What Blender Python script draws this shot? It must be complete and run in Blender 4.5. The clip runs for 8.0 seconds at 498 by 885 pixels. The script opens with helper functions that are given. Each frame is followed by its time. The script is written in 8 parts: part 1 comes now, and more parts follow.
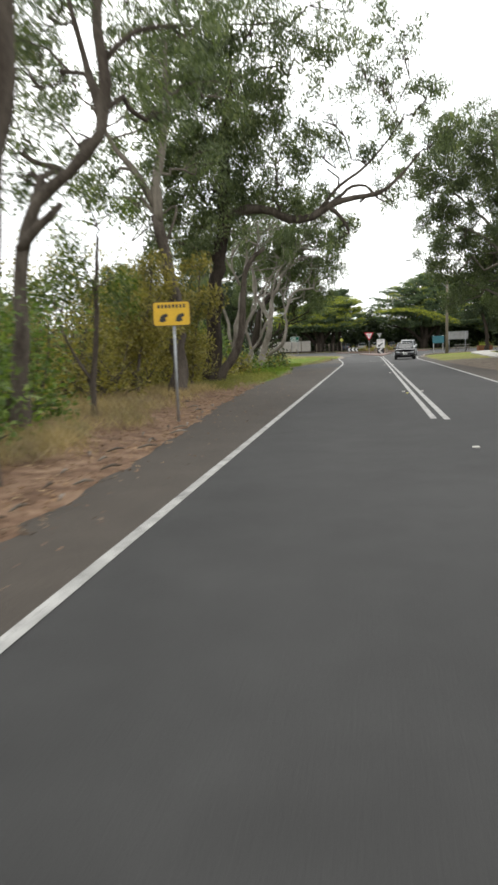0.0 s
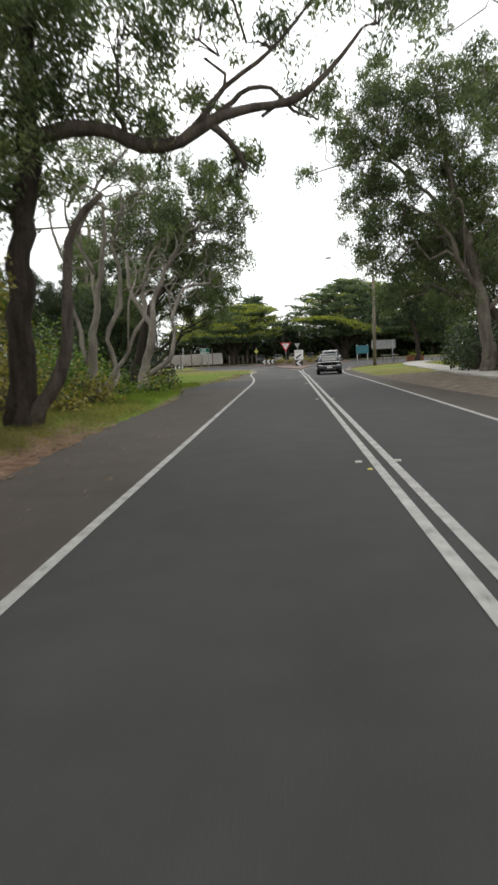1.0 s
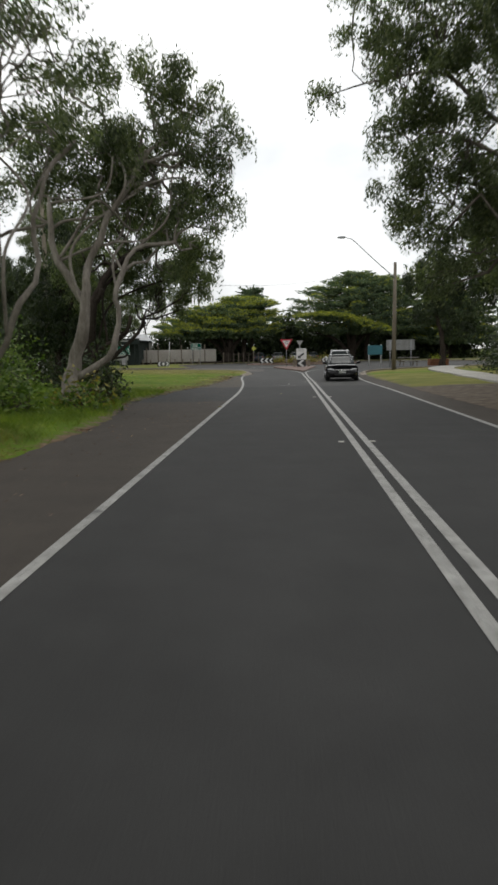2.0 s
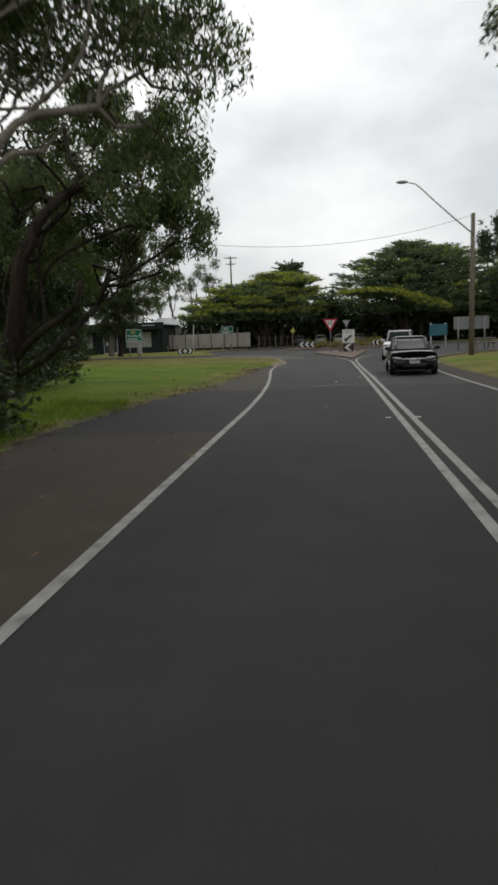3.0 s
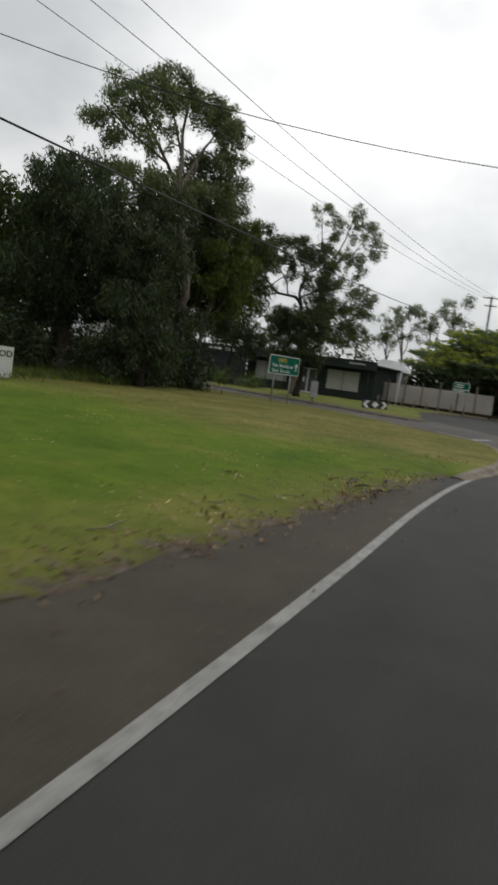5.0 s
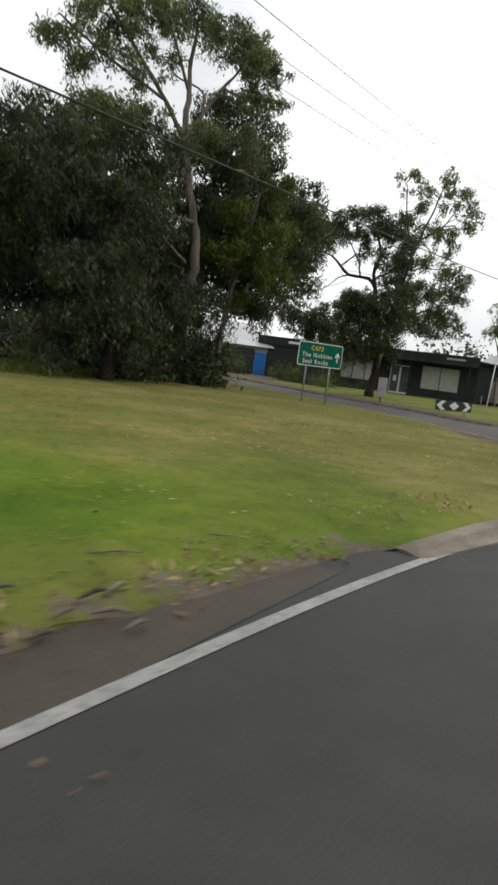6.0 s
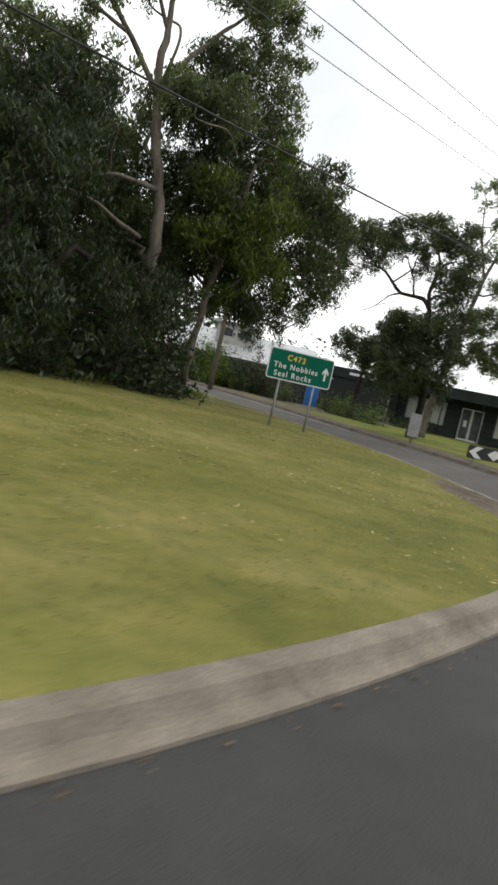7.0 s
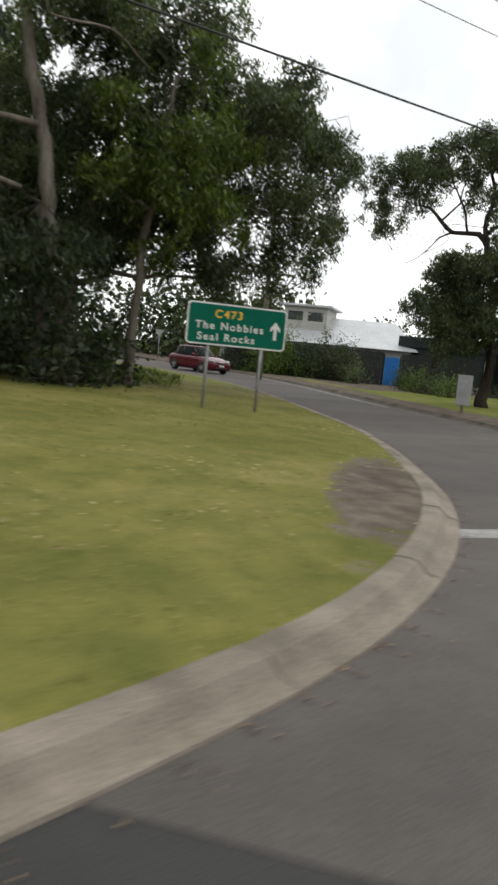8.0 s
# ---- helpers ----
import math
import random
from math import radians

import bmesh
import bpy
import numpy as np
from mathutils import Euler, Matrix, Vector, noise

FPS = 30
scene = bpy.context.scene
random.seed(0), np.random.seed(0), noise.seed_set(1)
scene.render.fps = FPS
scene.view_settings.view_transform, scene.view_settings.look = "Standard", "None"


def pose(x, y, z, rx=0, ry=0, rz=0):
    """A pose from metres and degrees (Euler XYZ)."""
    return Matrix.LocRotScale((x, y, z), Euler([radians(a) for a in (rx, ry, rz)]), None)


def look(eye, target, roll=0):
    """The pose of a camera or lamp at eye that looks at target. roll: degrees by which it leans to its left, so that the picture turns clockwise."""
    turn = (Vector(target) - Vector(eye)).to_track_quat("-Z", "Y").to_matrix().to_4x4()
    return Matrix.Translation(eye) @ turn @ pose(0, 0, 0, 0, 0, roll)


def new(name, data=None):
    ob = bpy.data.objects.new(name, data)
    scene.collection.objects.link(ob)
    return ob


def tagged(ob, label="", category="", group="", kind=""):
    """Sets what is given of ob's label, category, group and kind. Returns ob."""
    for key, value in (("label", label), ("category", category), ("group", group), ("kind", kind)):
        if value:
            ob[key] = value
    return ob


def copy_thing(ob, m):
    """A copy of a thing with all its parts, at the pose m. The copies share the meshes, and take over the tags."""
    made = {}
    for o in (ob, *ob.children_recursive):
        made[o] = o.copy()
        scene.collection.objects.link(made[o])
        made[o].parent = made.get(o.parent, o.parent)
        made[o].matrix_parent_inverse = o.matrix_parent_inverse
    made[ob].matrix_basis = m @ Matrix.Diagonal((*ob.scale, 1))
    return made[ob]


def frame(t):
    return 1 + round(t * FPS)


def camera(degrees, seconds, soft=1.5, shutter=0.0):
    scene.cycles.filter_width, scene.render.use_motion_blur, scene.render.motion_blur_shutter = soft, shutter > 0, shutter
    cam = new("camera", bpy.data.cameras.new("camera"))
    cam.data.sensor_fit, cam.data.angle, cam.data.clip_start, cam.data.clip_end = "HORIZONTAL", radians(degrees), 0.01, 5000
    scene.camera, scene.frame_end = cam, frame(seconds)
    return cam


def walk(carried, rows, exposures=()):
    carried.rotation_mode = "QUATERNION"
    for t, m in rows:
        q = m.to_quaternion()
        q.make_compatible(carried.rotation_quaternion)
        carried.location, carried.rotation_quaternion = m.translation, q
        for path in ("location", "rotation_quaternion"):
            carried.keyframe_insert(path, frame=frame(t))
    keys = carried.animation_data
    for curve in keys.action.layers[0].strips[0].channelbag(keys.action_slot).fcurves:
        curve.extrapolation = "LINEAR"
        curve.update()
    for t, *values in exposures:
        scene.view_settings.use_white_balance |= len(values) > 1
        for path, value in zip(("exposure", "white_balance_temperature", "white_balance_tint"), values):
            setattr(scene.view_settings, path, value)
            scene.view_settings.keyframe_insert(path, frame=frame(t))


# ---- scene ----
cam = camera(36.1, 8.0, 2.8, 0.3)
PATH = [
    (0, (0.866, 7.176, 1.53), (0.551, 9.135, 1.283), -2.1),
    (0.5, (0.873, 13.692, 1.59), (0.62, 15.657, 1.32), -1.0),
    (1, (0.906, 20.189, 1.616), (0.798, 22.173, 1.39), -2.9),
    (1.5, (0.927, 26.475, 1.596), (0.835, 28.458, 1.354), -1.4),
    (1.7, (0.924, 28.929, 1.636), (0.843, 30.915, 1.412), -0.7),
    (2.8, (0.882, 42.994, 1.653), (0.688, 44.966, 1.376), -3.2),
    (3, (0.803, 45.575, 1.633), (0.586, 47.544, 1.36), -2.2),
    (3.5, (0.784, 52.007, 1.596), (0.482, 53.967, 1.333), -1.1),
    (4, (0.687, 58.311, 1.621), (0.306, 60.261, 1.393), 0.0),
    (4.5, (0.449, 64.345, 1.573), (-0.097, 66.255, 1.344), 5.1),
    (5, (0.25, 70.316, 1.7), (-0.577, 72.127, 1.51), 7.8),
    (5.2, (0.241, 72.422, 1.701), (-0.681, 74.19, 1.552), 6.8),
    (6.3, (0.477, 82.29, 1.744), (-0.681, 83.901, 1.495), 8.7),
    (6.5, (0.481, 84.036, 1.728), (-0.707, 85.631, 1.52), 10.2),
    (7, (0.362, 88.27, 1.631), (-0.982, 89.742, 1.454), 12.6),
    (7.5, (-0.061, 92.437, 1.566), (-1.596, 93.704, 1.371), 7.5),
    (8, (-0.358, 96.413, 1.588), (-1.951, 97.599, 1.351), 5.6),
]
EXPOSURE = [(0.0, 0.38), (0.7, 0.2), (1.5, -0.32), (1.7, -0.43), (2.8, -0.85), (4.5, -0.97), (5.2, -0.85), (6.3, -0.3), (8.0, -0.2)]
walk(cam, [(t, look(eye, target, roll)) for t, eye, target, roll in PATH], EXPOSURE)

# world: overcast sky, soft sun behind cloud
SUN_ELEV, SUN_AZ = 42.0, 3.0
world = bpy.data.worlds.new("overcast_sky")
scene.world = world
world.use_nodes = True
wt = world.node_tree
wt.nodes.clear()
w_out = wt.nodes.new("ShaderNodeOutputWorld")
w_bg = wt.nodes.new("ShaderNodeBackground")
w_sky = wt.nodes.new("ShaderNodeTexSky")
w_sky.sky_type = "NISHITA"
w_sky.sun_disc = False
w_sky.sun_elevation, w_sky.sun_rotation = radians(SUN_ELEV), radians(SUN_AZ)
w_co = wt.nodes.new("ShaderNodeTexCoord")
w_map = wt.nodes.new("ShaderNodeMapping")
w_map.inputs["Scale"].default_value = (1.0, 1.0, 1.7)
w_map.inputs["Location"].default_value = (0.35, 0.1, 0.2)
w_n = wt.nodes.new("ShaderNodeTexNoise")
w_n.inputs["Scale"].default_value, w_n.inputs["Detail"].default_value, w_n.inputs["Roughness"].default_value = 2.3, 7.0, 0.50
w_ramp = wt.nodes.new("ShaderNodeValToRGB")
w_ramp.color_ramp.elements[0].position, w_ramp.color_ramp.elements[1].position = 0.38, 0.66
w_ramp.color_ramp.elements[0].color = (11.6, 12.0, 12.2, 1)
w_ramp.color_ramp.elements[1].color = (21.0, 21.0, 20.8, 1)
w_mix = wt.nodes.new("ShaderNodeMixRGB")
w_mix.inputs[0].default_value = 0.93
w_bg.inputs["Strength"].default_value = 0.10
wt.links.new(w_co.outputs["Generated"], w_map.inputs["Vector"])
wt.links.new(w_map.outputs["Vector"], w_n.inputs["Vector"])
wt.links.new(w_n.outputs["Fac"], w_ramp.inputs["Fac"])
wt.links.new(w_sky.outputs["Color"], w_mix.inputs[1])
wt.links.new(w_ramp.outputs["Color"], w_mix.inputs[2])
# the cloud is brightest round the hidden sun
w_dot = wt.nodes.new("ShaderNodeVectorMath")
w_dot.operation = "DOT_PRODUCT"
w_dot.inputs[1].default_value = (math.sin(radians(SUN_AZ)) * math.cos(radians(SUN_ELEV)), math.cos(radians(SUN_AZ)) * math.cos(radians(SUN_ELEV)), math.sin(radians(SUN_ELEV)))
w_glow = wt.nodes.new("ShaderNodeMapRange")
w_glow.interpolation_type = "SMOOTHSTEP"
for w_k, w_v in zip(("From Min", "From Max", "To Min", "To Max"), (0.60, 1.0, 0.93, 1.22)):
    w_glow.inputs[w_k].default_value = w_v
w_lit = wt.nodes.new("ShaderNodeVectorMath")
w_lit.operation = "SCALE"
wt.links.new(w_co.outputs["Generated"], w_dot.inputs[0])
wt.links.new(w_dot.outputs["Value"], w_glow.inputs["Value"])
wt.links.new(w_mix.outputs["Color"], w_lit.inputs[0])
wt.links.new(w_glow.outputs["Result"], w_lit.inputs["Scale"])
wt.links.new(w_lit.outputs["Vector"], w_bg.inputs["Color"])
wt.links.new(w_bg.outputs["Background"], w_out.inputs["Surface"])

sun = new("sun", bpy.data.lights.new("sun", "SUN"))
sun.data.energy, sun.data.angle, sun.data.color = 0.5, radians(25), (1.0, 0.97, 0.92)
sun.matrix_world = look((0, 0, 0), (-math.sin(radians(SUN_AZ)) * math.cos(radians(SUN_ELEV)), -math.cos(radians(SUN_AZ)) * math.cos(radians(SUN_ELEV)), -math.sin(radians(SUN_ELEV))))

# ---- materials ----
def nodes_of(name):
    m = bpy.data.materials.new(name)
    m.use_nodes = True
    t = m.node_tree
    t.nodes.clear()
    out = t.nodes.new("ShaderNodeOutputMaterial")
    p = t.nodes.new("ShaderNodeBsdfPrincipled")
    t.links.new(p.outputs[0], out.inputs["Surface"])
    return m, t, p, out


def noise_node(t, scale, detail=5.0, rough=0.55, stretch=None, obj=True):
    co = t.nodes.new("ShaderNodeTexCoord")
    n = t.nodes.new("ShaderNodeTexNoise")
    n.inputs["Scale"].default_value, n.inputs["Detail"].default_value, n.inputs["Roughness"].default_value = scale, detail, rough
    if stretch:
        mp = t.nodes.new("ShaderNodeMapping")
        mp.inputs["Scale"].default_value = stretch
        t.links.new(co.outputs["Object"], mp.inputs["Vector"])
        t.links.new(mp.outputs["Vector"], n.inputs["Vector"])
    else:
        t.links.new(co.outputs["Object"], n.inputs["Vector"])
    return n


def ramp_node(t, fac, stops):
    r = t.nodes.new("ShaderNodeValToRGB")
    e = r.color_ramp.elements
    while len(e) < len(stops):
        e.new(0.5)
    for k, (pos, col) in zip(e, stops):
        k.position, k.color = pos, (*col, 1)
    t.links.new(fac, r.inputs["Fac"])
    return r


def mix_node(t, fac, a, b, mode="MIX"):
    m = t.nodes.new("ShaderNodeMixRGB")
    m.blend_type = mode
    for sock, v in zip(m.inputs, (fac, a, b)):
        if isinstance(v, (int, float)):
            sock.default_value = v
        elif isinstance(v, tuple):
            sock.default_value = (*v, 1)
        else:
            t.links.new(v, sock)
    return m.outputs[0]


def bump_node(t, p, height, strength=0.4, dist=0.02):
    b = t.nodes.new("ShaderNodeBump")
    b.inputs["Strength"].default_value, b.inputs["Distance"].default_value = strength, dist
    t.links.new(height, b.inputs["Height"])
    t.links.new(b.outputs["Normal"], p.inputs["Normal"])


def surface(name, dark, light, scale=3.0, fine=60.0, rough=0.7, metal=0.0, bump=0.25, dist=0.01, stretch=None, grain=0.35, spec=0.4):
    """A worn surface: broad stains between two colours, fine grain over it, and relief."""
    m, t, p, _ = nodes_of(name)
    a = noise_node(t, scale, 6.0, 0.6, stretch)
    b = noise_node(t, fine, 3.0, 0.6, stretch)
    r = ramp_node(t, a.outputs["Fac"], [(0.32, dark), (0.68, light)])
    g = ramp_node(t, b.outputs["Fac"], [(0.3, (1 - grain,) * 3), (0.7, (1.0, 1.0, 1.0))])
    t.links.new(mix_node(t, 1.0, r.outputs["Color"], g.outputs["Color"], "MULTIPLY"), p.inputs["Base Color"])
    p.inputs["Roughness"].default_value, p.inputs["Metallic"].default_value = rough, metal
    p.inputs["Specular IOR Level"].default_value = spec
    bump_node(t, p, b.outputs["Fac"], bump, dist)
    return m


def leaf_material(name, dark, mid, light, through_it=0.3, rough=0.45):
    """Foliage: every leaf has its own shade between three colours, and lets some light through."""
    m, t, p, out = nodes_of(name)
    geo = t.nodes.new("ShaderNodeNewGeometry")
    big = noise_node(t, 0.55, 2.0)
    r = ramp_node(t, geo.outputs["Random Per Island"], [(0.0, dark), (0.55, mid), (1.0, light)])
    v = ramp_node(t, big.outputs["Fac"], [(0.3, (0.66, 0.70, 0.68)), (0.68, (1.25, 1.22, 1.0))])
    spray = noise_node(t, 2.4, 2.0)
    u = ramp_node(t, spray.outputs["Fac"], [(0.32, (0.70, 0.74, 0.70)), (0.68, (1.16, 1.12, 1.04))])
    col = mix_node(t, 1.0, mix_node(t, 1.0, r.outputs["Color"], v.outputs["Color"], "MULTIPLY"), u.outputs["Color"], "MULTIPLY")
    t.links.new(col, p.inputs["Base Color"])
    p.inputs["Roughness"].default_value = rough
    p.inputs["Specular IOR Level"].default_value = 0.4
    tr = t.nodes.new("ShaderNodeBsdfTranslucent")
    t.links.new(mix_node(t, 1.0, col, (1.1, 1.25, 0.6), "MULTIPLY"), tr.inputs["Color"])
    ms = t.nodes.new("ShaderNodeMixShader")
    ms.inputs[0].default_value = through_it
    t.links.new(p.outputs[0], ms.inputs[1])
    t.links.new(tr.outputs[0], ms.inputs[2])
    t.links.new(ms.outputs[0], out.inputs["Surface"])
    return m


def asphalt_material(name, dark, light, warm=0.0):
    m, t, p, _ = nodes_of(name)
    broad = noise_node(t, 0.22, 4.0, 0.6, (1.6, 0.35, 1.0))
    patch = noise_node(t, 1.3, 6.0, 0.62)
    grit = noise_node(t, 85.0, 2.0, 0.7)
    vor = t.nodes.new("ShaderNodeTexVoronoi")
    vor.inputs["Scale"].default_value = 140.0
    co = t.nodes.new("ShaderNodeTexCoord")
    t.links.new(co.outputs["Object"], vor.inputs["Vector"])
    a = ramp_node(t, broad.outputs["Fac"], [(0.3, dark), (0.7, light)])
    b = ramp_node(t, patch.outputs["Fac"], [(0.3, (0.84, 0.84, 0.84)), (0.7, (1.1, 1.1, 1.1))])
    c = ramp_node(t, grit.outputs["Fac"], [(0.3, (0.68, 0.68, 0.68)), (0.72, (1.3, 1.28, 1.25))])
    col = mix_node(t, 1.0, mix_node(t, 1.0, a.outputs["Color"], b.outputs["Color"], "MULTIPLY"), c.outputs["Color"], "MULTIPLY")
    t.links.new(col, p.inputs["Base Color"])
    p.inputs["Roughness"].default_value = 0.85
    p.inputs["Specular IOR Level"].default_value = 0.2
    bump_node(t, p, vor.outputs["Distance"], 0.35, 0.004)
    return m


def ground_material():
    """Mown grass, leaf litter and rough grass, each where the mesh says it lies, with ragged limits."""
    m, t, p, _ = nodes_of("grass_and_litter")
    at = t.nodes.new("ShaderNodeAttribute")
    at.attribute_name = "litter"
    n1 = noise_node(t, 0.35, 5.0, 0.6)
    n2 = noise_node(t, 2.4, 5.0, 0.65)
    n3 = noise_node(t, 38.0, 3.0, 0.7)
    dry = t.nodes.new("ShaderNodeAttribute")
    dry.attribute_name = "dryness"
    ga = ramp_node(t, n1.outputs["Fac"], [(0.3, (0.080, 0.140, 0.012)), (0.52, (0.120, 0.180, 0.019)), (0.7, (0.176, 0.198, 0.034))])
    gb = ramp_node(t, n1.outputs["Fac"], [(0.3, (0.128, 0.132, 0.036)), (0.5, (0.182, 0.170, 0.052)), (0.7, (0.255, 0.220, 0.088))])
    g1m = mix_node(t, dry.outputs["Fac"], ga.outputs["Color"], gb.outputs["Color"])
    g2 = ramp_node(t, n2.outputs["Fac"], [(0.3, (0.72, 0.8, 0.7)), (0.7, (1.15, 1.1, 1.05))])
    g3 = ramp_node(t, n3.outputs["Fac"], [(0.3, (0.78, 0.80, 0.74)), (0.75, (1.15, 1.14, 1.08))])
    grass = mix_node(t, 1.0, mix_node(t, 1.0, g1m, g2.outputs["Color"], "MULTIPLY"), g3.outputs["Color"], "MULTIPLY")
    d1 = ramp_node(t, n2.outputs["Fac"], [(0.28, (0.078, 0.046, 0.032)), (0.5, (0.155, 0.096, 0.066)), (0.75, (0.265, 0.180, 0.128))])
    earth = ramp_node(t, n2.outputs["Fac"], [(0.28, (0.066, 0.051, 0.042)), (0.5, (0.122, 0.098, 0.081)), (0.75, (0.20, 0.168, 0.138))])
    bare = t.nodes.new("ShaderNodeAttribute")
    bare.attribute_name = "earth"
    soil = mix_node(t, bare.outputs["Fac"], d1.outputs["Color"], earth.outputs["Color"])
    dirt = mix_node(t, 1.0, soil, g3.outputs["Color"], "MULTIPLY")
    add = t.nodes.new("ShaderNodeMath")
    add.operation = "MULTIPLY_ADD"
    t.links.new(n2.outputs["Fac"], add.inputs[0])
    add.inputs[1].default_value = 1.1
    add.inputs[2].default_value = -0.55
    s = t.nodes.new("ShaderNodeMath")
    s.operation = "ADD"
    t.links.new(at.outputs["Fac"], s.inputs[0])
    t.links.new(add.outputs[0], s.inputs[1])
    lim = ramp_node(t, s.outputs[0], [(0.42, (0, 0, 0)), (0.58, (1, 1, 1))])
    t.links.new(mix_node(t, lim.outputs["Color"], grass, dirt), p.inputs["Base Color"])
    p.inputs["Roughness"].default_value = 0.95
    p.inputs["Specular IOR Level"].default_value = 0.1
    bump_node(t, p, n3.outputs["Fac"], 0.5, 0.02)
    return m


def paint_line_material():
    """Road paint worn through to the asphalt in places."""
    m, t, p, _ = nodes_of("worn_road_paint")
    n = noise_node(t, 3.0, 8.0, 0.72)
    g = noise_node(t, 60.0, 3.0, 0.7)
    r = ramp_node(t, n.outputs["Fac"], [(0.33, (0.10, 0.10, 0.096)), (0.42, (0.27, 0.265, 0.245)), (0.62, (0.41, 0.40, 0.375))])
    c = ramp_node(t, g.outputs["Fac"], [(0.3, (0.62, 0.62, 0.62)), (0.6, (1.0, 1.0, 1.0))])
    w = noise_node(t, 11.0, 6.0, 0.75)
    k = ramp_node(t, w.outputs["Fac"], [(0.36, (0.38, 0.38, 0.38)), (0.44, (0.9, 0.9, 0.9)), (0.7, (1.0, 1.0, 1.0))])
    t.links.new(mix_node(t, 1.0, mix_node(t, 1.0, k.outputs["Color"], r.outputs["Color"], "MULTIPLY"), c.outputs["Color"], "MULTIPLY"), p.inputs["Base Color"])
    p.inputs["Roughness"].default_value = 0.7
    bump_node(t, p, g.outputs["Fac"], 0.3, 0.004)
    return m


def glass_material(name, tint=(0.02, 0.025, 0.028), rough=0.05):
    m, t, p, _ = nodes_of(name)
    n = noise_node(t, 2.0, 3.0)
    r = ramp_node(t, n.outputs["Fac"], [(0.3, tint), (0.7, tuple(2.2 * c for c in tint))])
    t.links.new(r.outputs["Color"], p.inputs["Base Color"])
    p.inputs["Roughness"].default_value, p.inputs["Specular IOR Level"].default_value = rough, 0.35
    return m


def paint(name, col, rough=0.45, metal=0.0, var=0.12, spec=0.5):
    return surface(name, tuple(c * (1 - var) for c in col), tuple(min(1, c * (1 + var)) for c in col), 1.6, 40.0, rough, metal, 0.08, 0.003, None, 0.12, spec)


M_ASPHALT = asphalt_material("asphalt", (0.0282, 0.0282, 0.0274), (0.0412, 0.0410, 0.0400))
M_ASPHALT_OLD = asphalt_material("older_asphalt", (0.0405, 0.0402, 0.039), (0.0605, 0.0598, 0.058))
M_STREET = asphalt_material("side_street_asphalt", (0.080, 0.072, 0.067), (0.120, 0.109, 0.100))
M_SHOULDER = asphalt_material("shoulder_seal", (0.041, 0.0345, 0.028), (0.064, 0.0535, 0.043))
M_SHOULDER_WORN = asphalt_material("worn_shoulder_seal", (0.054, 0.047, 0.037), (0.086, 0.074, 0.057))
M_GROUND = ground_material()
M_LINE = paint_line_material()
M_KERB = surface("kerb_concrete", (0.185, 0.155, 0.120), (0.36, 0.31, 0.25), 1.4, 55.0, 0.9, 0.0, 0.5, 0.008, None, 0.45, 0.2)
M_KERB_OLD = surface("dirty_kerb_concrete", (0.070, 0.060, 0.048), (0.17, 0.15, 0.12), 1.5, 40.0, 0.95, 0.0, 0.5, 0.008, None, 0.4, 0.15)
M_PATH = surface("path_concrete", (0.36, 0.34, 0.30), (0.50, 0.48, 0.43), 0.8, 45.0, 0.9, 0.0, 0.3, 0.005)
M_ISLAND = surface("island_paving", (0.125, 0.078, 0.060), (0.205, 0.130, 0.104), 0.9, 30.0, 0.85, 0.0, 0.3, 0.006)
M_DIRT = surface("bare_dirt", (0.085, 0.060, 0.042), (0.16, 0.115, 0.080), 0.7, 30.0, 0.95, 0.0, 0.8, 0.03, None, 0.4, 0.1)
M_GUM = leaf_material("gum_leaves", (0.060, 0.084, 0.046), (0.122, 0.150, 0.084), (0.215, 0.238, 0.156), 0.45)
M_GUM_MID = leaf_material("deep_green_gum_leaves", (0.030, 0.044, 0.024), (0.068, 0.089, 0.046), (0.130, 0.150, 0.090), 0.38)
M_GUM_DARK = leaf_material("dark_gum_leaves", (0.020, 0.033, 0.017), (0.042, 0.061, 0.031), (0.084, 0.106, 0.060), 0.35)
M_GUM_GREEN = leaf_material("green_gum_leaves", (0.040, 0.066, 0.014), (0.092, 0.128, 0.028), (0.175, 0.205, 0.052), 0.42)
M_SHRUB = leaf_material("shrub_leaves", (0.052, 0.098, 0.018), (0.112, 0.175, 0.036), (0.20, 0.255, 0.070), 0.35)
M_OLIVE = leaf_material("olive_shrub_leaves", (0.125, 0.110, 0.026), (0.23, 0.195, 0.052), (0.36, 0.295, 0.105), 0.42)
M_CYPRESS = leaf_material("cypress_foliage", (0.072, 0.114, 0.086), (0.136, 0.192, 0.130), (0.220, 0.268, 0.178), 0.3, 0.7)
# golden growth, its colour raised to include the light on the shelf tops
M_CYPRESS_TIP = leaf_material("golden_lit_cypress_tips", (0.22, 0.265, 0.040), (0.39, 0.425, 0.066), (0.55, 0.54, 0.125), 0.25, 0.7)
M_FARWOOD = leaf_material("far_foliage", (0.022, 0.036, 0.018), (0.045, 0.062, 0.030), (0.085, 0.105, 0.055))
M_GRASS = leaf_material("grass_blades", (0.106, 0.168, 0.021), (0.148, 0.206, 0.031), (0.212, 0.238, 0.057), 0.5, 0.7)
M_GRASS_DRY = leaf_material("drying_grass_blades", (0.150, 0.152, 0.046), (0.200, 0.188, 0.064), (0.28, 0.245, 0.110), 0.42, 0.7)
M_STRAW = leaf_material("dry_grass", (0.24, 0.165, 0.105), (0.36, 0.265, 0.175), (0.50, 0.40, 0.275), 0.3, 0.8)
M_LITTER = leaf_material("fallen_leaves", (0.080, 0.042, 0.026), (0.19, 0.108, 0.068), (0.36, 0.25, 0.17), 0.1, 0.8)
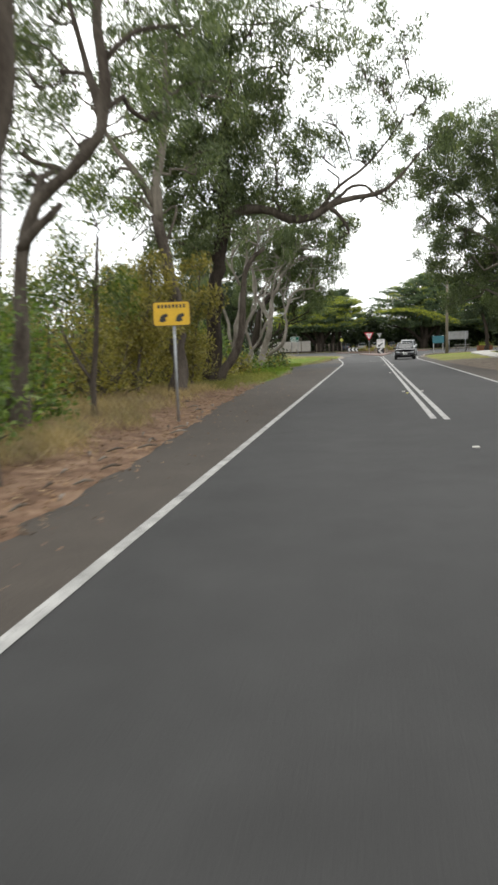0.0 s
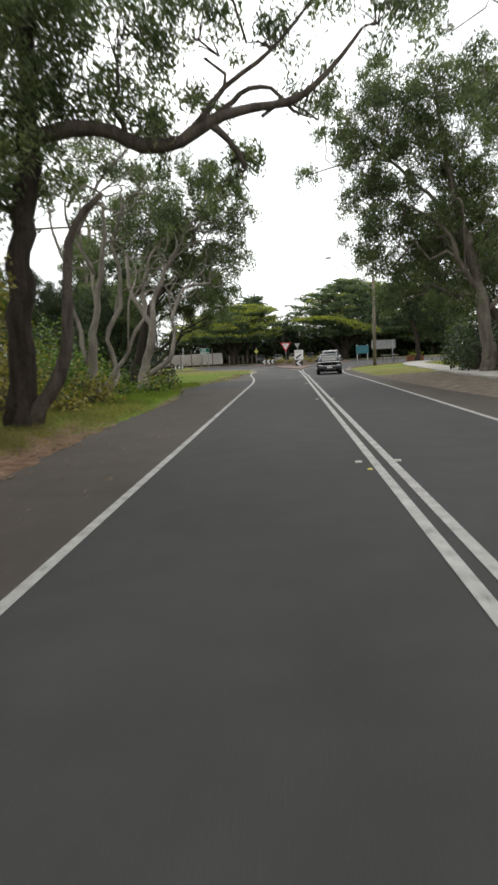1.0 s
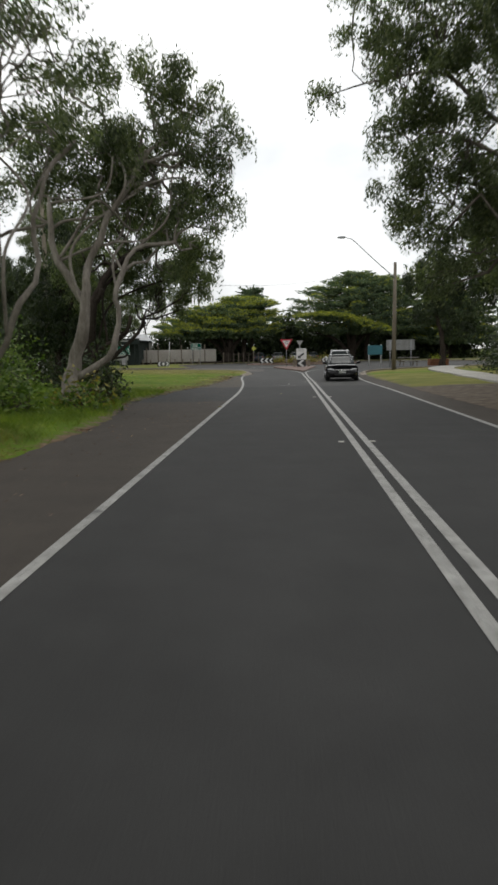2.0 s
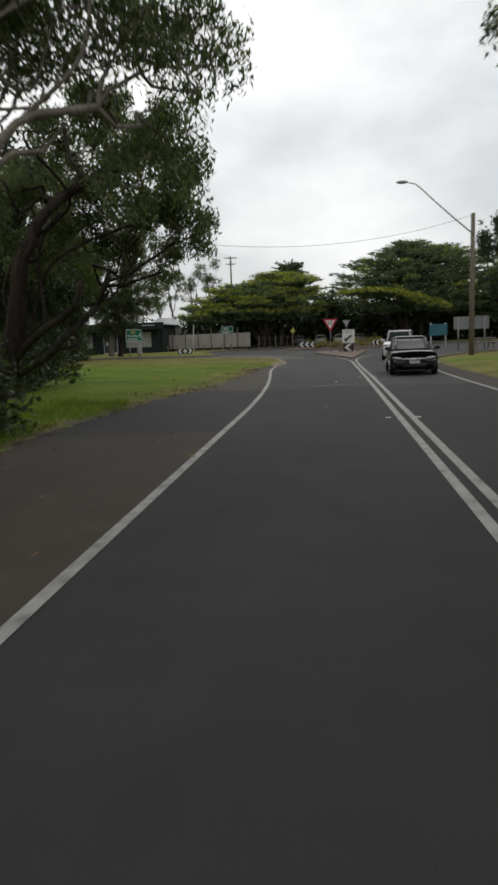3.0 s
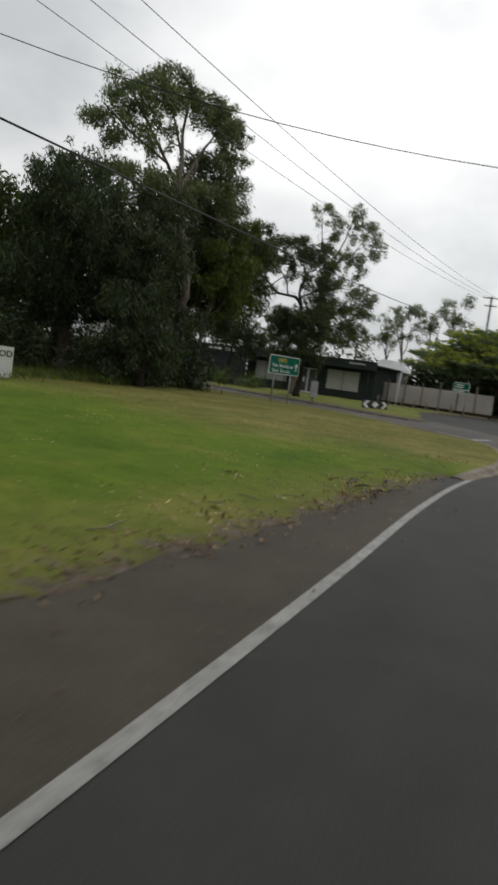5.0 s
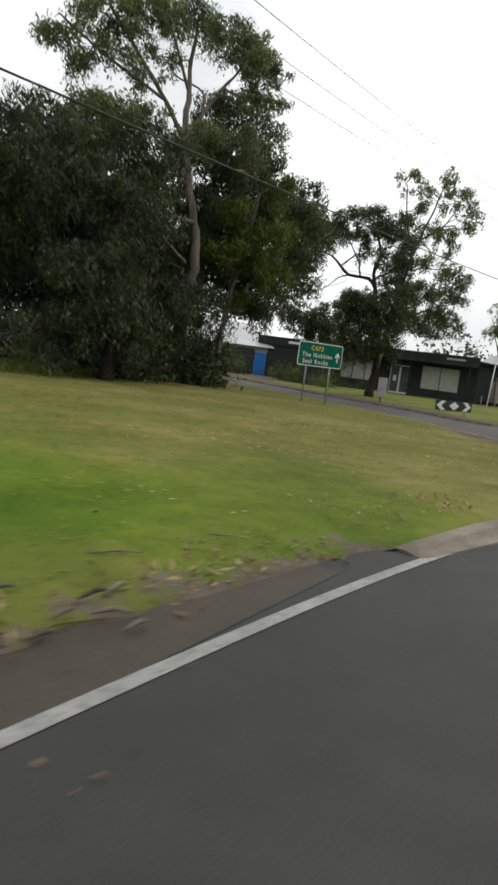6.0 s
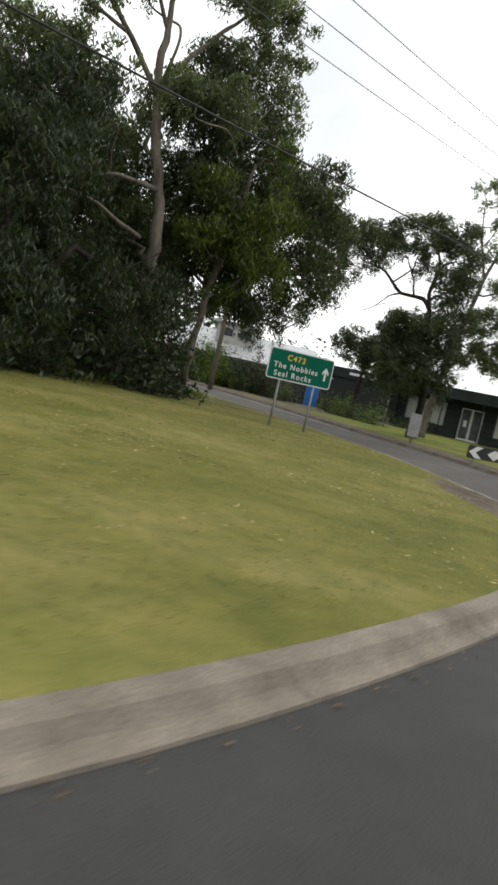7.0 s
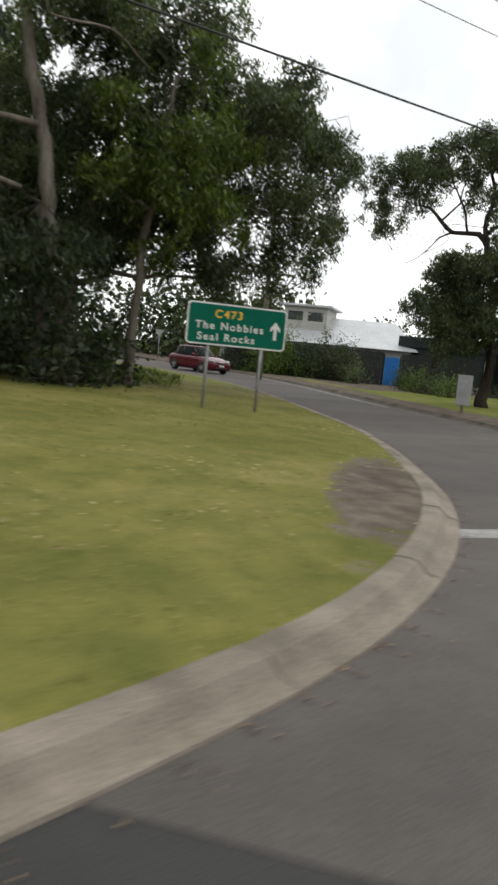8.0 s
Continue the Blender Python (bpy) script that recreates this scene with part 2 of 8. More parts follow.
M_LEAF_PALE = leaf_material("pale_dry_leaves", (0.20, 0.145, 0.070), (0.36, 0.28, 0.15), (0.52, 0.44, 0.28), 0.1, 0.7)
M_BARK = surface("grey_bark", (0.065, 0.052, 0.042), (0.165, 0.140, 0.115), 1.6, 14.0, 0.95, 0.0, 0.9, 0.04, (3.0, 3.0, 0.6), 0.5, 0.1)
M_BARK_DARK = surface("rough_dark_bark", (0.030, 0.024, 0.020), (0.085, 0.068, 0.055), 1.6, 12.0, 0.97, 0.0, 1.0, 0.06, (3.0, 3.0, 0.5), 0.55, 0.1)
M_BARK_PALE = surface("pale_smooth_bark", (0.15, 0.128, 0.105), (0.36, 0.325, 0.28), 1.1, 8.0, 0.85, 0.0, 0.5, 0.02, (2.0, 2.0, 0.6), 0.35, 0.15)
M_BARK_MID = surface("grey_brown_smooth_bark", (0.105, 0.088, 0.070), (0.255, 0.225, 0.185), 1.3, 9.0, 0.9, 0.0, 0.6, 0.025, (2.4, 2.4, 0.5), 0.4, 0.1)
M_WOODPOLE = surface("weathered_pole_timber", (0.16, 0.135, 0.105), (0.30, 0.26, 0.205), 1.2, 20.0, 0.9, 0.0, 0.6, 0.01, (6.0, 6.0, 0.4), 0.4, 0.1)
M_PLANK = surface("brown_stained_planks", (0.17, 0.075, 0.04), (0.30, 0.14, 0.075), 1.5, 18.0, 0.85, 0.0, 0.4, 0.01, (0.6, 6.0, 6.0), 0.4, 0.15)
M_STEEL = surface("galvanised_steel", (0.34, 0.35, 0.36), (0.50, 0.51, 0.52), 4.0, 50.0, 0.5, 0.7, 0.1, 0.003)
M_BACK = surface("grey_sign_back", (0.33, 0.33, 0.32), (0.47, 0.47, 0.46), 2.0, 40.0, 0.55, 0.4, 0.1, 0.003)
M_WHITE = paint("white_paint", (0.72, 0.72, 0.70))
M_BLACK = paint("black_paint", (0.018, 0.018, 0.018))
M_YELLOW = paint("yellow_sign_sheeting", (0.70, 0.42, 0.02))
M_GREEN = paint("green_sign_sheeting", (0.004, 0.112, 0.071), 0.6, 0.0, 0.12, 0.08)
M_RED = paint("red_sign_sheeting", (0.52, 0.035, 0.055))
M_GOLD = paint("golden_lettering", (0.80, 0.50, 0.03))
M_BLUE = paint("blue_door_paint", (0.010, 0.16, 0.50))
M_PINK = paint("pink_board", (0.55, 0.07, 0.14))
M_WIRE = paint("grey_bare_wire", (0.12, 0.12, 0.12), 0.6)
M_CABLE = paint("black_cable_sheath", (0.022, 0.022, 0.024), 0.6)

# ---- building helpers ----
def put_mesh(name, verts, faces, material, parent=None, label="", smooth=False):
    me = bpy.data.meshes.new(name)
    me.from_pydata([tuple(v) for v in verts], [], [tuple(f) for f in faces])
    me.materials.append(material)
    if smooth:
        me.polygons.foreach_set("use_smooth", [True] * len(me.polygons))
    me.update()
    ob = new(name, me)
    if parent:
        ob.parent = parent
    if label:
        ob["label"] = label
    return ob


def part(name, bm, material, parent=None, label="", smooth=False):
    bmesh.ops.recalc_face_normals(bm, faces=bm.faces[:])
    me = bpy.data.meshes.new(name)
    bm.to_mesh(me)
    bm.free()
    me.materials.append(material)
    if smooth:
        me.polygons.foreach_set("use_smooth", [True] * len(me.polygons))
    ob = new(name, me)
    if parent:
        ob.parent = parent
    if label:
        ob["label"] = label
    return ob


def holder(name, m, label, category, group=""):
    """The Empty at a thing's base that parents its parts."""
    ob = new(name)
    ob.matrix_world = m
    return tagged(ob, label, category, group)


def add_box(bm, c, s, bevel=0.0, m=None):
    """A box round the centre c with the sizes s, its edges rounded."""
    got = bmesh.ops.create_cube(bm, size=1.0)["verts"]
    bmesh.ops.scale(bm, vec=s, verts=got)
    if m is not None:
        bmesh.ops.transform(bm, matrix=m, verts=got)
    bmesh.ops.translate(bm, vec=c, verts=got)
    if bevel:
        edges = list({e for v in got for e in v.link_edges})
        bmesh.ops.bevel(bm, geom=edges, offset=bevel, segments=2, affect="EDGES", profile=0.5)


def box_part(name, c, s, material, parent=None, bevel=0.01, label="", m=None):
    bm = bmesh.new()
    add_box(bm, c, s, bevel, m)
    return part(name, bm, material, parent, label)


def tube_arrays(points, radii, sides=8, cap=True):
    pts = np.array(points, float)
    n = len(pts)
    tang = np.gradient(pts, axis=0)
    tang /= np.linalg.norm(tang, axis=1)[:, None] + 1e-9
    verts, faces = [], []
    ref = np.array((0.0, 0.0, 1.0)) if abs(tang[0][2]) < 0.8 else np.array((1.0, 0.0, 0.0))
    u = np.cross(tang[0], ref)
    u /= np.linalg.norm(u)
    for i in range(n):
        u = u - tang[i] * np.dot(u, tang[i])
        u /= np.linalg.norm(u) + 1e-9
        v = np.cross(tang[i], u)
        for k in range(sides):
            a = 2 * math.pi * k / sides
            verts.append(pts[i] + radii[i] * (math.cos(a) * u + math.sin(a) * v))
    for i in range(n - 1):
        for k in range(sides):
            a, b = i * sides + k, i * sides + (k + 1) % sides
            faces.append((a, b, b + sides, a + sides))
    if cap:
        faces.append(tuple(range(sides))[::-1])
        faces.append(tuple(range((n - 1) * sides, n * sides)))
    return verts, faces


def tube_part(name, points, radii, material, parent=None, sides=8, label=""):
    if isinstance(radii, (int, float)):
        radii = [radii] * len(points)
    v, f = tube_arrays(points, radii, sides)
    return put_mesh(name, v, f, material, parent, label, smooth=True)


def smooth_line(points, step=0.5):
    """A smooth line through a few points of the plan (cubic, slopes by the distances between them)."""
    p = np.array(points, float)
    s = np.concatenate([[0], np.cumsum(np.linalg.norm(np.diff(p, axis=0), axis=1))])
    m = np.zeros_like(p)
    d = np.diff(p, axis=0) / np.diff(s)[:, None]
    m[0], m[-1] = d[0], d[-1]
    for i in range(1, len(p) - 1):
        w0, w1 = s[i] - s[i - 1], s[i + 1] - s[i]
        m[i] = (d[i - 1] * w1 + d[i] * w0) / (w0 + w1)
    out = []
    for i in range(len(p) - 1):
        h = s[i + 1] - s[i]
        n = max(2, int(h / step))
        for k in range(n):
            t = k / n
            out.append((2 * t ** 3 - 3 * t ** 2 + 1) * p[i] + (t ** 3 - 2 * t ** 2 + t) * h * m[i] + (3 * t ** 2 - 2 * t ** 3) * p[i + 1] + (t ** 3 - t ** 2) * h * m[i + 1])
    out.append(p[-1])
    return np.array(out)


def sheet_between(name, left, right, z, material, parent=None, cols=1, thick=0.0):
    """A flat sheet between two lines of equal length."""
    verts, faces = [], []
    n = len(left)
    for a, b in zip(left, right):
        for k in range(cols + 1):
            q = a + (b - a) * k / cols
            verts.append((q[0], q[1], z))
    w = cols + 1
    for i in range(n - 1):
        for k in range(cols):
            faces.append((i * w + k, i * w + k + 1, (i + 1) * w + k + 1, (i + 1) * w + k))
    return put_mesh(name, verts, faces, material, parent)


def offset_line(line, d):
    """The line moved sideways by d, to the right of its way."""
    t = np.gradient(line, axis=0)
    t /= np.linalg.norm(t, axis=1)[:, None] + 1e-9
    return line + d * np.stack([t[:, 1], -t[:, 0]], 1)


def slab_from_outline(name, pts, z0, z1, material, parent=None, bevel=0.0):
    """A flat slab with an outline in plan, from z0 up to z1."""
    bm = bmesh.new()
    top = [bm.verts.new((x, y, z1)) for x, y in pts]
    bot = [bm.verts.new((x, y, z0)) for x, y in pts]
    f = bm.faces.new(top)
    n = len(pts)
    for i in range(n):
        bm.faces.new((top[i], bot[i], bot[(i + 1) % n], top[(i + 1) % n]))
    if bevel:
        bmesh.ops.bevel(bm, geom=[e for e in f.edges], offset=bevel, segments=2, affect="EDGES", profile=0.5)
    return part(name, bm, material, parent)


# ---- setting: ground, road, kerbs ----
rng = np.random.default_rng(7)

# the near side's limit: the ragged verge of the main road, then the kerb round the corner
VERGE = smooth_line([(-2.0, -30), (-2.0, 6), (-2.15, 12.8), (-2.3, 16.5), (-3.1, 28), (-3.6, 39), (-3.7, 53), (-4.5, 58.5), (-4.3, 62), (-3.9, 66.5), (-3.15, 71), (-2.9, 76), (-2.75, 82), (-2.6, 86.5)], 0.4)
CORNER = smooth_line([(-2.5, 86.8), (-2.18, 89.5), (-2.28, 93), (-2.62, 95.8), (-3.72, 99.8), (-4.75, 101.6), (-6.0, 103.15), (-8.9, 105.7), (-11.9, 107.9), (-15.6, 109.9), (-21.9, 113.0), (-31.5, 116.5), (-43, 118.0), (-64, 118.8), (-90, 119.5)], 0.4)
FAR_EDGE = smooth_line([(-90, 131), (-62, 129.6), (-44, 127.4), (-32, 123.6), (-21.5, 119.0), (-17, 117.2), (-13.4, 115.6), (-11.0, 114.1), (-9.9, 114.2), (-9.6, 115.6), (-10.8, 120), (-12.6, 128), (-13.2, 137), (-11.2, 143.2), (-6, 148), (2, 150.5), (12, 149.5), (20, 144), (25, 135), (34, 128), (60, 124), (110, 122)], 0.5)
RIGHT_EDGE = smooth_line([(7.4, -30), (7.3, 20), (7.05, 43), (6.6, 50), (6.15, 70), (6.2, 84), (6.9, 90.5), (9.4, 96.5), (14, 101.5), (23, 106), (60, 110), (110, 112)], 0.5)


def ground_fan(edge, spine, lip, jag, litter_of, cols, jag_rows=10 ** 6):
    """Rows from an edge line back to a spine line; lip(i, d) is the height, litter_of the share of bare litter."""
    verts, faces, lit = [], [], []
    n = len(edge)
    for i in range(n):
        a, b = edge[i], spine[i]
        full = np.linalg.norm(b - a)
        way = (b - a) / full
        for d in cols:
            dd = min(d, full)
            q = a + way * dd
            if d < 0.4 and jag and i < jag_rows:
                q = q + way * (jag * (noise.noise((q[0] * 1.7, q[1] * 1.7, 3.0)) + 0.6 * noise.noise((q[0] * 6, q[1] * 6, 9.0))))
            z = lip(i, dd) + (0.05 * noise.noise((q[0] * 0.35, q[1] * 0.35, 0.0)) * min(1, dd / 3))
            verts.append((q[0], q[1], z))
            lit.append(litter_of(q[0], q[1], dd))
    w = len(cols)
    for i in range(n - 1):
        for k in range(w - 1):
            faces.append((i * w + k, i * w + k + 1, (i + 1) * w + k + 1, (i + 1) * w + k))
    return verts, faces, lit


COLS = [0, 0.06, 0.15, 0.3, 0.5, 0.8, 1.2, 1.7, 2.3, 3, 4, 5, 6.5, 8, 10, 12, 15, 18, 22, 27, 33, 42, 55, 75, 100]


def bare_patch(x, y):
    """Worn earth inside the bend of the kerb."""
    u, v = (x + 6.5) * -0.70 + (y - 103.0) * 0.71, (x + 6.5) * 0.71 + (y - 103.0) * 0.70
    return 1.1 - 0.62 * math.hypot(u / 3.0, v / 0.62)


def litter_left(x, y, d):
    if y < 46:
        k = 1.0 - max(0.0, (y - 30) / 16)
        return k * (0.95 if d < 4.5 else 0.6) + (1 - k) * 0.15
    edge = max(0.0, (0.62 if y < 87 else 0.36) - d * 0.5)
    edge = max(edge, bare_patch(x, y))
    return max(edge, 0.42 if x < -19 and y > 94 else 0.0)


corner_s = np.concatenate([[0], np.cumsum(np.linalg.norm(np.diff(CORNER, axis=0), axis=1))])
near_edge = np.concatenate([VERGE, offset_line(CORNER, 0.05)])
nv = len(VERGE)
spine = np.stack([np.full(len(near_edge), -130.0), np.interp(np.arange(len(near_edge)), [0, nv, len(near_edge) - 1], [-30, 70, 132])], 1)
near_g = ground_fan(near_edge, spine,
                    lambda i, d: (-0.025 if d == 0 else 0.012 + 0.10 * min(1, d / 1.2) + 0.22 * min(1, max(0, d - 2) / 10)) if i < nv else (0.122 * min(1.0, 0.25 + corner_s[i - nv] / 2.5) + 0.02 * min(1, d) + (0.12 - 0.12 * min(1.0, 0.25 + corner_s[i - nv] / 2.5)) * min(1, d / 1.2) + 0.2 * min(1, max(0, d - 2) / 10)),
                    0.22, litter_left, COLS, nv - 4)
far_spine = np.stack([np.interp(np.arange(len(FAR_EDGE)), [0, len(FAR_EDGE) - 1], [-150, 150]), np.full(len(FAR_EDGE), 260.0)], 1)
far_g = ground_fan(FAR_EDGE, far_spine, lambda i, d: 0.10 + 0.03 * min(1, d), 0.0, lambda x, y, d: 0.5 if y > 140 else 1.1 if d < 1.9 or (x < -30 and d > 3.2) else 0.95 if x < -38 else 0.24, COLS)
right_spine = np.stack([np.full(len(RIGHT_EDGE), 140.0), np.interp(np.arange(len(RIGHT_EDGE)), [0, len(RIGHT_EDGE) - 1], [-40, 100])], 1)
right_g = ground_fan(RIGHT_EDGE, right_spine, lambda i, d: 0.012 + 0.08 * min(1, d / 1.5) + 0.1 * min(1, d / 9), 0.15,
                     lambda x, y, d: (0.95 if y < 66 and d < 5.5 else (0.55 - 0.4 * d if y < 92 else 0.3)), COLS)
gv, gf, gl = [], [], []
for v, f, l in (near_g, far_g, right_g):
    base = len(gv)
    gv += v
    gf += [tuple(base + k for k in q) for q in f]
    gl += l
# the plain that reaches the horizon, a little lower
base = len(gv)
R = 2500.0
gv += [(-R, -R, -0.25), (R, -R, -0.25), (R, R, -0.25), (-R, R, -0.25)]
gl += [0.3] * 4
gf += [(base, base + 1, base + 2, base + 3)]
ground = put_mesh("ground", gv, gf, M_GROUND, smooth=True)
att = ground.data.attributes.new("litter", "FLOAT", "POINT")
att.data.foreach_set("value", gl)
att = ground.data.attributes.new("dryness", "FLOAT", "POINT")
att.data.foreach_set("value", [0.6 if v[1] > 113.5 else 1.0 if v[0] > 3 and v[1] < 66 else max(0.85 - 0.42 * max(0.0, np.interp(v[1], VERGE[:, 1], VERGE[:, 0]) - v[0]), 0.0) if 64 < v[1] < 84 else min(1.0, max(0.0, (v[1] - 85) / 6 + 0.5 * noise.noise((v[0] * 0.3, v[1] * 0.3, 5.0)))) for v in gv])
att = ground.data.attributes.new("earth", "FLOAT", "POINT")
att.data.foreach_set("value", [1.0 if v[0] > 3 else min(1.0, max(0.0, (v[1] - 44) / 12)) for v in gv])
tagged(ground, "mown green and yellowing lawn with brown leaf litter at the verge", "ground", kind="structure")

# asphalt under everything that is driven on
road = slab_from_outline("road", [(-110, -35), (110, -35), (110, 69.3), (-110, 69.3)], -0.2, 0.0, M_ASPHALT)
tagged(road, "dark grey resealed asphalt road", "road", kind="structure")
road_old = slab_from_outline("road", [(-110, 69.3), (110, 69.3), (110, 160), (-110, 160)], -0.2, -0.001, M_ASPHALT_OLD)
tagged(road_old, "paler worn asphalt of the roundabout and side street", "road", kind="structure")
street = slab_from_outline("road", [(-110, 100.5), (-9.5, 100.5), (-4.2, 96.2), (-1.0, 98.8), (-1.4, 107.0), (-8.6, 117.5), (-13.5, 122), (-13.5, 136), (-110, 136)], -0.2, 0.003, M_STREET)
tagged(street, "pale brownish asphalt of the side street", "road", kind="structure")
sh_in = smooth_line([(-1.1, -30), (-1.1, 40), (-1.1, 58), (-1.15, 67), (-1.6, 76), (-2.05, 82), (-2.4, 85.5)], 0.4)
sh_out = np.array([(np.interp(y, VERGE[:, 1], VERGE[:, 0]) - 0.9, y) for y in sh_in[:, 1]])
for part_of, seal in ((sh_in[:, 1] < 59.0, M_SHOULDER), (sh_in[:, 1] > 69.3, M_SHOULDER_WORN)):
    shoulder = sheet_between("road_shoulder", sh_out[part_of], sh_in[part_of], 0.004, seal, cols=3)
    tagged(shoulder, "brownish sealed road shoulder strewn with grit", "shoulder", kind="structure")
r_in = smooth_line([(5.3, -30), (5.3, 60), (5.28, 78), (5.8, 87)], 0.5)
r_out = np.array([(np.interp(y, RIGHT_EDGE[:60, 1], RIGHT_EDGE[:60, 0]) + 0.6 if y < 0 else np.interp(y, RIGHT_EDGE[:, 1], RIGHT_EDGE[:, 0]) + 0.5, y) for y in r_in[:, 1]])
shoulder_b = sheet_between("road_shoulder", r_in, r_out, 0.004, M_SHOULDER, cols=2)
tagged(shoulder_b, "brownish sealed road shoulder strewn with grit", "shoulder", kind="structure")


def line_strip(name, line, width, z=0.006):
    ob = sheet_between(name, offset_line(line, -width / 2), offset_line(line, width / 2), z, M_LINE, cols=1)
    return tagged(ob, "worn white painted road line", "road line", kind="structure")


line_strip("edge_line", smooth_line([(-1.1, -30), (-1.1, 30), (-1.1, 50), (-1.1, 58), (-1.11, 64), (-1.32, 71), (-1.68, 77), (-2.0, 81.5), (-2.14, 85.5), (-2.1, 88), (-2.1, 90), (-2.22, 93)], 0.4), 0.115)
line_strip("edge_line", smooth_line([(5.3, -30), (5.3, 30), (5.29, 48), (5.25, 62), (5.25, 80), (5.85, 87.5), (7.2, 92.5), (9.8, 97.4)], 0.5), 0.13)
line_strip("centre_line", smooth_line([(2.1, 22.55), (2.1, 40), (2.1, 60), (2.1, 72), (2.05, 85), (1.95, 92.5), (1.62, 96.4), (1.25, 99.4)], 0.5), 0.12)
line_strip("centre_line", smooth_line([(2.34, 22.35), (2.34, 40), (2.34, 60), (2.34, 74), (2.3, 88), (2.45, 94.5), (3.3, 100), (4.4, 103.5)], 0.5), 0.12)
line_strip("give_way_line", smooth_line([(-5.2, 101.9), (-4.2, 105.6)], 0.5), 0.35)
line_strip("give_way_line", smooth_line([(-3.2, 114.0), (0.0, 115.2)], 0.5), 0.4)
line_strip("scuff_mark", smooth_line([(0.3, 70.15), (0.8, 70.2), (1.35, 70.4)], 0.2), 0.07)
line_strip("scuff_mark", smooth_line([(0.95, 71.6), (1.0, 72.0), (0.98, 72.3)], 0.2), 0.06)
line_strip("street_line", offset_line(FAR_EDGE[(FAR_EDGE[:, 0] > -40) & (FAR_EDGE[:, 0] < -19.5) & (FAR_EDGE[:, 1] < 130)], 0.9), 0.14)

# kerbs: cast lengths with open joints
KERB_PROFILE = [(0.0, 0.0), (0.0, 0.126), (0.03, 0.134), (0.15, 0.132), (0.19, 0.12), (0.26, 0.05), (0.29, 0.034), (0.39, 0.02), (0.40, 0.0)]


def kerb_run(name, line, side, length=2.4, grade=None, material=None):
    owner = tagged(new(name), "weathered pale concrete kerb with open joints", "kerb", kind="structure")
    seg = np.linalg.norm(np.diff(line, axis=0), axis=1)
    s = np.concatenate([[0], np.cumsum(seg)])
    out = offset_line(line, side)
    nrm = (out - line) / abs(side) if side else 0
    total = s[-1]
    for k in range(int(total / length)):
        a, b = k * length + 0.006, (k + 1) * length - 0.006
        qs = np.linspace(a, b, 5)
        verts, faces = [], []
        lift = 0.006 * rng.standard_normal()
        for q in qs:
            p = np.array([np.interp(q, s, line[:, 0]), np.interp(q, s, line[:, 1])])
            d = np.array([np.interp(q, s, nrm[:, 0]), np.interp(q, s, nrm[:, 1])])
            h = grade(q) if grade else 1.0
            for u, z in KERB_PROFILE:
                e = p + d * (u - 0.02)
                verts.append((e[0], e[1], z * h + (lift if z > 0.03 else 0) - (0.01 if z == 0 else 0)))
        w = len(KERB_PROFILE)
        for i in range(len(qs) - 1):
            for j in range(w - 1):
                faces.append((i * w + j, (i + 1) * w + j, (i + 1) * w + j + 1, i * w + j + 1))
        faces.append(tuple(range(w)))
        faces.append(tuple(range((len(qs) - 1) * w, len(qs) * w))[::-1])
        put_mesh("kerb_stone", verts, faces, material or M_KERB, owner)
    return owner


kerb_run("kerb", CORNER[CORNER[:, 0] > -60], 1.0, 2.4, lambda q: min(1.0, 0.25 + q / 2.5))
kerb_run("kerb", FAR_EDGE[(FAR_EDGE[:, 0] > -60) & (FAR_EDGE[:, 0] < 30)], 1.0, 2.4, lambda q: 0.8, M_KERB_OLD)
kerb_run("kerb", RIGHT_EDGE[(RIGHT_EDGE[:, 1] > 84) & (RIGHT_EDGE[:, 0] < 40)], -1.0, 2.4, lambda q: min(1.0, 0.2 + q / 4))

# footpath beyond the dirt on the other side
fp_l = smooth_line([(9.5, 20), (9.6, 45), (9.7, 58), (10.5, 78), (11.9, 93), (14.5, 100.5)], 1.0)
footpath = holder("footpath", Matrix(), "pale concrete footpath in cast bays", "footpath")
tagged(footpath, kind="structure")
fs = np.concatenate([[0], np.cumsum(np.linalg.norm(np.diff(fp_l, axis=0), axis=1))])
fo = offset_line(fp_l, 1.9)
for k in range(int(fs[-1] / 2.0)):
    a, b = k * 2.0 + 0.008, k * 2.0 + 1.992
    at4 = [(np.interp(q, fs, ln[:, 0]), np.interp(q, fs, ln[:, 1])) for q, ln in ((a, fp_l), (a, fo), (b, fo), (b, fp_l))]
    slab_from_outline("path_bay", at4, 0.0, 0.215 + 0.004 * rng.standard_normal(), M_PATH, footpath)

# splitter island and central island
isl = smooth_line([(2.15, 96.0), (1.2, 102.0), (0.05, 109.0), (-0.5, 114.5), (-0.1, 116.6), (1.6, 117.2), (3.2, 117.2), (3.75, 115.6), (3.5, 110.0), (2.9, 103.0), (2.4, 96.6)], 0.6)
splitter = slab_from_outline("traffic_island", [tuple(q) for q in isl], -0.05, 0.085, M_ISLAND, None, 0.03)
tagged(splitter, "pinkish paved splitter island with rounded edge", "traffic island", kind="structure")
CX, CY, CR = 3.0, 136.0, 7.6
apron = slab_from_outline("roundabout_apron", [(CX + CR * math.cos(a), CY + CR * math.sin(a)) for a in np.linspace(0, 2 * math.pi, 65)[:-1]], -0.05, 0.09, M_ISLAND, None, 0.04)
tagged(apron, "pinkish paved apron of the roundabout island", "roundabout", kind="structure")
mound_v, mound_f = [(CX, CY, 0.75)], []
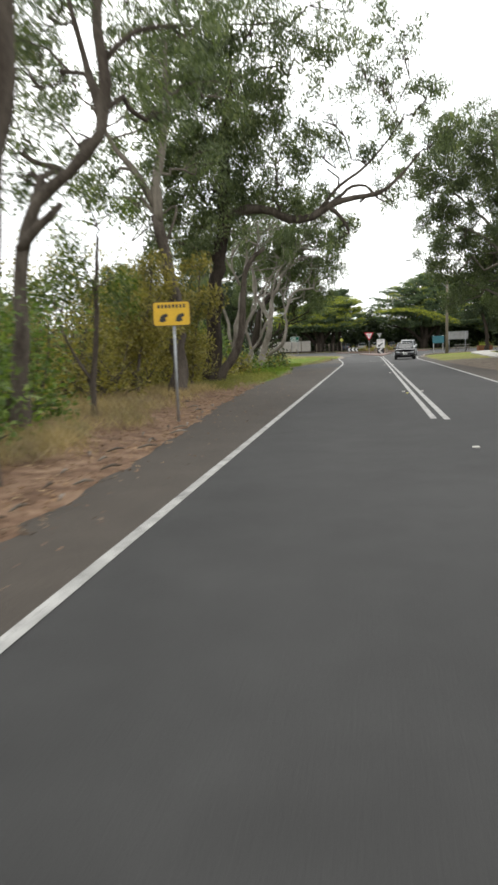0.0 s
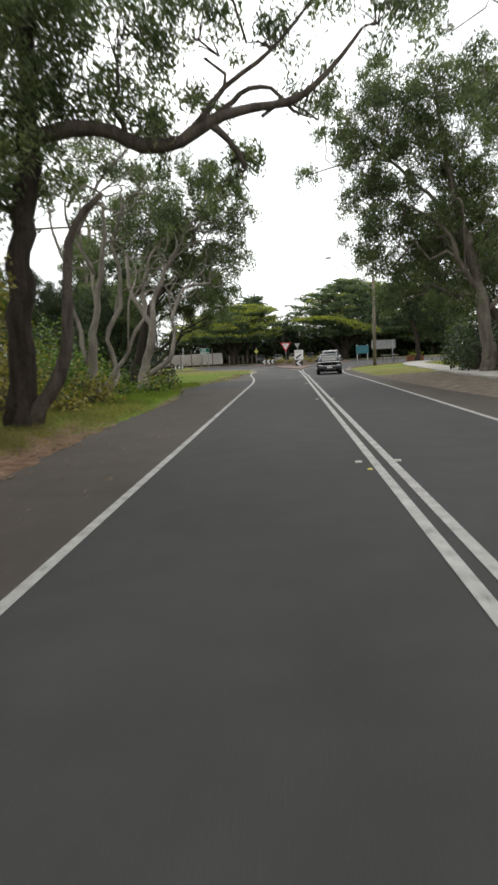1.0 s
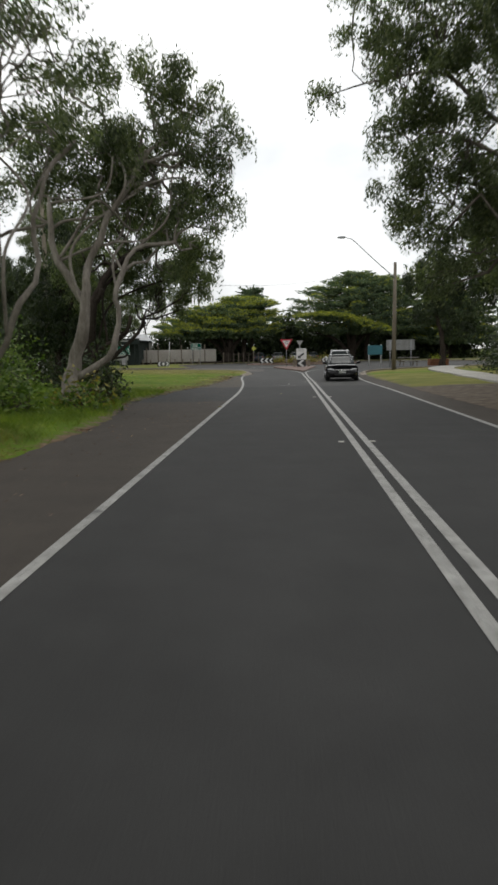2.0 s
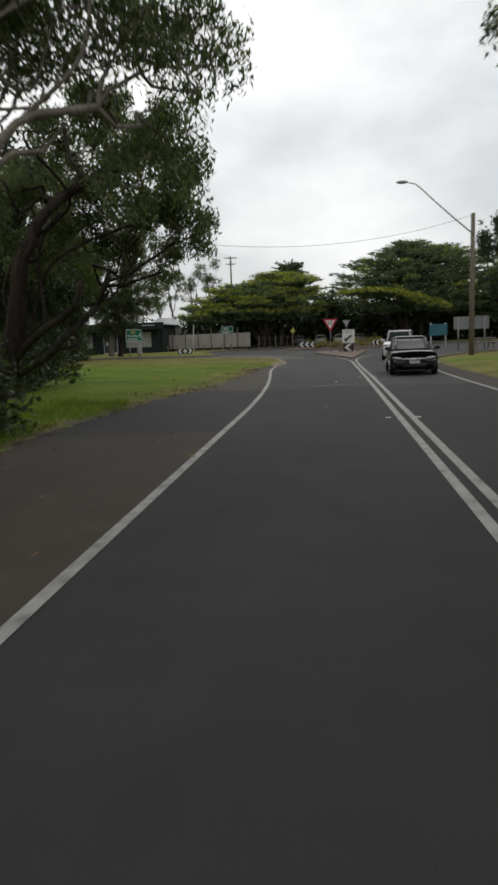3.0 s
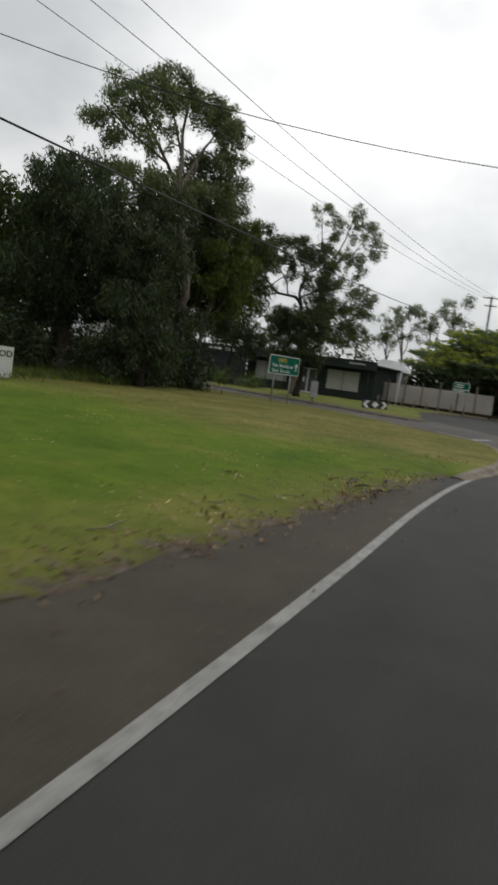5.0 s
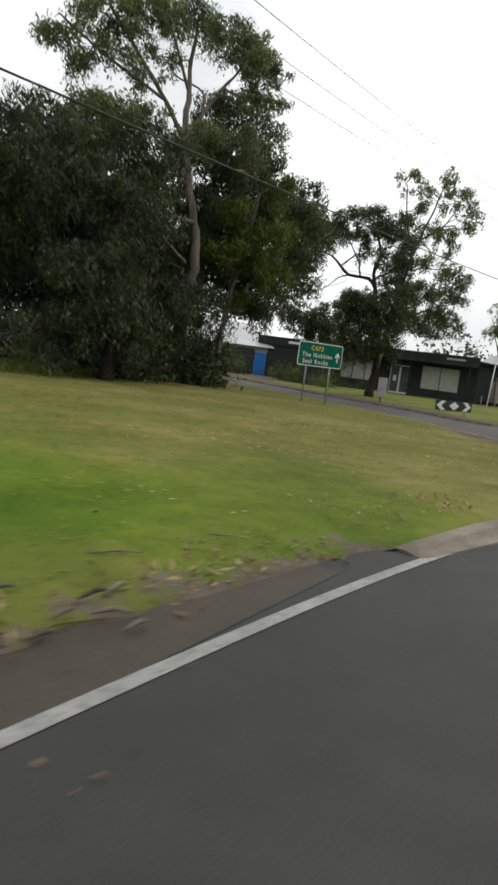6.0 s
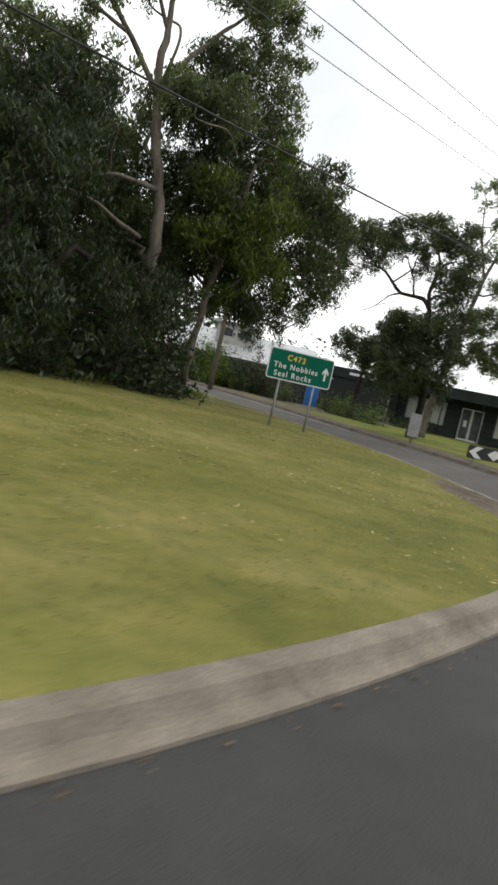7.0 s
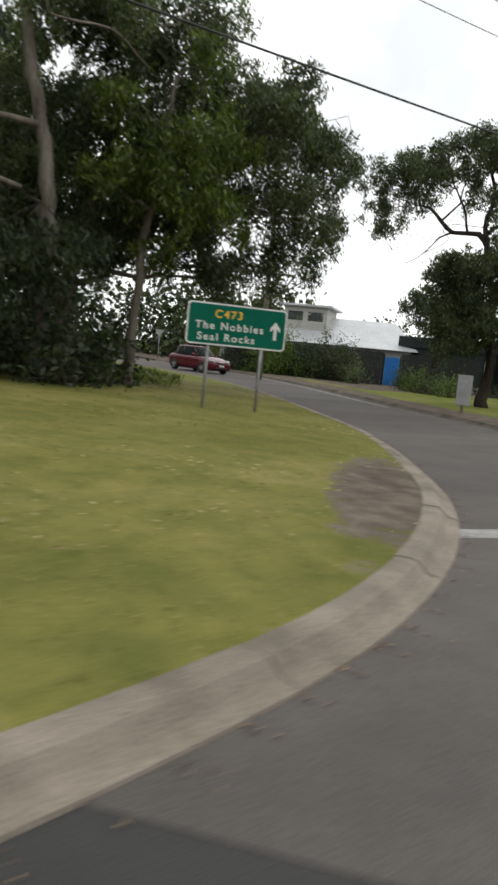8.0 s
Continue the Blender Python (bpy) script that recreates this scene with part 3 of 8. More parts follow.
for r, z in ((1.5, 0.72), (3.0, 0.6), (4.5, 0.4), (5.6, 0.2), (5.9, 0.05)):
    for a in np.linspace(0, 2 * math.pi, 41)[:-1]:
        mound_v.append((CX + r * math.cos(a), CY + r * math.sin(a), z + 0.05 * noise.noise((math.cos(a) * r, math.sin(a) * r, 0))))
for k in range(40):
    mound_f.append((0, 1 + k, 1 + (k + 1) % 40))
    for j in range(4):
        a, b = 1 + j * 40 + k, 1 + j * 40 + (k + 1) % 40
        mound_f.append((a, a + 40, b + 40, b))
mound = put_mesh("roundabout_bed", mound_v, mound_f, M_DIRT, None, "", True)
tagged(mound, "planted earth mound of the roundabout", "planting bed", kind="structure")

# ---- plants ----
def quads_mesh(name, verts, material, parent=None):
    """Loose four-cornered leaves: verts is n x 4 x 3."""
    n = len(verts)
    me = bpy.data.meshes.new(name)
    me.vertices.add(n * 4)
    me.vertices.foreach_set("co", np.ascontiguousarray(verts, np.float32).ravel())
    me.loops.add(n * 4)
    me.loops.foreach_set("vertex_index", np.arange(n * 4, dtype=np.int32))
    me.polygons.add(n)
    me.polygons.foreach_set("loop_start", np.arange(0, n * 4, 4, dtype=np.int32))
    me.materials.append(material)
    me.update(calc_edges=True)
    ob = new(name, me)
    if parent:
        ob.parent = parent
    return ob


def leaves_at(centres, length, width, droop, g, sx=None):
    """A lance-shaped leaf at each centre; droop 1 hangs straight down, 0 points anywhere, -1 stands up."""
    n = len(centres)
    axis = g.standard_normal((n, 3))
    axis /= np.linalg.norm(axis, axis=1)[:, None]
    axis[:, 2] = axis[:, 2] * (1 - abs(droop)) - droop
    axis /= np.linalg.norm(axis, axis=1)[:, None] + 1e-9
    side = np.cross(axis, g.standard_normal((n, 3)))
    side /= np.linalg.norm(side, axis=1)[:, None] + 1e-9
    ln = (length * g.uniform(0.6, 1.25, n))[:, None]
    wd = (width * g.uniform(0.6, 1.25, n))[:, None]
    bend = np.cross(axis, side) * wd * g.uniform(-0.6, 0.6, n)[:, None]
    a = centres - axis * ln * 0.5
    c = centres + axis * ln * 0.5
    mid = centres - axis * ln * 0.08 + bend
    return np.stack([a, mid + side * wd * 0.5, c, mid - side * wd * 0.5], 1)


def bent(a, b, g, sag=0.12, n=5):
    """A crooked line from a to b."""
    a, b = np.array(a, float), np.array(b, float)
    ln = np.linalg.norm(b - a)
    k = np.linspace(0, 1, n)
    off = g.standard_normal((n, 3)) * sag * ln * (np.sin(k * math.pi))[:, None] * 0.6
    off[:, 2] += np.sin(k * math.pi) * ln * 0.08
    return a + (b - a) * k[:, None] + off


def gum_tree(label, stems, clumps, seed, leaf_mat, bark, leaf=(0.2, 0.055), dens=1.0, category="tree", twig=True, droop=0.78, name="gum_tree", bark_up=None, twist=0, crook=0.07, core=1.0):
    """stems: limbs as lists of (x, y, z, radius), the trunk first. clumps: (x, y, z, rx, ry, rz, fullness). All in the world's metres."""
    g = np.random.default_rng(seed)
    x0, y0 = stems[0][0][0], stems[0][0][1]
    org = np.array((x0, y0, 0.0))
    tree = holder(name, Matrix.Translation((x0, y0, 0)), label, category)
    nodes = []
    for i, st in enumerate(stems):
        p = np.array([q[:3] for q in st]) - org
        r = np.array([q[3] for q in st])
        line = smooth_line(p, 0.35)
        rr = np.interp(np.linspace(0, 1, len(line)), np.linspace(0, 1, len(r)), r)
        rr = rr * (1 + 0.06 * g.standard_normal(len(rr)))
        if i == 0 or p[0][2] < 0.4:
            rr = rr * (1 + 0.55 * np.exp(-np.maximum(line[:, 2], 0) / 0.35))
            line[0, 2] = min(line[0, 2], -0.15)
        bend = np.array([[noise.noise((q[2] * 0.9 + seed, q[0] * 0.7, 7.0 * j + i)) for j in range(3)] for q in line])
        line = line + crook * bend * np.clip(np.linspace(0, 4, len(line)), 0, 1)[:, None] * (1.0 if i else 0.7)
        line = line + 0.16 * rr[:, None] * g.standard_normal(line.shape) * np.array((1, 1, 0.2))
        mat_here = bark_up if (bark_up and i > 0) else bark
        tube_part("trunk" if i == 0 else "limb", line, rr, mat_here, tree, 10 if rr.max() > 0.12 else 7)
        nodes += [(q, w) for q, w in zip(line[len(line) // 4:], rr[len(line) // 4:])]
    # thin crooked boughs that wind up through the crown
    for k in range(twist):
        p0, r0 = nodes[int(g.integers(0, len(nodes)))]
        tc = clumps[int(g.integers(0, len(clumps)))]
        p1 = np.array(tc[:3]) - org + g.standard_normal(3) * 0.3
        if p1[2] < p0[2]:
            p1[2] = p0[2] + g.uniform(0.2, 1.0)
        ln = smooth_line(bent(p0, p1, g, 0.22, 6), 0.25)
        tube_part("limb", ln, np.linspace(min(r0 * 0.6, 0.055), 0.016, len(ln)), bark_up or bark, tree, 6)
    npos = np.array([q for q, _ in nodes])
    nrad = np.array([w for _, w in nodes])
    allc, deepc, tv, tf = [], [], [], []
    for cx, cy, cz, rx, ry, rz, full in clumps:
        c = np.array((cx, cy, cz)) - org
        rad = np.array((rx, ry, rz))
        # the branch that carries this clump
        low = c - np.array((0, 0, rz * 0.45))
        score = np.linalg.norm(npos - low, axis=1) + 1.5 * np.maximum(0, npos[:, 2] - low[2])
        k = int(np.argmin(score))
        br = bent(npos[k], low, g, 0.16, 7)
        r0 = min(nrad[k] * 0.7, 0.035 + 0.022 * float(np.linalg.norm(npos[k] - low)))
        tube_part("branch", br, np.linspace(r0, 0.022, 7), bark_up or bark, tree, 6)
        # sprays of leaves over the clump, denser towards its skin
        area = (rx * ry + ry * rz + rx * rz) / 3
        ns = max(6, int(full * 17 * area ** 0.9))
        d = g.standard_normal((ns, 3))
        d /= np.linalg.norm(d, axis=1)[:, None]
        d *= (g.uniform(0.25, 1.0, ns) ** 0.5)[:, None]
        wob = np.array([1.0 + 0.38 * noise.noise(tuple(q * 1.9 + cx)) for q in d])
        sp = c + d * rad * 1.06 * wob[:, None]
        size = g.uniform(0.28, 0.66, ns) * (0.8 + 0.12 * min(rad))
        m = np.maximum(10, (dens * 90 * (size / 0.45) ** 2 * (0.2 / leaf[0]) ** 1.2)).astype(int)
        hang = (d[:, 2] < 0.15) & (g.uniform(0, 1, ns) < 0.4)
        for q, sz, mm, low_one in zip(sp, size, m, hang):
            off = np.clip(g.standard_normal((mm, 3)), -1.7, 1.7) * sz
            # upper sprays are rounded tufts, lower ones hang as tassels
            off *= np.array((0.34, 0.34, 0.54)) if low_one else np.array((0.46, 0.46, 0.34))
            off[:, 2] -= np.minimum(1.8, np.abs(g.standard_normal(mm))) * sz * (0.62 if low_one else 0.38)
            allc.append(q + off)
        if full > 0.7:
            nd = int(30 * core * full * dens * area)
            dd = g.standard_normal((nd, 3))
            dd *= (g.uniform(0, 0.72, nd) ** 0.4 / np.linalg.norm(dd, axis=1))[:, None]
            deepc.append(c + dd * rad * np.array((0.8, 0.8, 0.7)))
        if twig:
            for q in sp[:: 3 if full > 0.7 else 2]:
                a = br[g.integers(3, 7)]
                v, f = tube_arrays(bent(a, q, g, 0.15, 4), np.linspace(0.02, 0.006, 4), 4, False)
                tf += [tuple(len(tv) + j for j in z) for z in f]
                tv += list(v)
    if tv:
        tagged(put_mesh("twig_mass", tv, tf, bark_up or bark, tree, "", True), kind="stuff")
    cen = np.concatenate(allc)
    quads_mesh("crown", leaves_at(cen, leaf[0] * 1.13, leaf[1] * 1.26, droop, g), leaf_mat, tree)
    if deepc:
        quads_mesh("inner_crown", leaves_at(np.concatenate(deepc), max(0.2, leaf[0] * 1.5), max(0.075, leaf[1] * 2.4), 0.5, g), leaf_mat, tree)
    return tree


def shrub(label, x, y, rx, ry, h, seed, mat, leaf=(0.09, 0.035), dens=1.0, z0=0.1, name="shrub"):
    """A bush: several stems from the ground and a ragged mass of leaves."""
    g = np.random.default_rng(seed)
    ob = holder(name, Matrix.Translation((x, y, z0)), label, "shrub")
    tv, tf, allc = [], [], []
    skin = 2.1 * (rx * ry + rx * h + ry * h)
    ns = int(min(300, 24 + 7 * skin))
    d = g.standard_normal((ns, 3))
    d /= np.linalg.norm(d, axis=1)[:, None]
    d[:, 2] = np.abs(d[:, 2])
    d *= (g.uniform(0.15, 1.0, ns) ** 0.45)[:, None]
    wob = np.array([1.0 + 0.6 * noise.noise(tuple(q * 2.6 + x + y)) for q in d])
    sp = d * np.array((rx, ry, h)) * wob[:, None]
    sp[:, 2] = np.maximum(sp[:, 2], 0.12)
    lf = (leaf[0] * 1.25, leaf[1] * 1.5)
    mm = max(6, int(dens * 0.78 * skin / (0.5 * lf[0] * lf[1]) / ns))
    spread = max(0.2, 0.75 * math.sqrt(skin / ns))
    for q in sp:
        allc.append(q + g.standard_normal((mm, 3)) * np.array((0.8, 0.8, 1.15)) * spread * g.uniform(0.5, 1.15))
    for q in sp[::max(3, ns // 34)]:
        v, f = tube_arrays(bent((g.uniform(-0.2, 0.2), g.uniform(-0.2, 0.2), -0.15), q, g, 0.12, 5), np.linspace(0.032, 0.008, 5), 4, False)
        tf += [tuple(len(tv) + j for j in z) for z in f]
        tv += list(v)
    tagged(put_mesh("stem_mass", tv, tf, M_BARK, ob, "", True), kind="stuff")
    cen = np.concatenate(allc)
    cen[:, 2] = np.maximum(cen[:, 2], 0.02)
    quads_mesh("foliage", leaves_at(cen, lf[0], lf[1], -0.15, g), mat, ob)
    return ob


def cypress(label, x, y, levels, deep, gold_at, trunks, seed, leaf=0.22, fringe=()):
    """A spreading cypress: tier on tier of flat sprays that reach outwards, dark below, with golden growth on top whose
    colour also carries the light there.
    levels: (z, x from, x to), lowest first; deep: half the crown's depth; gold_at(px, py, z): share of golden growth on
    a spray;
    fringe: (x, y, z) of single golden sprays that hang out towards the road."""
    g = np.random.default_rng(seed)
    ob = holder("cypress_tree", Matrix.Translation((x, y, 0)), label, "tree")
    for i, t in enumerate(trunks):
        p = np.array([q[:3] for q in t])
        line = smooth_line(p, 0.8)
        rr = np.interp(np.linspace(0, 1, len(line)), np.linspace(0, 1, len(t)), [q[3] for q in t])
        tube_part("trunk" if i == 0 else "limb", line + 0.1 * rr[:, None] * g.standard_normal(line.shape), rr, M_BARK_DARK, ob, 9)
    tv, tf, dark, gold, inner, sprays = [], [], [], [], [], []
    widest = max(q[2] - q[1] for q in levels) / 2
    for (z, xa, xb) in levels:
        cx, hx = (xa + xb) / 2, (xb - xa) / 2
        hy = deep * (0.4 + 0.6 * hx / widest)
        for ring in (1.0, 0.68, 0.36):
            n = max(3, int(math.pi * (hx + hy) * ring / 2.3))
            for k in range(n):
                a = 2 * math.pi * (k + g.uniform(-0.3, 0.3) + 0.5 * (ring < 1)) / n
                out = ring * g.uniform(0.86, 1.06)
                tip = np.array((cx + hx * out * math.cos(a), hy * out * math.sin(a), z + g.uniform(-0.34, 0.34) + 0.4 * (1 - ring)))
                way = np.array((math.cos(a) * hy, math.sin(a) * hx, 0.0))
                sprays.append((tip, way / np.linalg.norm(way), gold_at(tip[0], tip[1], z) * g.uniform(0.4, 1.1), cx if ring == 1.0 and k % 2 == 0 else None))
        n = int(10 * hx * hy)
        a, r = g.uniform(0, 2 * math.pi, n), np.sqrt(g.uniform(0, 1, n)) * 0.66
        inner.append(np.stack([cx + hx * r * np.cos(a), hy * r * np.sin(a), z + g.uniform(-0.95, -0.3, n)], 1))
    sprays += [(np.array(q), np.array((0.0, -1.0, 0.0)), 2.2, None) for q in fringe]
    for tip, way, share, stem in sprays:
        side = np.array((-way[1], way[0], 0.0))
        ln, wd, ph = g.uniform(1.6, 2.6), g.uniform(1.0, 1.9), g.uniform(0, 6)
        m = int(84 * ln * wd * (1.0 if tip[1] < 1.5 else 0.22))
        v = g.uniform(-1, 1, m)
        u = g.uniform(0, 1, m) ** 1.2
        # the rim breaks into pointed fingers
        rim = 0.75 * np.abs(np.sin(2.2 * v * wd + ph)) + 0.6 * v ** 2
        base = tip - way * (rim + (ln - rim) * u)[:, None] + side * (wd * v)[:, None]
        base[:, 2] += 0.30 * (1 - u) ** 2 - 0.22 * v ** 2 - 0.15 * u
        low = base.copy()
        low[:, 2] -= 0.30 * g.uniform(0, 1, m) ** 1.6
        dark.append(low)
        # golden leaves over each spray paint its lit upper side
        pick = g.uniform(0, 1, m) < share * (1.3 - 0.95 * u)
        up = base[pick]
        up = np.concatenate([up, up + g.normal(0, 0.10, up.shape) * np.array((1, 1, 0.3))])
        up[:, 2] += g.uniform(0.06, 0.34, len(up))
        gold.append(up)
        # pointed fingers that reach past the rim
        if tip[1] < 1.5:
            for v0 in g.uniform(-0.95, 0.95, 6):
                t = g.uniform(0, 1, 13)
                reach = g.uniform(0.55, 1.0)
                row = tip - way * 0.35 + side * (wd * v0) + (way + side * (0.4 * v0) + np.array((0, 0, 0.22))) * (reach * t)[:, None]
                row += 0.09 * g.standard_normal((13, 3)) * (1.1 - t)[:, None] * np.array((1, 1, 0.5))
                (gold if g.uniform(0, 1) < share * 0.8 else dark).append(row)
        if stem is not None:
            tv_, f = tube_arrays(bent((stem * 0.6, 0.0, max(1.8, tip[2] - 1.2)), tip - way * ln * 0.8, g, 0.03, 5), np.linspace(0.12, 0.03, 5), 5, False)
            tf += [tuple(len(tv) + j for j in q) for q in f]
            tv += list(tv_)
    tagged(put_mesh("branch_mass", tv, tf, M_BARK_DARK, ob, "", True), kind="stuff")
    quads_mesh("foliage", leaves_at(np.concatenate(dark), leaf * 1.1, leaf * 0.55, -0.1, g), M_CYPRESS, ob)
    quads_mesh("inner_foliage", leaves_at(np.concatenate(inner), leaf * 2.9, leaf * 1.7, 0.1, g), M_CYPRESS, ob)
    t = quads_mesh("golden_foliage", leaves_at(np.concatenate(gold), leaf * 0.95, leaf * 0.46, -0.2, g), M_CYPRESS_TIP, ob)
    t["label"] = "yellow-green upper foliage, coloured as lit from above"
    return ob


def spiky_top(x, y, h, seed, r=2.3):
    """A dark conifer whose top stands out as a star of stiff pointed sprays."""
    g = np.random.default_rng(seed)
    ob = holder("conifer_tree", Matrix.Translation((x, y, 0)), "dark conifer with a star of pointed sprays at its top", "tree")
    tube_part("trunk", [(0, 0, -0.1), (0.05, 0, h * 0.5), (0, 0, h + 0.6)], [0.35, 0.28, 0.10], M_BARK_DARK, ob, 9)
    sprays = []
    for k in range(84):
        a = k * 2.399 + g.uniform(-0.2, 0.2)
        up = g.uniform(0.1, 1.2) if k % 3 else g.uniform(-0.4, 0.3)
        ln = r * g.uniform(0.7, 1.05)
        n = 70
        t = g.uniform(0.05, 1, n)
        flat = math.sqrt(max(0.1, 1 - 0.5 * up * up))
        base = np.stack([math.cos(a) * ln * t * flat, math.sin(a) * ln * t * flat, h + ln * (up * t - 0.25 * t * t) * 0.72], 1)
        base += 0.19 * g.standard_normal((n, 3)) * (1.05 - t)[:, None]
        sprays.append(leaves_at(base, 0.36, 0.17, -0.3, g))
    tagged(quads_mesh("sprays", np.concatenate(sprays), M_CYPRESS, ob), kind="stuff")
    return ob


# trees along the near verge, first to last
gum_tree("leaning gum tree with a bare lower trunk beside the road", [[(-3.45, 14.9, 0, 0.19), (-3.35, 15.1, 2, 0.17), (-3.1, 15.2, 3.7, 0.155), (-2.8, 15.2, 5.2, 0.14), (-2.65, 15.3, 7.0, 0.10)]],
         [(-3.6, 16.2, 7.6, 1.3, 1.4, 0.8, 0.6), (-2.4, 15.8, 7.9, 1.0, 1.2, 0.7, 0.5)], 11, M_GUM, M_BARK, (0.13, 0.03))
gum_tree("crooked gum tree with a broken stub and lacy crown", [[(-4.95, 19.2, 0, 0.15), (-4.75, 19, 1.6, 0.13), (-4.62, 19, 3.1, 0.12), (-4.3, 19, 3.9, 0.105), (-3.7, 19, 4.35, 0.10), (-3.2, 19, 4.9, 0.09), (-3.12, 19, 6.4, 0.07), (-3.3, 19.1, 8.4, 0.05)],
                                                                 [(-4.62, 19, 3.2, 0.10), (-4.25, 18.9, 3.55, 0.085), (-3.85, 18.85, 3.85, 0.06)],
                                                                 [(-3.15, 19, 5.2, 0.08), (-3.5, 19.3, 6.2, 0.06), (-3.7, 19.4, 7.2, 0.035)],
                                                                 [(-3.1, 19, 5.9, 0.06), (-2.6, 19.2, 6.4, 0.05), (-2.0, 19.4, 6.5, 0.03)]],
         [(-4.5, 19.6, 6.3, 0.9, 1.0, 0.9, 0.8), (-3.3, 19.6, 7.6, 1.1, 1.1, 0.9, 0.7), (-4.8, 20.2, 4.9, 0.8, 0.9, 0.7, 0.55), (-2.1, 20.0, 6.9, 0.8, 0.9, 0.6, 0.5), (-3.9, 20.0, 5.3, 0.5, 0.6, 0.6, 0.5), (-5.3, 21.0, 7.4, 0.9, 1.0, 0.8, 0.7), (-4.3, 20.6, 8.2, 0.9, 1.0, 0.7, 0.7), (-2.6, 20.4, 5.6, 0.5, 0.6, 0.4, 0.45), (-5.4, 21.2, 5.8, 0.7, 0.8, 0.6, 0.6), (-2.2, 20.6, 8.2, 0.9, 1.0, 0.7, 0.55)], 12, M_GUM, M_BARK, (0.13, 0.03))
gum_tree("young slender gum sapling among the shrubs", [[(-5.25, 23.5, 0, 0.07), (-5.2, 23.5, 1.2, 0.06), (-5.0, 23.4, 2.4, 0.05), (-4.9, 23.4, 4.0, 0.03)], [(-5.25, 23.5, 0.9, 0.045), (-5.6, 23.5, 1.5, 0.035), (-5.9, 23.4, 2.2, 0.025)]],
         [(-5.0, 23.5, 3.4, 1.0, 1.0, 0.9, 0.5), (-5.9, 23.7, 2.9, 0.8, 0.8, 0.7, 0.5), (-4.9, 23.5, 4.6, 0.8, 0.8, 0.6, 0.45)], 13, M_GUM_GREEN, M_BARK, (0.14, 0.035))
gum_tree("gum tree with rough grey base and smoother upper trunk", [[(-4.95, 30.4, 0, 0.28), (-4.95, 30.4, 1.6, 0.25), (-5.05, 30.4, 3.2, 0.19), (-5.25, 30.3, 4.6, 0.165), (-5.4, 30.3, 5.6, 0.15)],
                                                                 [(-5.4, 30.3, 5.4, 0.17), (-5.35, 30.3, 6.8, 0.14), (-5.0, 30.3, 8.3, 0.11), (-4.9, 30.2, 10.5, 0.06)],
                                                                 [(-5.4, 30.3, 5.8, 0.12), (-5.9, 30.2, 6.7, 0.09), (-6.6, 30.2, 7.6, 0.06), (-7.2, 30.2, 8.9, 0.035)]],
         [(-5.4, 30.6, 9.8, 1.6, 1.6, 1.3, 0.55), (-7.0, 30.8, 9.2, 1.5, 1.5, 1.1, 0.45), (-4.2, 30.6, 11.3, 1.5, 1.5, 1.2, 0.6), (-6.6, 30.9, 6.6, 1.0, 1.2, 0.7, 0.4), (-4.3, 30.9, 7.2, 0.9, 1.0, 0.8, 0.5), (-5.8, 31, 5.2, 1.0, 1.0, 0.6, 0.4), (-7.6, 31.5, 7.4, 1.3, 1.4, 1.0, 0.6), (-6.2, 31.2, 11.2, 1.4, 1.4, 1.0, 0.6), (-8.2, 31.5, 10.4, 1.3, 1.4, 0.9, 0.5), (-3.4, 31, 9.4, 0.9, 1.0, 0.8, 0.55)], 14, M_GUM, M_BARK, (0.16, 0.04), bark_up=M_BARK_MID, twist=6)
gum_tree("slender wattle with olive-yellow leaves before the gum", [[(-6.0, 29.2, 0, 0.06), (-5.9, 29.2, 1.2, 0.05), (-5.6, 29.3, 2.6, 0.035), (-5.4, 29.3, 3.6, 0.02)], [(-6.0, 29.2, 0.6, 0.04), (-6.4, 29.3, 1.8, 0.03), (-6.6, 29.4, 3.0, 0.015)]],
         [(-5.3, 29.3, 3.2, 0.7, 0.7, 0.6, 0.75), (-5.9, 29.3, 2.7, 0.7, 0.7, 0.7, 0.75), (-6.6, 29.4, 3.0, 0.7, 0.7, 0.6, 0.7), (-5.7, 29.2, 1.9, 0.6, 0.6, 0.5, 0.6), (-6.5, 29.2, 1.8, 0.6, 0.6, 0.6, 0.7), (-5.0, 29.5, 2.5, 0.45, 0.5, 0.5, 0.65), (-5.4, 29.3, 4.0, 0.5, 0.5, 0.4, 0.5)], 19, M_OLIVE, M_BARK, (0.12, 0.04), 0.9, "tree", name="wattle_tree")
gum_tree("slender wattle with olive-yellow leaves between the gums", [[(-5.5, 34.2, 0, 0.06), (-5.4, 34.2, 1.4, 0.05), (-5.1, 34.2, 3.0, 0.035), (-5.0, 34.2, 4.4, 0.02)], [(-5.5, 34.2, 0.7, 0.04), (-5.9, 34.3, 2.0, 0.03), (-6.1, 34.3, 3.4, 0.015)]],
         [(-5.0, 34.2, 3.4, 0.8, 0.8, 0.7, 0.75), (-5.7, 34.3, 2.8, 0.8, 0.8, 0.7, 0.75), (-6.1, 34.3, 3.8, 0.8, 0.8, 0.7, 0.7), (-5.3, 34.2, 2.0, 0.7, 0.7, 0.6, 0.7), (-6.1, 34.2, 1.7, 0.7, 0.7, 0.7, 0.7), (-5.2, 34.4, 4.6, 0.6, 0.6, 0.5, 0.6), (-5.2, 34.2, 1.0, 0.6, 0.6, 0.5, 0.6)], 20, M_OLIVE, M_BARK, (0.13, 0.042), 0.9, "tree", name="wattle_tree")
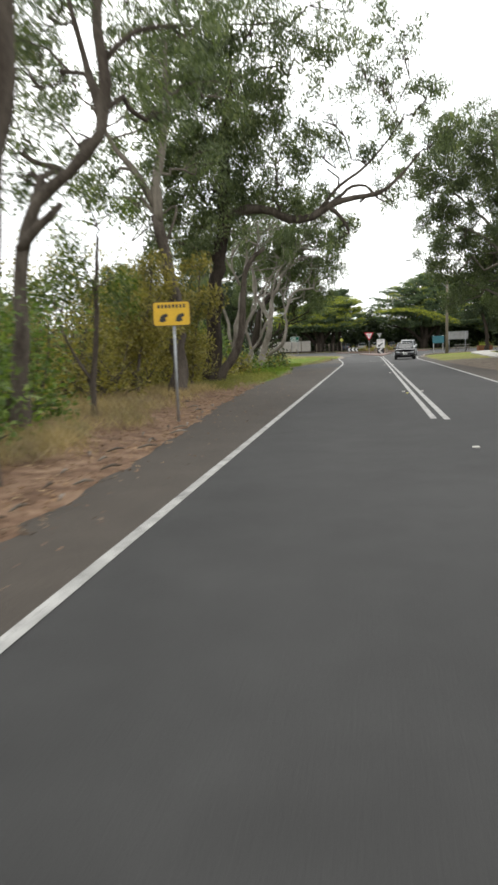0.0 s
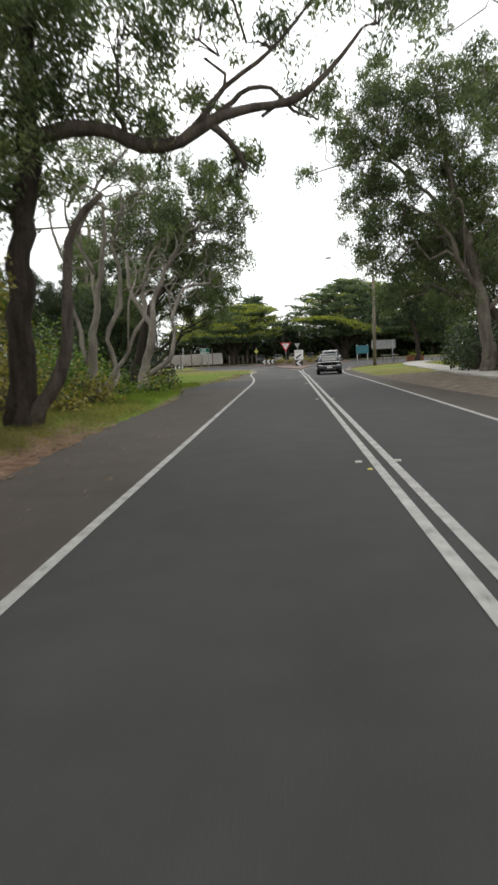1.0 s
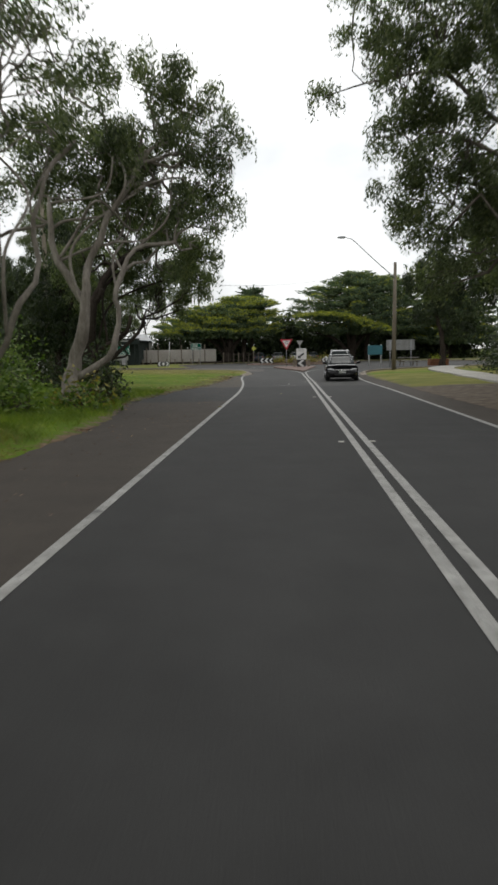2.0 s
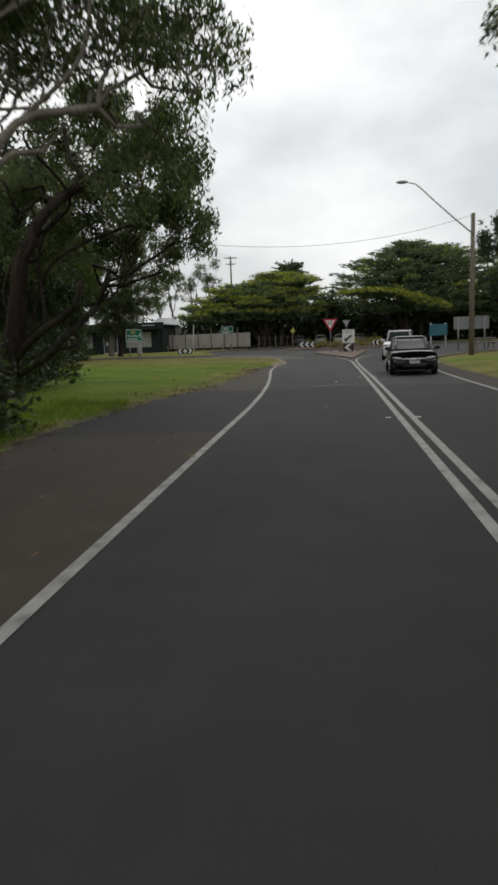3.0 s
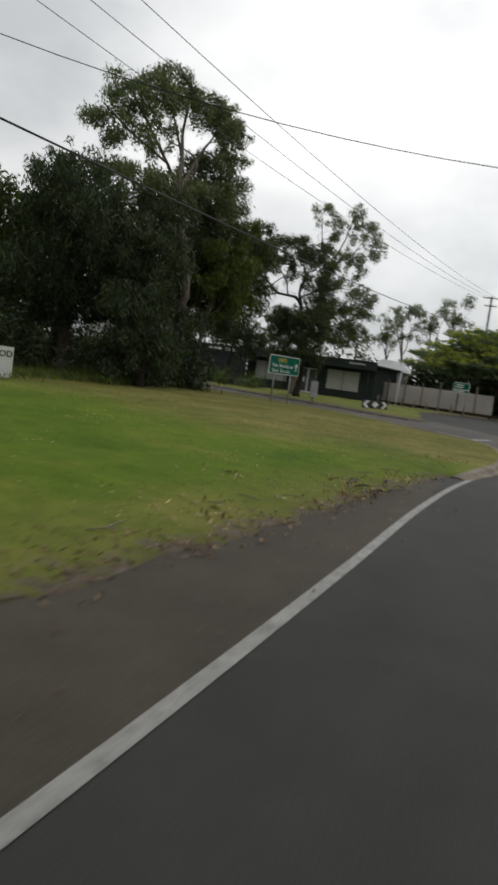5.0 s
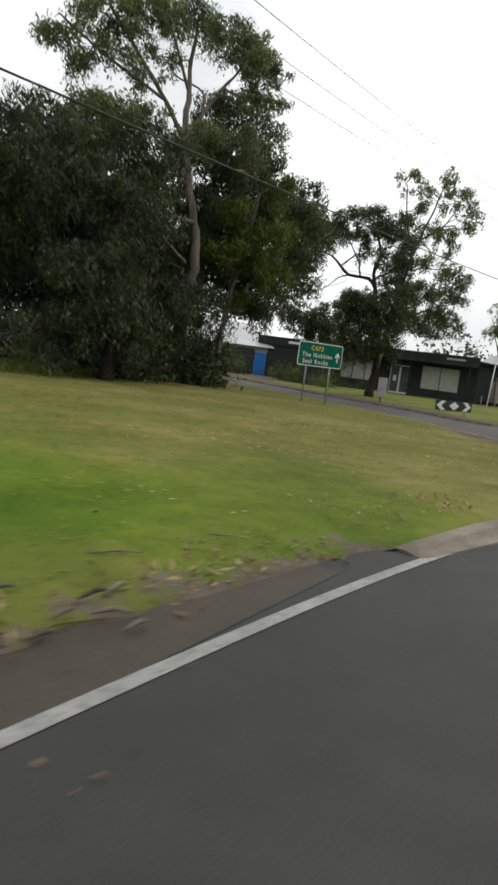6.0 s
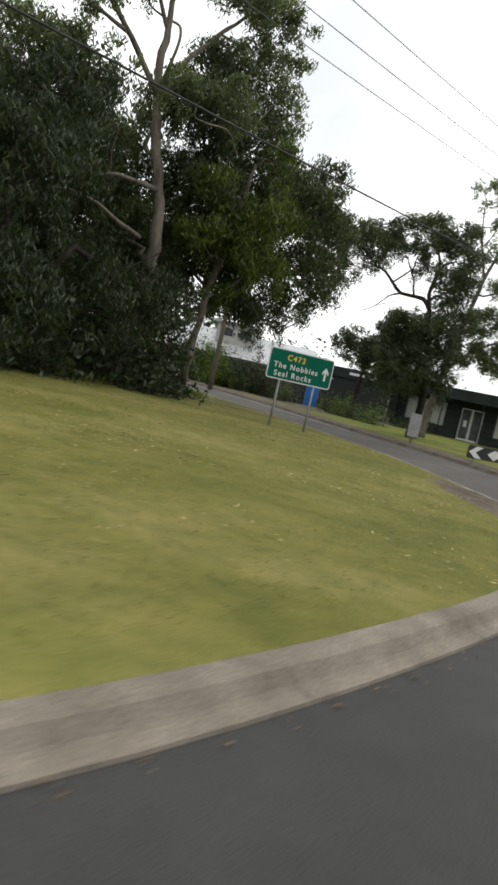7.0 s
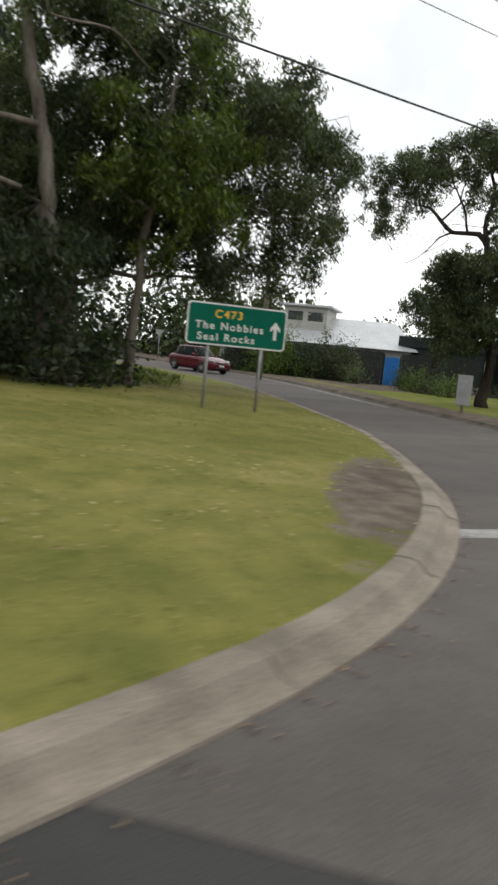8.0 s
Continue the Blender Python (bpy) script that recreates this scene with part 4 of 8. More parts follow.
gum_tree("big gum tree with a long limb over the road", [[(-5.55, 38.4, 0, 0.36), (-5.5, 38.4, 2.0, 0.30), (-5.25, 38.3, 4.0, 0.27), (-4.95, 38.3, 5.8, 0.25), (-4.7, 38.2, 8.5, 0.19), (-4.4, 38.2, 11.5, 0.10), (-4.2, 38.2, 14, 0.05)],
                                                          [(-4.75, 38.2, 6.8, 0.21), (-3.74, 38.2, 6.98, 0.19), (-2.83, 38.2, 6.83, 0.175), (-2.2, 38.2, 6.52, 0.165), (-1.29, 38.2, 6.52, 0.15), (-0.62, 38.2, 6.94, 0.12), (0.42, 38.2, 7.18, 0.10), (1.58, 38.2, 7.41, 0.08), (2.37, 38.2, 8.14, 0.055), (2.89, 38.2, 8.7, 0.035)],
                                                          [(-0.62, 38.2, 6.9, 0.10), (-0.13, 38.3, 6.48, 0.075), (0.17, 38.4, 5.88, 0.055)],
                                                          [(-0.62, 38.2, 6.94, 0.08), (-0.08, 38.3, 7.34, 0.07), (0.32, 38.3, 7.61, 0.06), (0.83, 38.3, 7.62, 0.05), (1.31, 38.4, 7.12, 0.042), (1.63, 38.4, 6.98, 0.025)],
                                                          [(-1.0, 38.1, 6.75, 0.08), (-0.2, 38.0, 7.6, 0.06), (0.9, 38.0, 8.3, 0.045), (2.0, 38.1, 9.6, 0.03)],
                                                          [(0.6, 38.3, 7.0, 0.05), (1.2, 38.8, 7.4, 0.04), (1.9, 39.2, 7.1, 0.025)],
                                                          [(-5.4, 38.4, 0.3, 0.2), (-4.43, 38.3, 1.57, 0.17), (-4.14, 38.2, 3.54, 0.13), (-3.9, 38.2, 4.82, 0.11), (-3.19, 38.2, 5.41, 0.07)]],
         [(-5.2, 38.4, 8.6, 2.0, 2.0, 1.9, 1.35), (-4.4, 38.2, 11.6, 2.1, 2.0, 2.0, 1.3), (-3.4, 38.2, 14.2, 2.2, 2.0, 1.6, 1.0), (-2.6, 38.2, 9.3, 1.3, 1.5, 1.4, 1.1), (-2.5, 38.2, 7.4, 0.9, 1.1, 0.8, 1.0), (-6.9, 38.6, 10.4, 1.4, 1.5, 1.7, 0.9), (-4.9, 38.2, 6.3, 1.3, 1.4, 0.8, 1.1), (-6.6, 38.6, 7.0, 1.1, 1.2, 0.9, 0.8),
          (-0.6, 38.4, 10.6, 1.4, 1.4, 1.1, 0.5), (0.6, 38.6, 8.9, 0.9, 1.0, 0.6, 0.5), (2.2, 38.4, 10.2, 1.2, 1.2, 0.8, 0.5), (3.3, 38.5, 9.2, 0.9, 1.0, 0.7, 0.45), (0.4, 38.6, 12.6, 1.5, 1.4, 0.9, 0.45), (-0.6, 38.4, 7.6, 0.6, 0.8, 0.4, 0.45), (0.1, 39.4, 6.4, 0.4, 0.5, 0.35, 0.5), (-0.5, 38.8, 5.7, 0.5, 0.5, 0.35, 0.5), (1.9, 39.0, 7.9, 0.7, 0.8, 0.4, 0.35), (-7.2, 38.8, 8.4, 1.5, 1.5, 1.5, 1.0), (-6.4, 38.6, 12.8, 1.6, 1.6, 1.4, 0.9), (1.4, 38.6, 11.6, 1.2, 1.3, 0.8, 0.65), (3.2, 39.0, 11.2, 1.1, 1.2, 0.8, 0.65), (-1.4, 38.5, 12.6, 1.3, 1.3, 1.0, 0.8), (2.2, 38.8, 13.4, 1.3, 1.3, 0.8, 0.6), (-0.9, 38.5, 9.2, 0.9, 1.0, 0.7, 0.6), (4.2, 39.2, 10.0, 0.8, 0.9, 0.6, 0.5), (0.4, 38.2, 14.4, 1.3, 1.3, 0.9, 0.6), (-6.2, 38.8, 9.6, 1.3, 1.4, 1.3, 1.2), (-7.8, 39.4, 12.0, 1.3, 1.4, 1.1, 1.0), (-6.1, 38.9, 5.7, 1.0, 1.1, 0.7, 1.0), (-5.6, 38.6, 13.8, 1.3, 1.4, 1.0, 1.0), (-7.6, 39.2, 6.0, 1.0, 1.2, 0.8, 1.0), (-3.0, 38.6, 11.0, 1.1, 1.2, 0.9, 1.0)], 15, M_GUM, M_BARK_DARK, (0.17, 0.042), bark_up=M_BARK)
gum_tree("many-stemmed gum tree with pale twisted stems", [[(-6.3, 48.6, 0, 0.24), (-6.35, 48.6, 1.5, 0.17), (-6.1, 48.5, 3.2, 0.12), (-5.7, 48.4, 5.0, 0.09), (-5.4, 48.4, 7.4, 0.06)],
                                                            [(-6.2, 48.8, 0.2, 0.12), (-5.4, 48.9, 1.2, 0.09), (-5.9, 49, 2.4, 0.08), (-5.3, 49, 3.8, 0.07), (-5.2, 49, 6.0, 0.055), (-5.0, 49.2, 8.2, 0.035)],
                                                            [(-6.1, 48.7, 0.6, 0.09), (-5.0, 48.6, 2.0, 0.07), (-4.4, 48.6, 3.2, 0.065), (-4.2, 48.7, 5.2, 0.05), (-3.4, 48.9, 6.1, 0.05)],
                                                            [(-6.5, 48.6, 1.5, 0.09), (-6.9, 48.6, 3.5, 0.075), (-7.3, 48.7, 5.8, 0.055), (-7.6, 48.7, 7.6, 0.045)],
                                                             [(-5.8, 47.6, 4.8, 0.060), (-6.3, 47.6, 6.1, 0.048), (-5.6, 47.6, 7.4, 0.036), (-4.5, 47.6, 8.1, 0.024), (-3.5, 47.6, 9.1, 0.012)],
                                                             [(-5.9, 48.0, 4.8, 0.060), (-6.7, 48.0, 7.3, 0.048), (-6.2, 48.0, 8.3, 0.036), (-5.4, 48.0, 9.0, 0.024), (-4.7, 48.0, 10.1, 0.012)],
                                                             [(-6.2, 47.2, 6.1, 0.060), (-5.5, 47.2, 7.0, 0.048), (-4.6, 47.2, 6.7, 0.036), (-3.9, 47.2, 7.3, 0.024), (-3.7, 47.2, 8.0, 0.012)],
                                                             [(-5.8, 48.2, 7.6, 0.060), (-5.1, 48.2, 8.6, 0.048), (-4.3, 48.2, 9.2, 0.036), (-3.4, 48.2, 10.2, 0.024)],
                                                             [(-6.4, 47.0, 7.0, 0.060), (-5.7, 47.0, 7.5, 0.048), (-5.0, 47.0, 7.3, 0.036), (-4.4, 47.0, 7.6, 0.024)]],
         [(-5.7, 49.2, 9.2, 1.8, 1.8, 1.0, 0.65), (-3.8, 49.3, 8.2, 1.2, 1.4, 0.9, 0.6), (-7.2, 49.2, 8.4, 1.5, 1.6, 1.0, 0.5), (-4.0, 49.4, 6.5, 0.9, 1.2, 0.6, 0.55), (-6.4, 49.8, 6.9, 0.9, 1.2, 0.6, 0.4)], 16, M_GUM, M_BARK_PALE, (0.15, 0.038), 1.2, twist=14, crook=0.28)
gum_tree("stout gum tree with curved pale limbs over the verge", [[(-6.0, 57.0, 0, 0.30), (-5.9, 57, 1.3, 0.22), (-5.5, 57, 2.6, 0.15), (-5.3, 57, 4.4, 0.11), (-4.6, 57.2, 6.0, 0.09), (-3.8, 57.6, 7.6, 0.09)],
                                                                   [(-5.9, 57, 0.9, 0.13), (-4.9, 57, 1.5, 0.11), (-4.4, 57, 2.6, 0.09), (-4.5, 57, 3.8, 0.08), (-3.7, 57.2, 4.9, 0.07), (-2.6, 57.4, 5.1, 0.06)],
                                                                   [(-5.4, 57, 3.2, 0.13), (-6.2, 57.1, 4.6, 0.11), (-6.6, 57.2, 6.4, 0.08)]],
         [(-3.6, 58.8, 8.3, 2.0, 2.0, 1.3, 1.1), (-5.6, 58.6, 8.9, 1.9, 2.0, 1.3, 1.0), (-2.6, 59.2, 9.8, 1.3, 1.5, 0.9, 0.8), (-2.5, 58.2, 6.6, 0.9, 1.1, 0.8, 0.9), (-7.4, 58, 8.0, 1.5, 1.6, 1.2, 0.8), (-4.8, 58.2, 6.6, 1.2, 1.3, 0.8, 0.8), (-1.9, 59.4, 8.6, 0.8, 1.0, 0.8, 0.8), (-1.7, 59.6, 7.5, 0.5, 0.6, 0.6, 0.7), (-3.2, 59.8, 6.0, 0.7, 0.8, 0.6, 0.8), (-1.3, 59.4, 6.6, 0.7, 0.8, 0.7, 0.9), (-1.9, 59.4, 5.2, 0.7, 0.8, 0.7, 0.9), (-3.0, 59.0, 4.6, 0.8, 0.8, 0.6, 0.8), (-1.5, 59.2, 10.0, 0.7, 0.8, 0.6, 0.7), (-1.1, 58.8, 8.4, 0.8, 0.9, 0.8, 1.0), (-3.4, 58.4, 10.8, 1.3, 1.4, 0.9, 1.0), (-4.2, 58.8, 7.4, 1.2, 1.2, 0.9, 1.0), (-6.2, 58.4, 7.2, 1.2, 1.3, 0.9, 1.0), (-6.2, 57.8, 10.6, 1.1, 1.2, 0.7, 0.6)], 17, M_GUM, M_BARK_PALE, (0.15, 0.038), 1.2, twist=14, crook=0.28)
gum_tree("low twisted gum with sawn pale limbs and dense crown", [[(-8.3, 66.4, 0, 0.34), (-8.2, 66.2, 1.0, 0.28), (-7.8, 66.1, 2.2, 0.2), (-7.4, 66.1, 4.2, 0.15), (-6.4, 67, 5.8, 0.14), (-5.2, 68, 6.6, 0.09)],
                                                                   [(-8.0, 66.2, 1.5, 0.14), (-7.5, 66, 2.6, 0.12), (-7.55, 66, 3.6, 0.10), (-7.0, 66, 4.5, 0.10)],
                                                                   [(-8.0, 66.2, 1.2, 0.13), (-6.9, 66, 2.1, 0.11), (-6.1, 66, 2.6, 0.10), (-5.85, 66, 3.3, 0.08)],
                                                                   [(-8.1, 66.3, 0.8, 0.15), (-7.0, 66, 1.3, 0.12), (-6.2, 66.2, 2.0, 0.09), (-5.6, 66.6, 2.7, 0.07)]],
         [(-5.0, 68.2, 7.3, 1.0, 1.2, 0.8, 1.1), (-5.9, 68.4, 6.2, 1.0, 1.2, 0.8, 1.0), (-3.4, 68.2, 6.3, 0.8, 1.0, 0.8, 1.1), (-4.4, 68.3, 5.2, 0.9, 1.0, 0.7, 1.1), (-3.0, 68.3, 5.0, 0.5, 0.7, 0.7, 1.0), (-7.2, 68.3, 7.9, 1.1, 1.3, 0.8, 0.9), (-6.8, 68.6, 5.2, 1.0, 1.1, 0.7, 0.8), (-8.6, 68.2, 6.2, 1.2, 1.3, 0.9, 0.8), (-5.6, 68, 8.5, 0.9, 1.0, 0.5, 0.9), (-4.0, 68.2, 7.9, 0.7, 0.8, 0.5, 0.9), (-8.2, 68.6, 4.4, 1.1, 1.2, 0.7, 0.9), (-3.9, 68.6, 4.1, 0.6, 0.7, 0.5, 0.9), (-5.4, 68.8, 4.6, 0.9, 0.9, 0.6, 0.8)], 18, M_GUM, M_BARK_DARK, (0.14, 0.040), 1.9, twist=5, core=3.5)
gum_tree("dense dark gum behind the lawn's corner", [[(-10.6, 71, 0, 0.3), (-10.4, 71, 2.5, 0.24), (-9.6, 71, 5, 0.14), (-9.0, 71, 7, 0.07)]],
         [(-9.2, 71, 3.4, 1.7, 1.7, 1.3, 1.2), (-10.6, 71, 5.4, 2.0, 2, 1.6, 1.2), (-11.8, 71.5, 3.2, 2.0, 2, 1.6, 1.2), (-9.6, 71, 7.6, 1.5, 1.5, 1.2, 1.0)], 19, M_GUM_DARK, M_BARK_DARK, (0.22, 0.055), 1.1)

# trees on the other side of the road
gum_tree("tall spreading gum tree with dark green crown", [[(11.4, 60.5, 0, 0.4), (11.2, 60.5, 2.5, 0.33), (10.8, 60.5, 5, 0.27), (10.0, 60.5, 8, 0.2), (9.2, 60.5, 12, 0.11), (8.8, 60.5, 15, 0.05)],
                                                            [(11.0, 60.5, 4.2, 0.17), (9.9, 60, 5.6, 0.14), (9.2, 60, 7.4, 0.11), (7.6, 60.5, 8.6, 0.07)],
                                                            [(10.2, 60.5, 7.4, 0.13), (8.2, 60.8, 9.6, 0.10), (6.4, 61, 11.2, 0.07), (4.2, 61.6, 11.2, 0.04), (2.4, 62, 10.9, 0.02)],
                                                            [(11.2, 60.5, 3.2, 0.13), (12.6, 60, 4.8, 0.11), (13.8, 60, 7, 0.07)]],
         [(6.6, 61.2, 13.6, 2.0, 2.2, 1.7, 1.1), (8.8, 60.8, 14.6, 1.9, 2.0, 1.4, 1.1), (5.3, 61.5, 11.2, 1.4, 1.6, 1.3, 0.9), (7.6, 61, 10.9, 2.0, 2.0, 1.5, 1.2), (10.4, 60.5, 12.2, 2.2, 2.2, 1.8, 1.2), (6.4, 61.6, 8.6, 1.7, 1.9, 1.2, 1.1), (9.0, 61, 8.2, 1.9, 2.0, 1.3, 1.2), (12.2, 60.8, 9.3, 2.2, 2.2, 1.7, 1.2), (5.6, 62.0, 14.9, 1.1, 1.2, 0.9, 0.7), (2.6, 62, 11.0, 0.8, 0.9, 0.6, 0.5), (11.8, 61.2, 6.2, 1.9, 2.0, 1.3, 1.2), (4.6, 61.8, 9.6, 0.8, 0.9, 0.7, 0.8), (5.9, 62.2, 6.4, 1.1, 1.4, 0.9, 1.0), (7.8, 62, 5.6, 1.4, 1.6, 1.0, 1.1), (10.0, 62, 4.4, 1.6, 1.8, 1.1, 1.1), (4.0, 61.6, 13.2, 1.0, 1.2, 0.9, 0.9), (3.4, 61.7, 14.6, 0.8, 1.0, 0.7, 0.7), (4.8, 61.6, 12.6, 1.0, 1.2, 0.8, 0.9), (6.2, 61.4, 15.6, 1.2, 1.3, 0.8, 0.8), (10.4, 61, 10.2, 1.6, 1.8, 1.2, 1.2), (8.0, 61.4, 12.6, 1.3, 1.4, 1.0, 1.1), (6.0, 61.8, 10.2, 1.1, 1.2, 0.9, 1.1), (5.2, 62.0, 7.4, 1.0, 1.2, 0.9, 1.0), (11.4, 61, 14.6, 1.6, 1.6, 1.1, 1.0), (8.2, 62.2, 6.9, 1.3, 1.4, 0.9, 1.1), (6.6, 62.4, 4.4, 1.1, 1.3, 0.8, 1.0), (10.4, 61.8, 7.0, 1.4, 1.4, 1.0, 1.1)], 21, M_GUM, M_BARK_MID, (0.18, 0.047), 1.0, twist=6)
gum_tree("broad gum tree over the footpath", [[(15.4, 72, 0, 0.38), (15.2, 72, 2, 0.32), (14.2, 72, 4.5, 0.24), (13.0, 72, 7, 0.14), (12.0, 72, 9, 0.07)], [(15.0, 72, 2.6, 0.15), (13.6, 71.6, 4.0, 0.12), (12.2, 71.5, 4.9, 0.07)], [(14.8, 72, 3.4, 0.16), (16.6, 72, 5.6, 0.12), (17.8, 72, 8, 0.06)]],
         [(11.2, 71.6, 7.2, 1.6, 2.2, 1.5, 1.2), (13.0, 72, 8.8, 2.2, 2.2, 1.6, 1.2), (12.0, 72, 5.0, 1.9, 2.2, 1.3, 1.2), (15.0, 72.4, 6.4, 2.3, 2.3, 1.7, 1.2), (17.2, 72.2, 8.6, 2.3, 2.3, 1.8, 1.1), (11.0, 71.8, 9.4, 1.2, 1.4, 1.0, 0.9), (18, 73, 5.0, 2.2, 2.2, 1.8, 1.1)], 22, M_GUM_DARK, M_BARK, (0.22, 0.062), 0.95)
gum_tree("tall gum tree beside the footpath", [[(13.2, 49, 0, 0.36), (13.1, 49, 3, 0.3), (12.6, 49, 6.5, 0.22), (11.8, 49, 10, 0.12), (11.4, 49, 13, 0.05)], [(12.8, 49, 5, 0.14), (11.2, 49, 7.2, 0.1), (9.8, 49.2, 9.0, 0.05)]],
         [(10.0, 49.3, 10.4, 1.8, 2.0, 1.6, 1.1), (12.0, 49, 13.0, 2.2, 2.2, 1.7, 1.1), (13.6, 49, 10, 2.2, 2.2, 1.8, 1.1), (8.2, 49.6, 11.8, 1.1, 1.2, 0.9, 0.6), (12.2, 49.4, 7.2, 1.8, 1.8, 1.2, 1.0), (6.6, 49.2, 13.2, 1.0, 1.0, 0.7, 0.4)], 23, M_GUM, M_BARK_PALE, (0.19, 0.05))
gum_tree("gum tree behind the street lamp", [[(14.6, 101, 0.1, 0.26), (14.4, 101, 3, 0.2), (13.6, 101, 6, 0.13), (13.2, 101, 8.5, 0.06)]],
         [(12.6, 101, 7.8, 1.6, 1.6, 1.6, 1.1), (14.4, 101, 9.2, 1.7, 1.7, 1.5, 1.1), (14.6, 101.4, 6.2, 1.8, 1.8, 1.3, 1.1), (13.0, 101.3, 5.0, 1.3, 1.4, 0.9, 1.0), (16.4, 101, 7.6, 1.8, 1.8, 1.8, 1.1), (16.0, 101.4, 4.2, 2.0, 1.8, 1.5, 1.0)], 24, M_GUM_DARK, M_BARK_DARK, (0.24, 0.065), 1.0)

# the group behind the lawn
gum_tree("tall pale-stemmed gum rising above its neighbours", [[(-20.4, 103.9, 0.3, 0.30), (-20.0, 103.9, 3, 0.24), (-19.5, 103.6, 5.6, 0.20), (-19.9, 103.2, 8, 0.17), (-20.2, 103.0, 10.0, 0.14), (-20.5, 103.2, 12.4, 0.09), (-20.6, 103.4, 14.6, 0.05)],
                                                                [(-19.6, 103.4, 6.6, 0.09), (-19.2, 102.2, 6.5, 0.07), (-18.7, 101.0, 6.3, 0.05), (-18.4, 100.3, 6.0, 0.025)],
                                                                [(-19.4, 102.9, 5.0, 0.080), (-18.6, 101.5, 5.1, 0.065), (-18.0, 100.0, 5.3, 0.055), (-17.9, 99.3, 5.3, 0.040), (-17.9, 98.8, 5.2, 0.020)],
                                                                [(-20.0, 103.0, 9.4, 0.10), (-20.4, 101.0, 11.4, 0.08), (-20.6, 98.8, 13.0, 0.05)],
                                                                [(-20.2, 103.0, 9.8, 0.10), (-20.5, 104.6, 11.6, 0.08), (-20.6, 106.4, 13.6, 0.05)],
                                                                [(-20.4, 103.2, 11.4, 0.07), (-20.5, 102.2, 13.0, 0.05), (-20.5, 101.2, 14.4, 0.03)],
                                                                [(-19.2, 106.0, 8.6, 0.040), (-18.2, 104.4, 8.8, 0.032), (-17.8, 103.1, 8.5, 0.030), (-17.7, 102.7, 8.5, 0.024), (-17.7, 102.7, 8.8, 0.012)],
                                                                [(-20.3, 101.6, 10.8, 0.07), (-20.3, 98.6, 11.2, 0.05), (-20.2, 96.4, 11.6, 0.03)]],
         [(-20.4, 103.4, 14.2, 0.9, 1.3, 0.7, 0.9), (-20.6, 100.8, 13.7, 1.0, 1.4, 0.8, 1.05), (-20.4, 106.8, 14.2, 1.1, 1.4, 0.9, 1.1), (-20.6, 98.8, 12.8, 1.0, 1.3, 0.9, 1.1), (-20.2, 97.2, 11.4, 0.9, 1.2, 0.8, 1.05), (-20.2, 107.8, 12.8, 0.9, 1.2, 0.9, 1.05), (-20.6, 105.2, 14.9, 1.0, 1.2, 0.6, 1.0), (-20.2, 108.4, 11.2, 0.9, 1.1, 0.9, 1.0), (-20.8, 102.2, 14.9, 0.9, 1.1, 0.6, 0.95), (-20.0, 99.9, 11.4, 0.7, 0.9, 0.5, 0.8), (-20.2, 105.8, 12.2, 0.6, 0.8, 0.5, 0.8), (-20.4, 108.6, 14.4, 0.7, 0.9, 0.6, 0.9), (-20.6, 107.4, 15.1, 0.8, 1.0, 0.5, 0.9), (-20.8, 101.6, 12.6, 0.6, 0.8, 0.5, 0.7), (-21.4, 101.8, 3.6, 1.3, 1.6, 1.3, 1.2), (-21.6, 103.6, 5.8, 1.2, 1.5, 1.2, 1.2), (-21.8, 103.2, 8.4, 1.1, 1.3, 1.0, 1.0), (-19.2, 100.0, 9.4, 1.0, 1.2, 0.8, 0.75), (-19.2, 97.6, 8.8, 1.1, 1.3, 1.0, 0.8), (-18.9, 105.2, 10.0, 0.8, 1.0, 0.8, 1.0), (-19.3, 103.2, 9.8, 0.6, 0.8, 0.6, 0.9)], 31, M_GUM, M_BARK_MID, (0.17, 0.045), 1.6, twist=1, bark_up=M_BARK_MID)
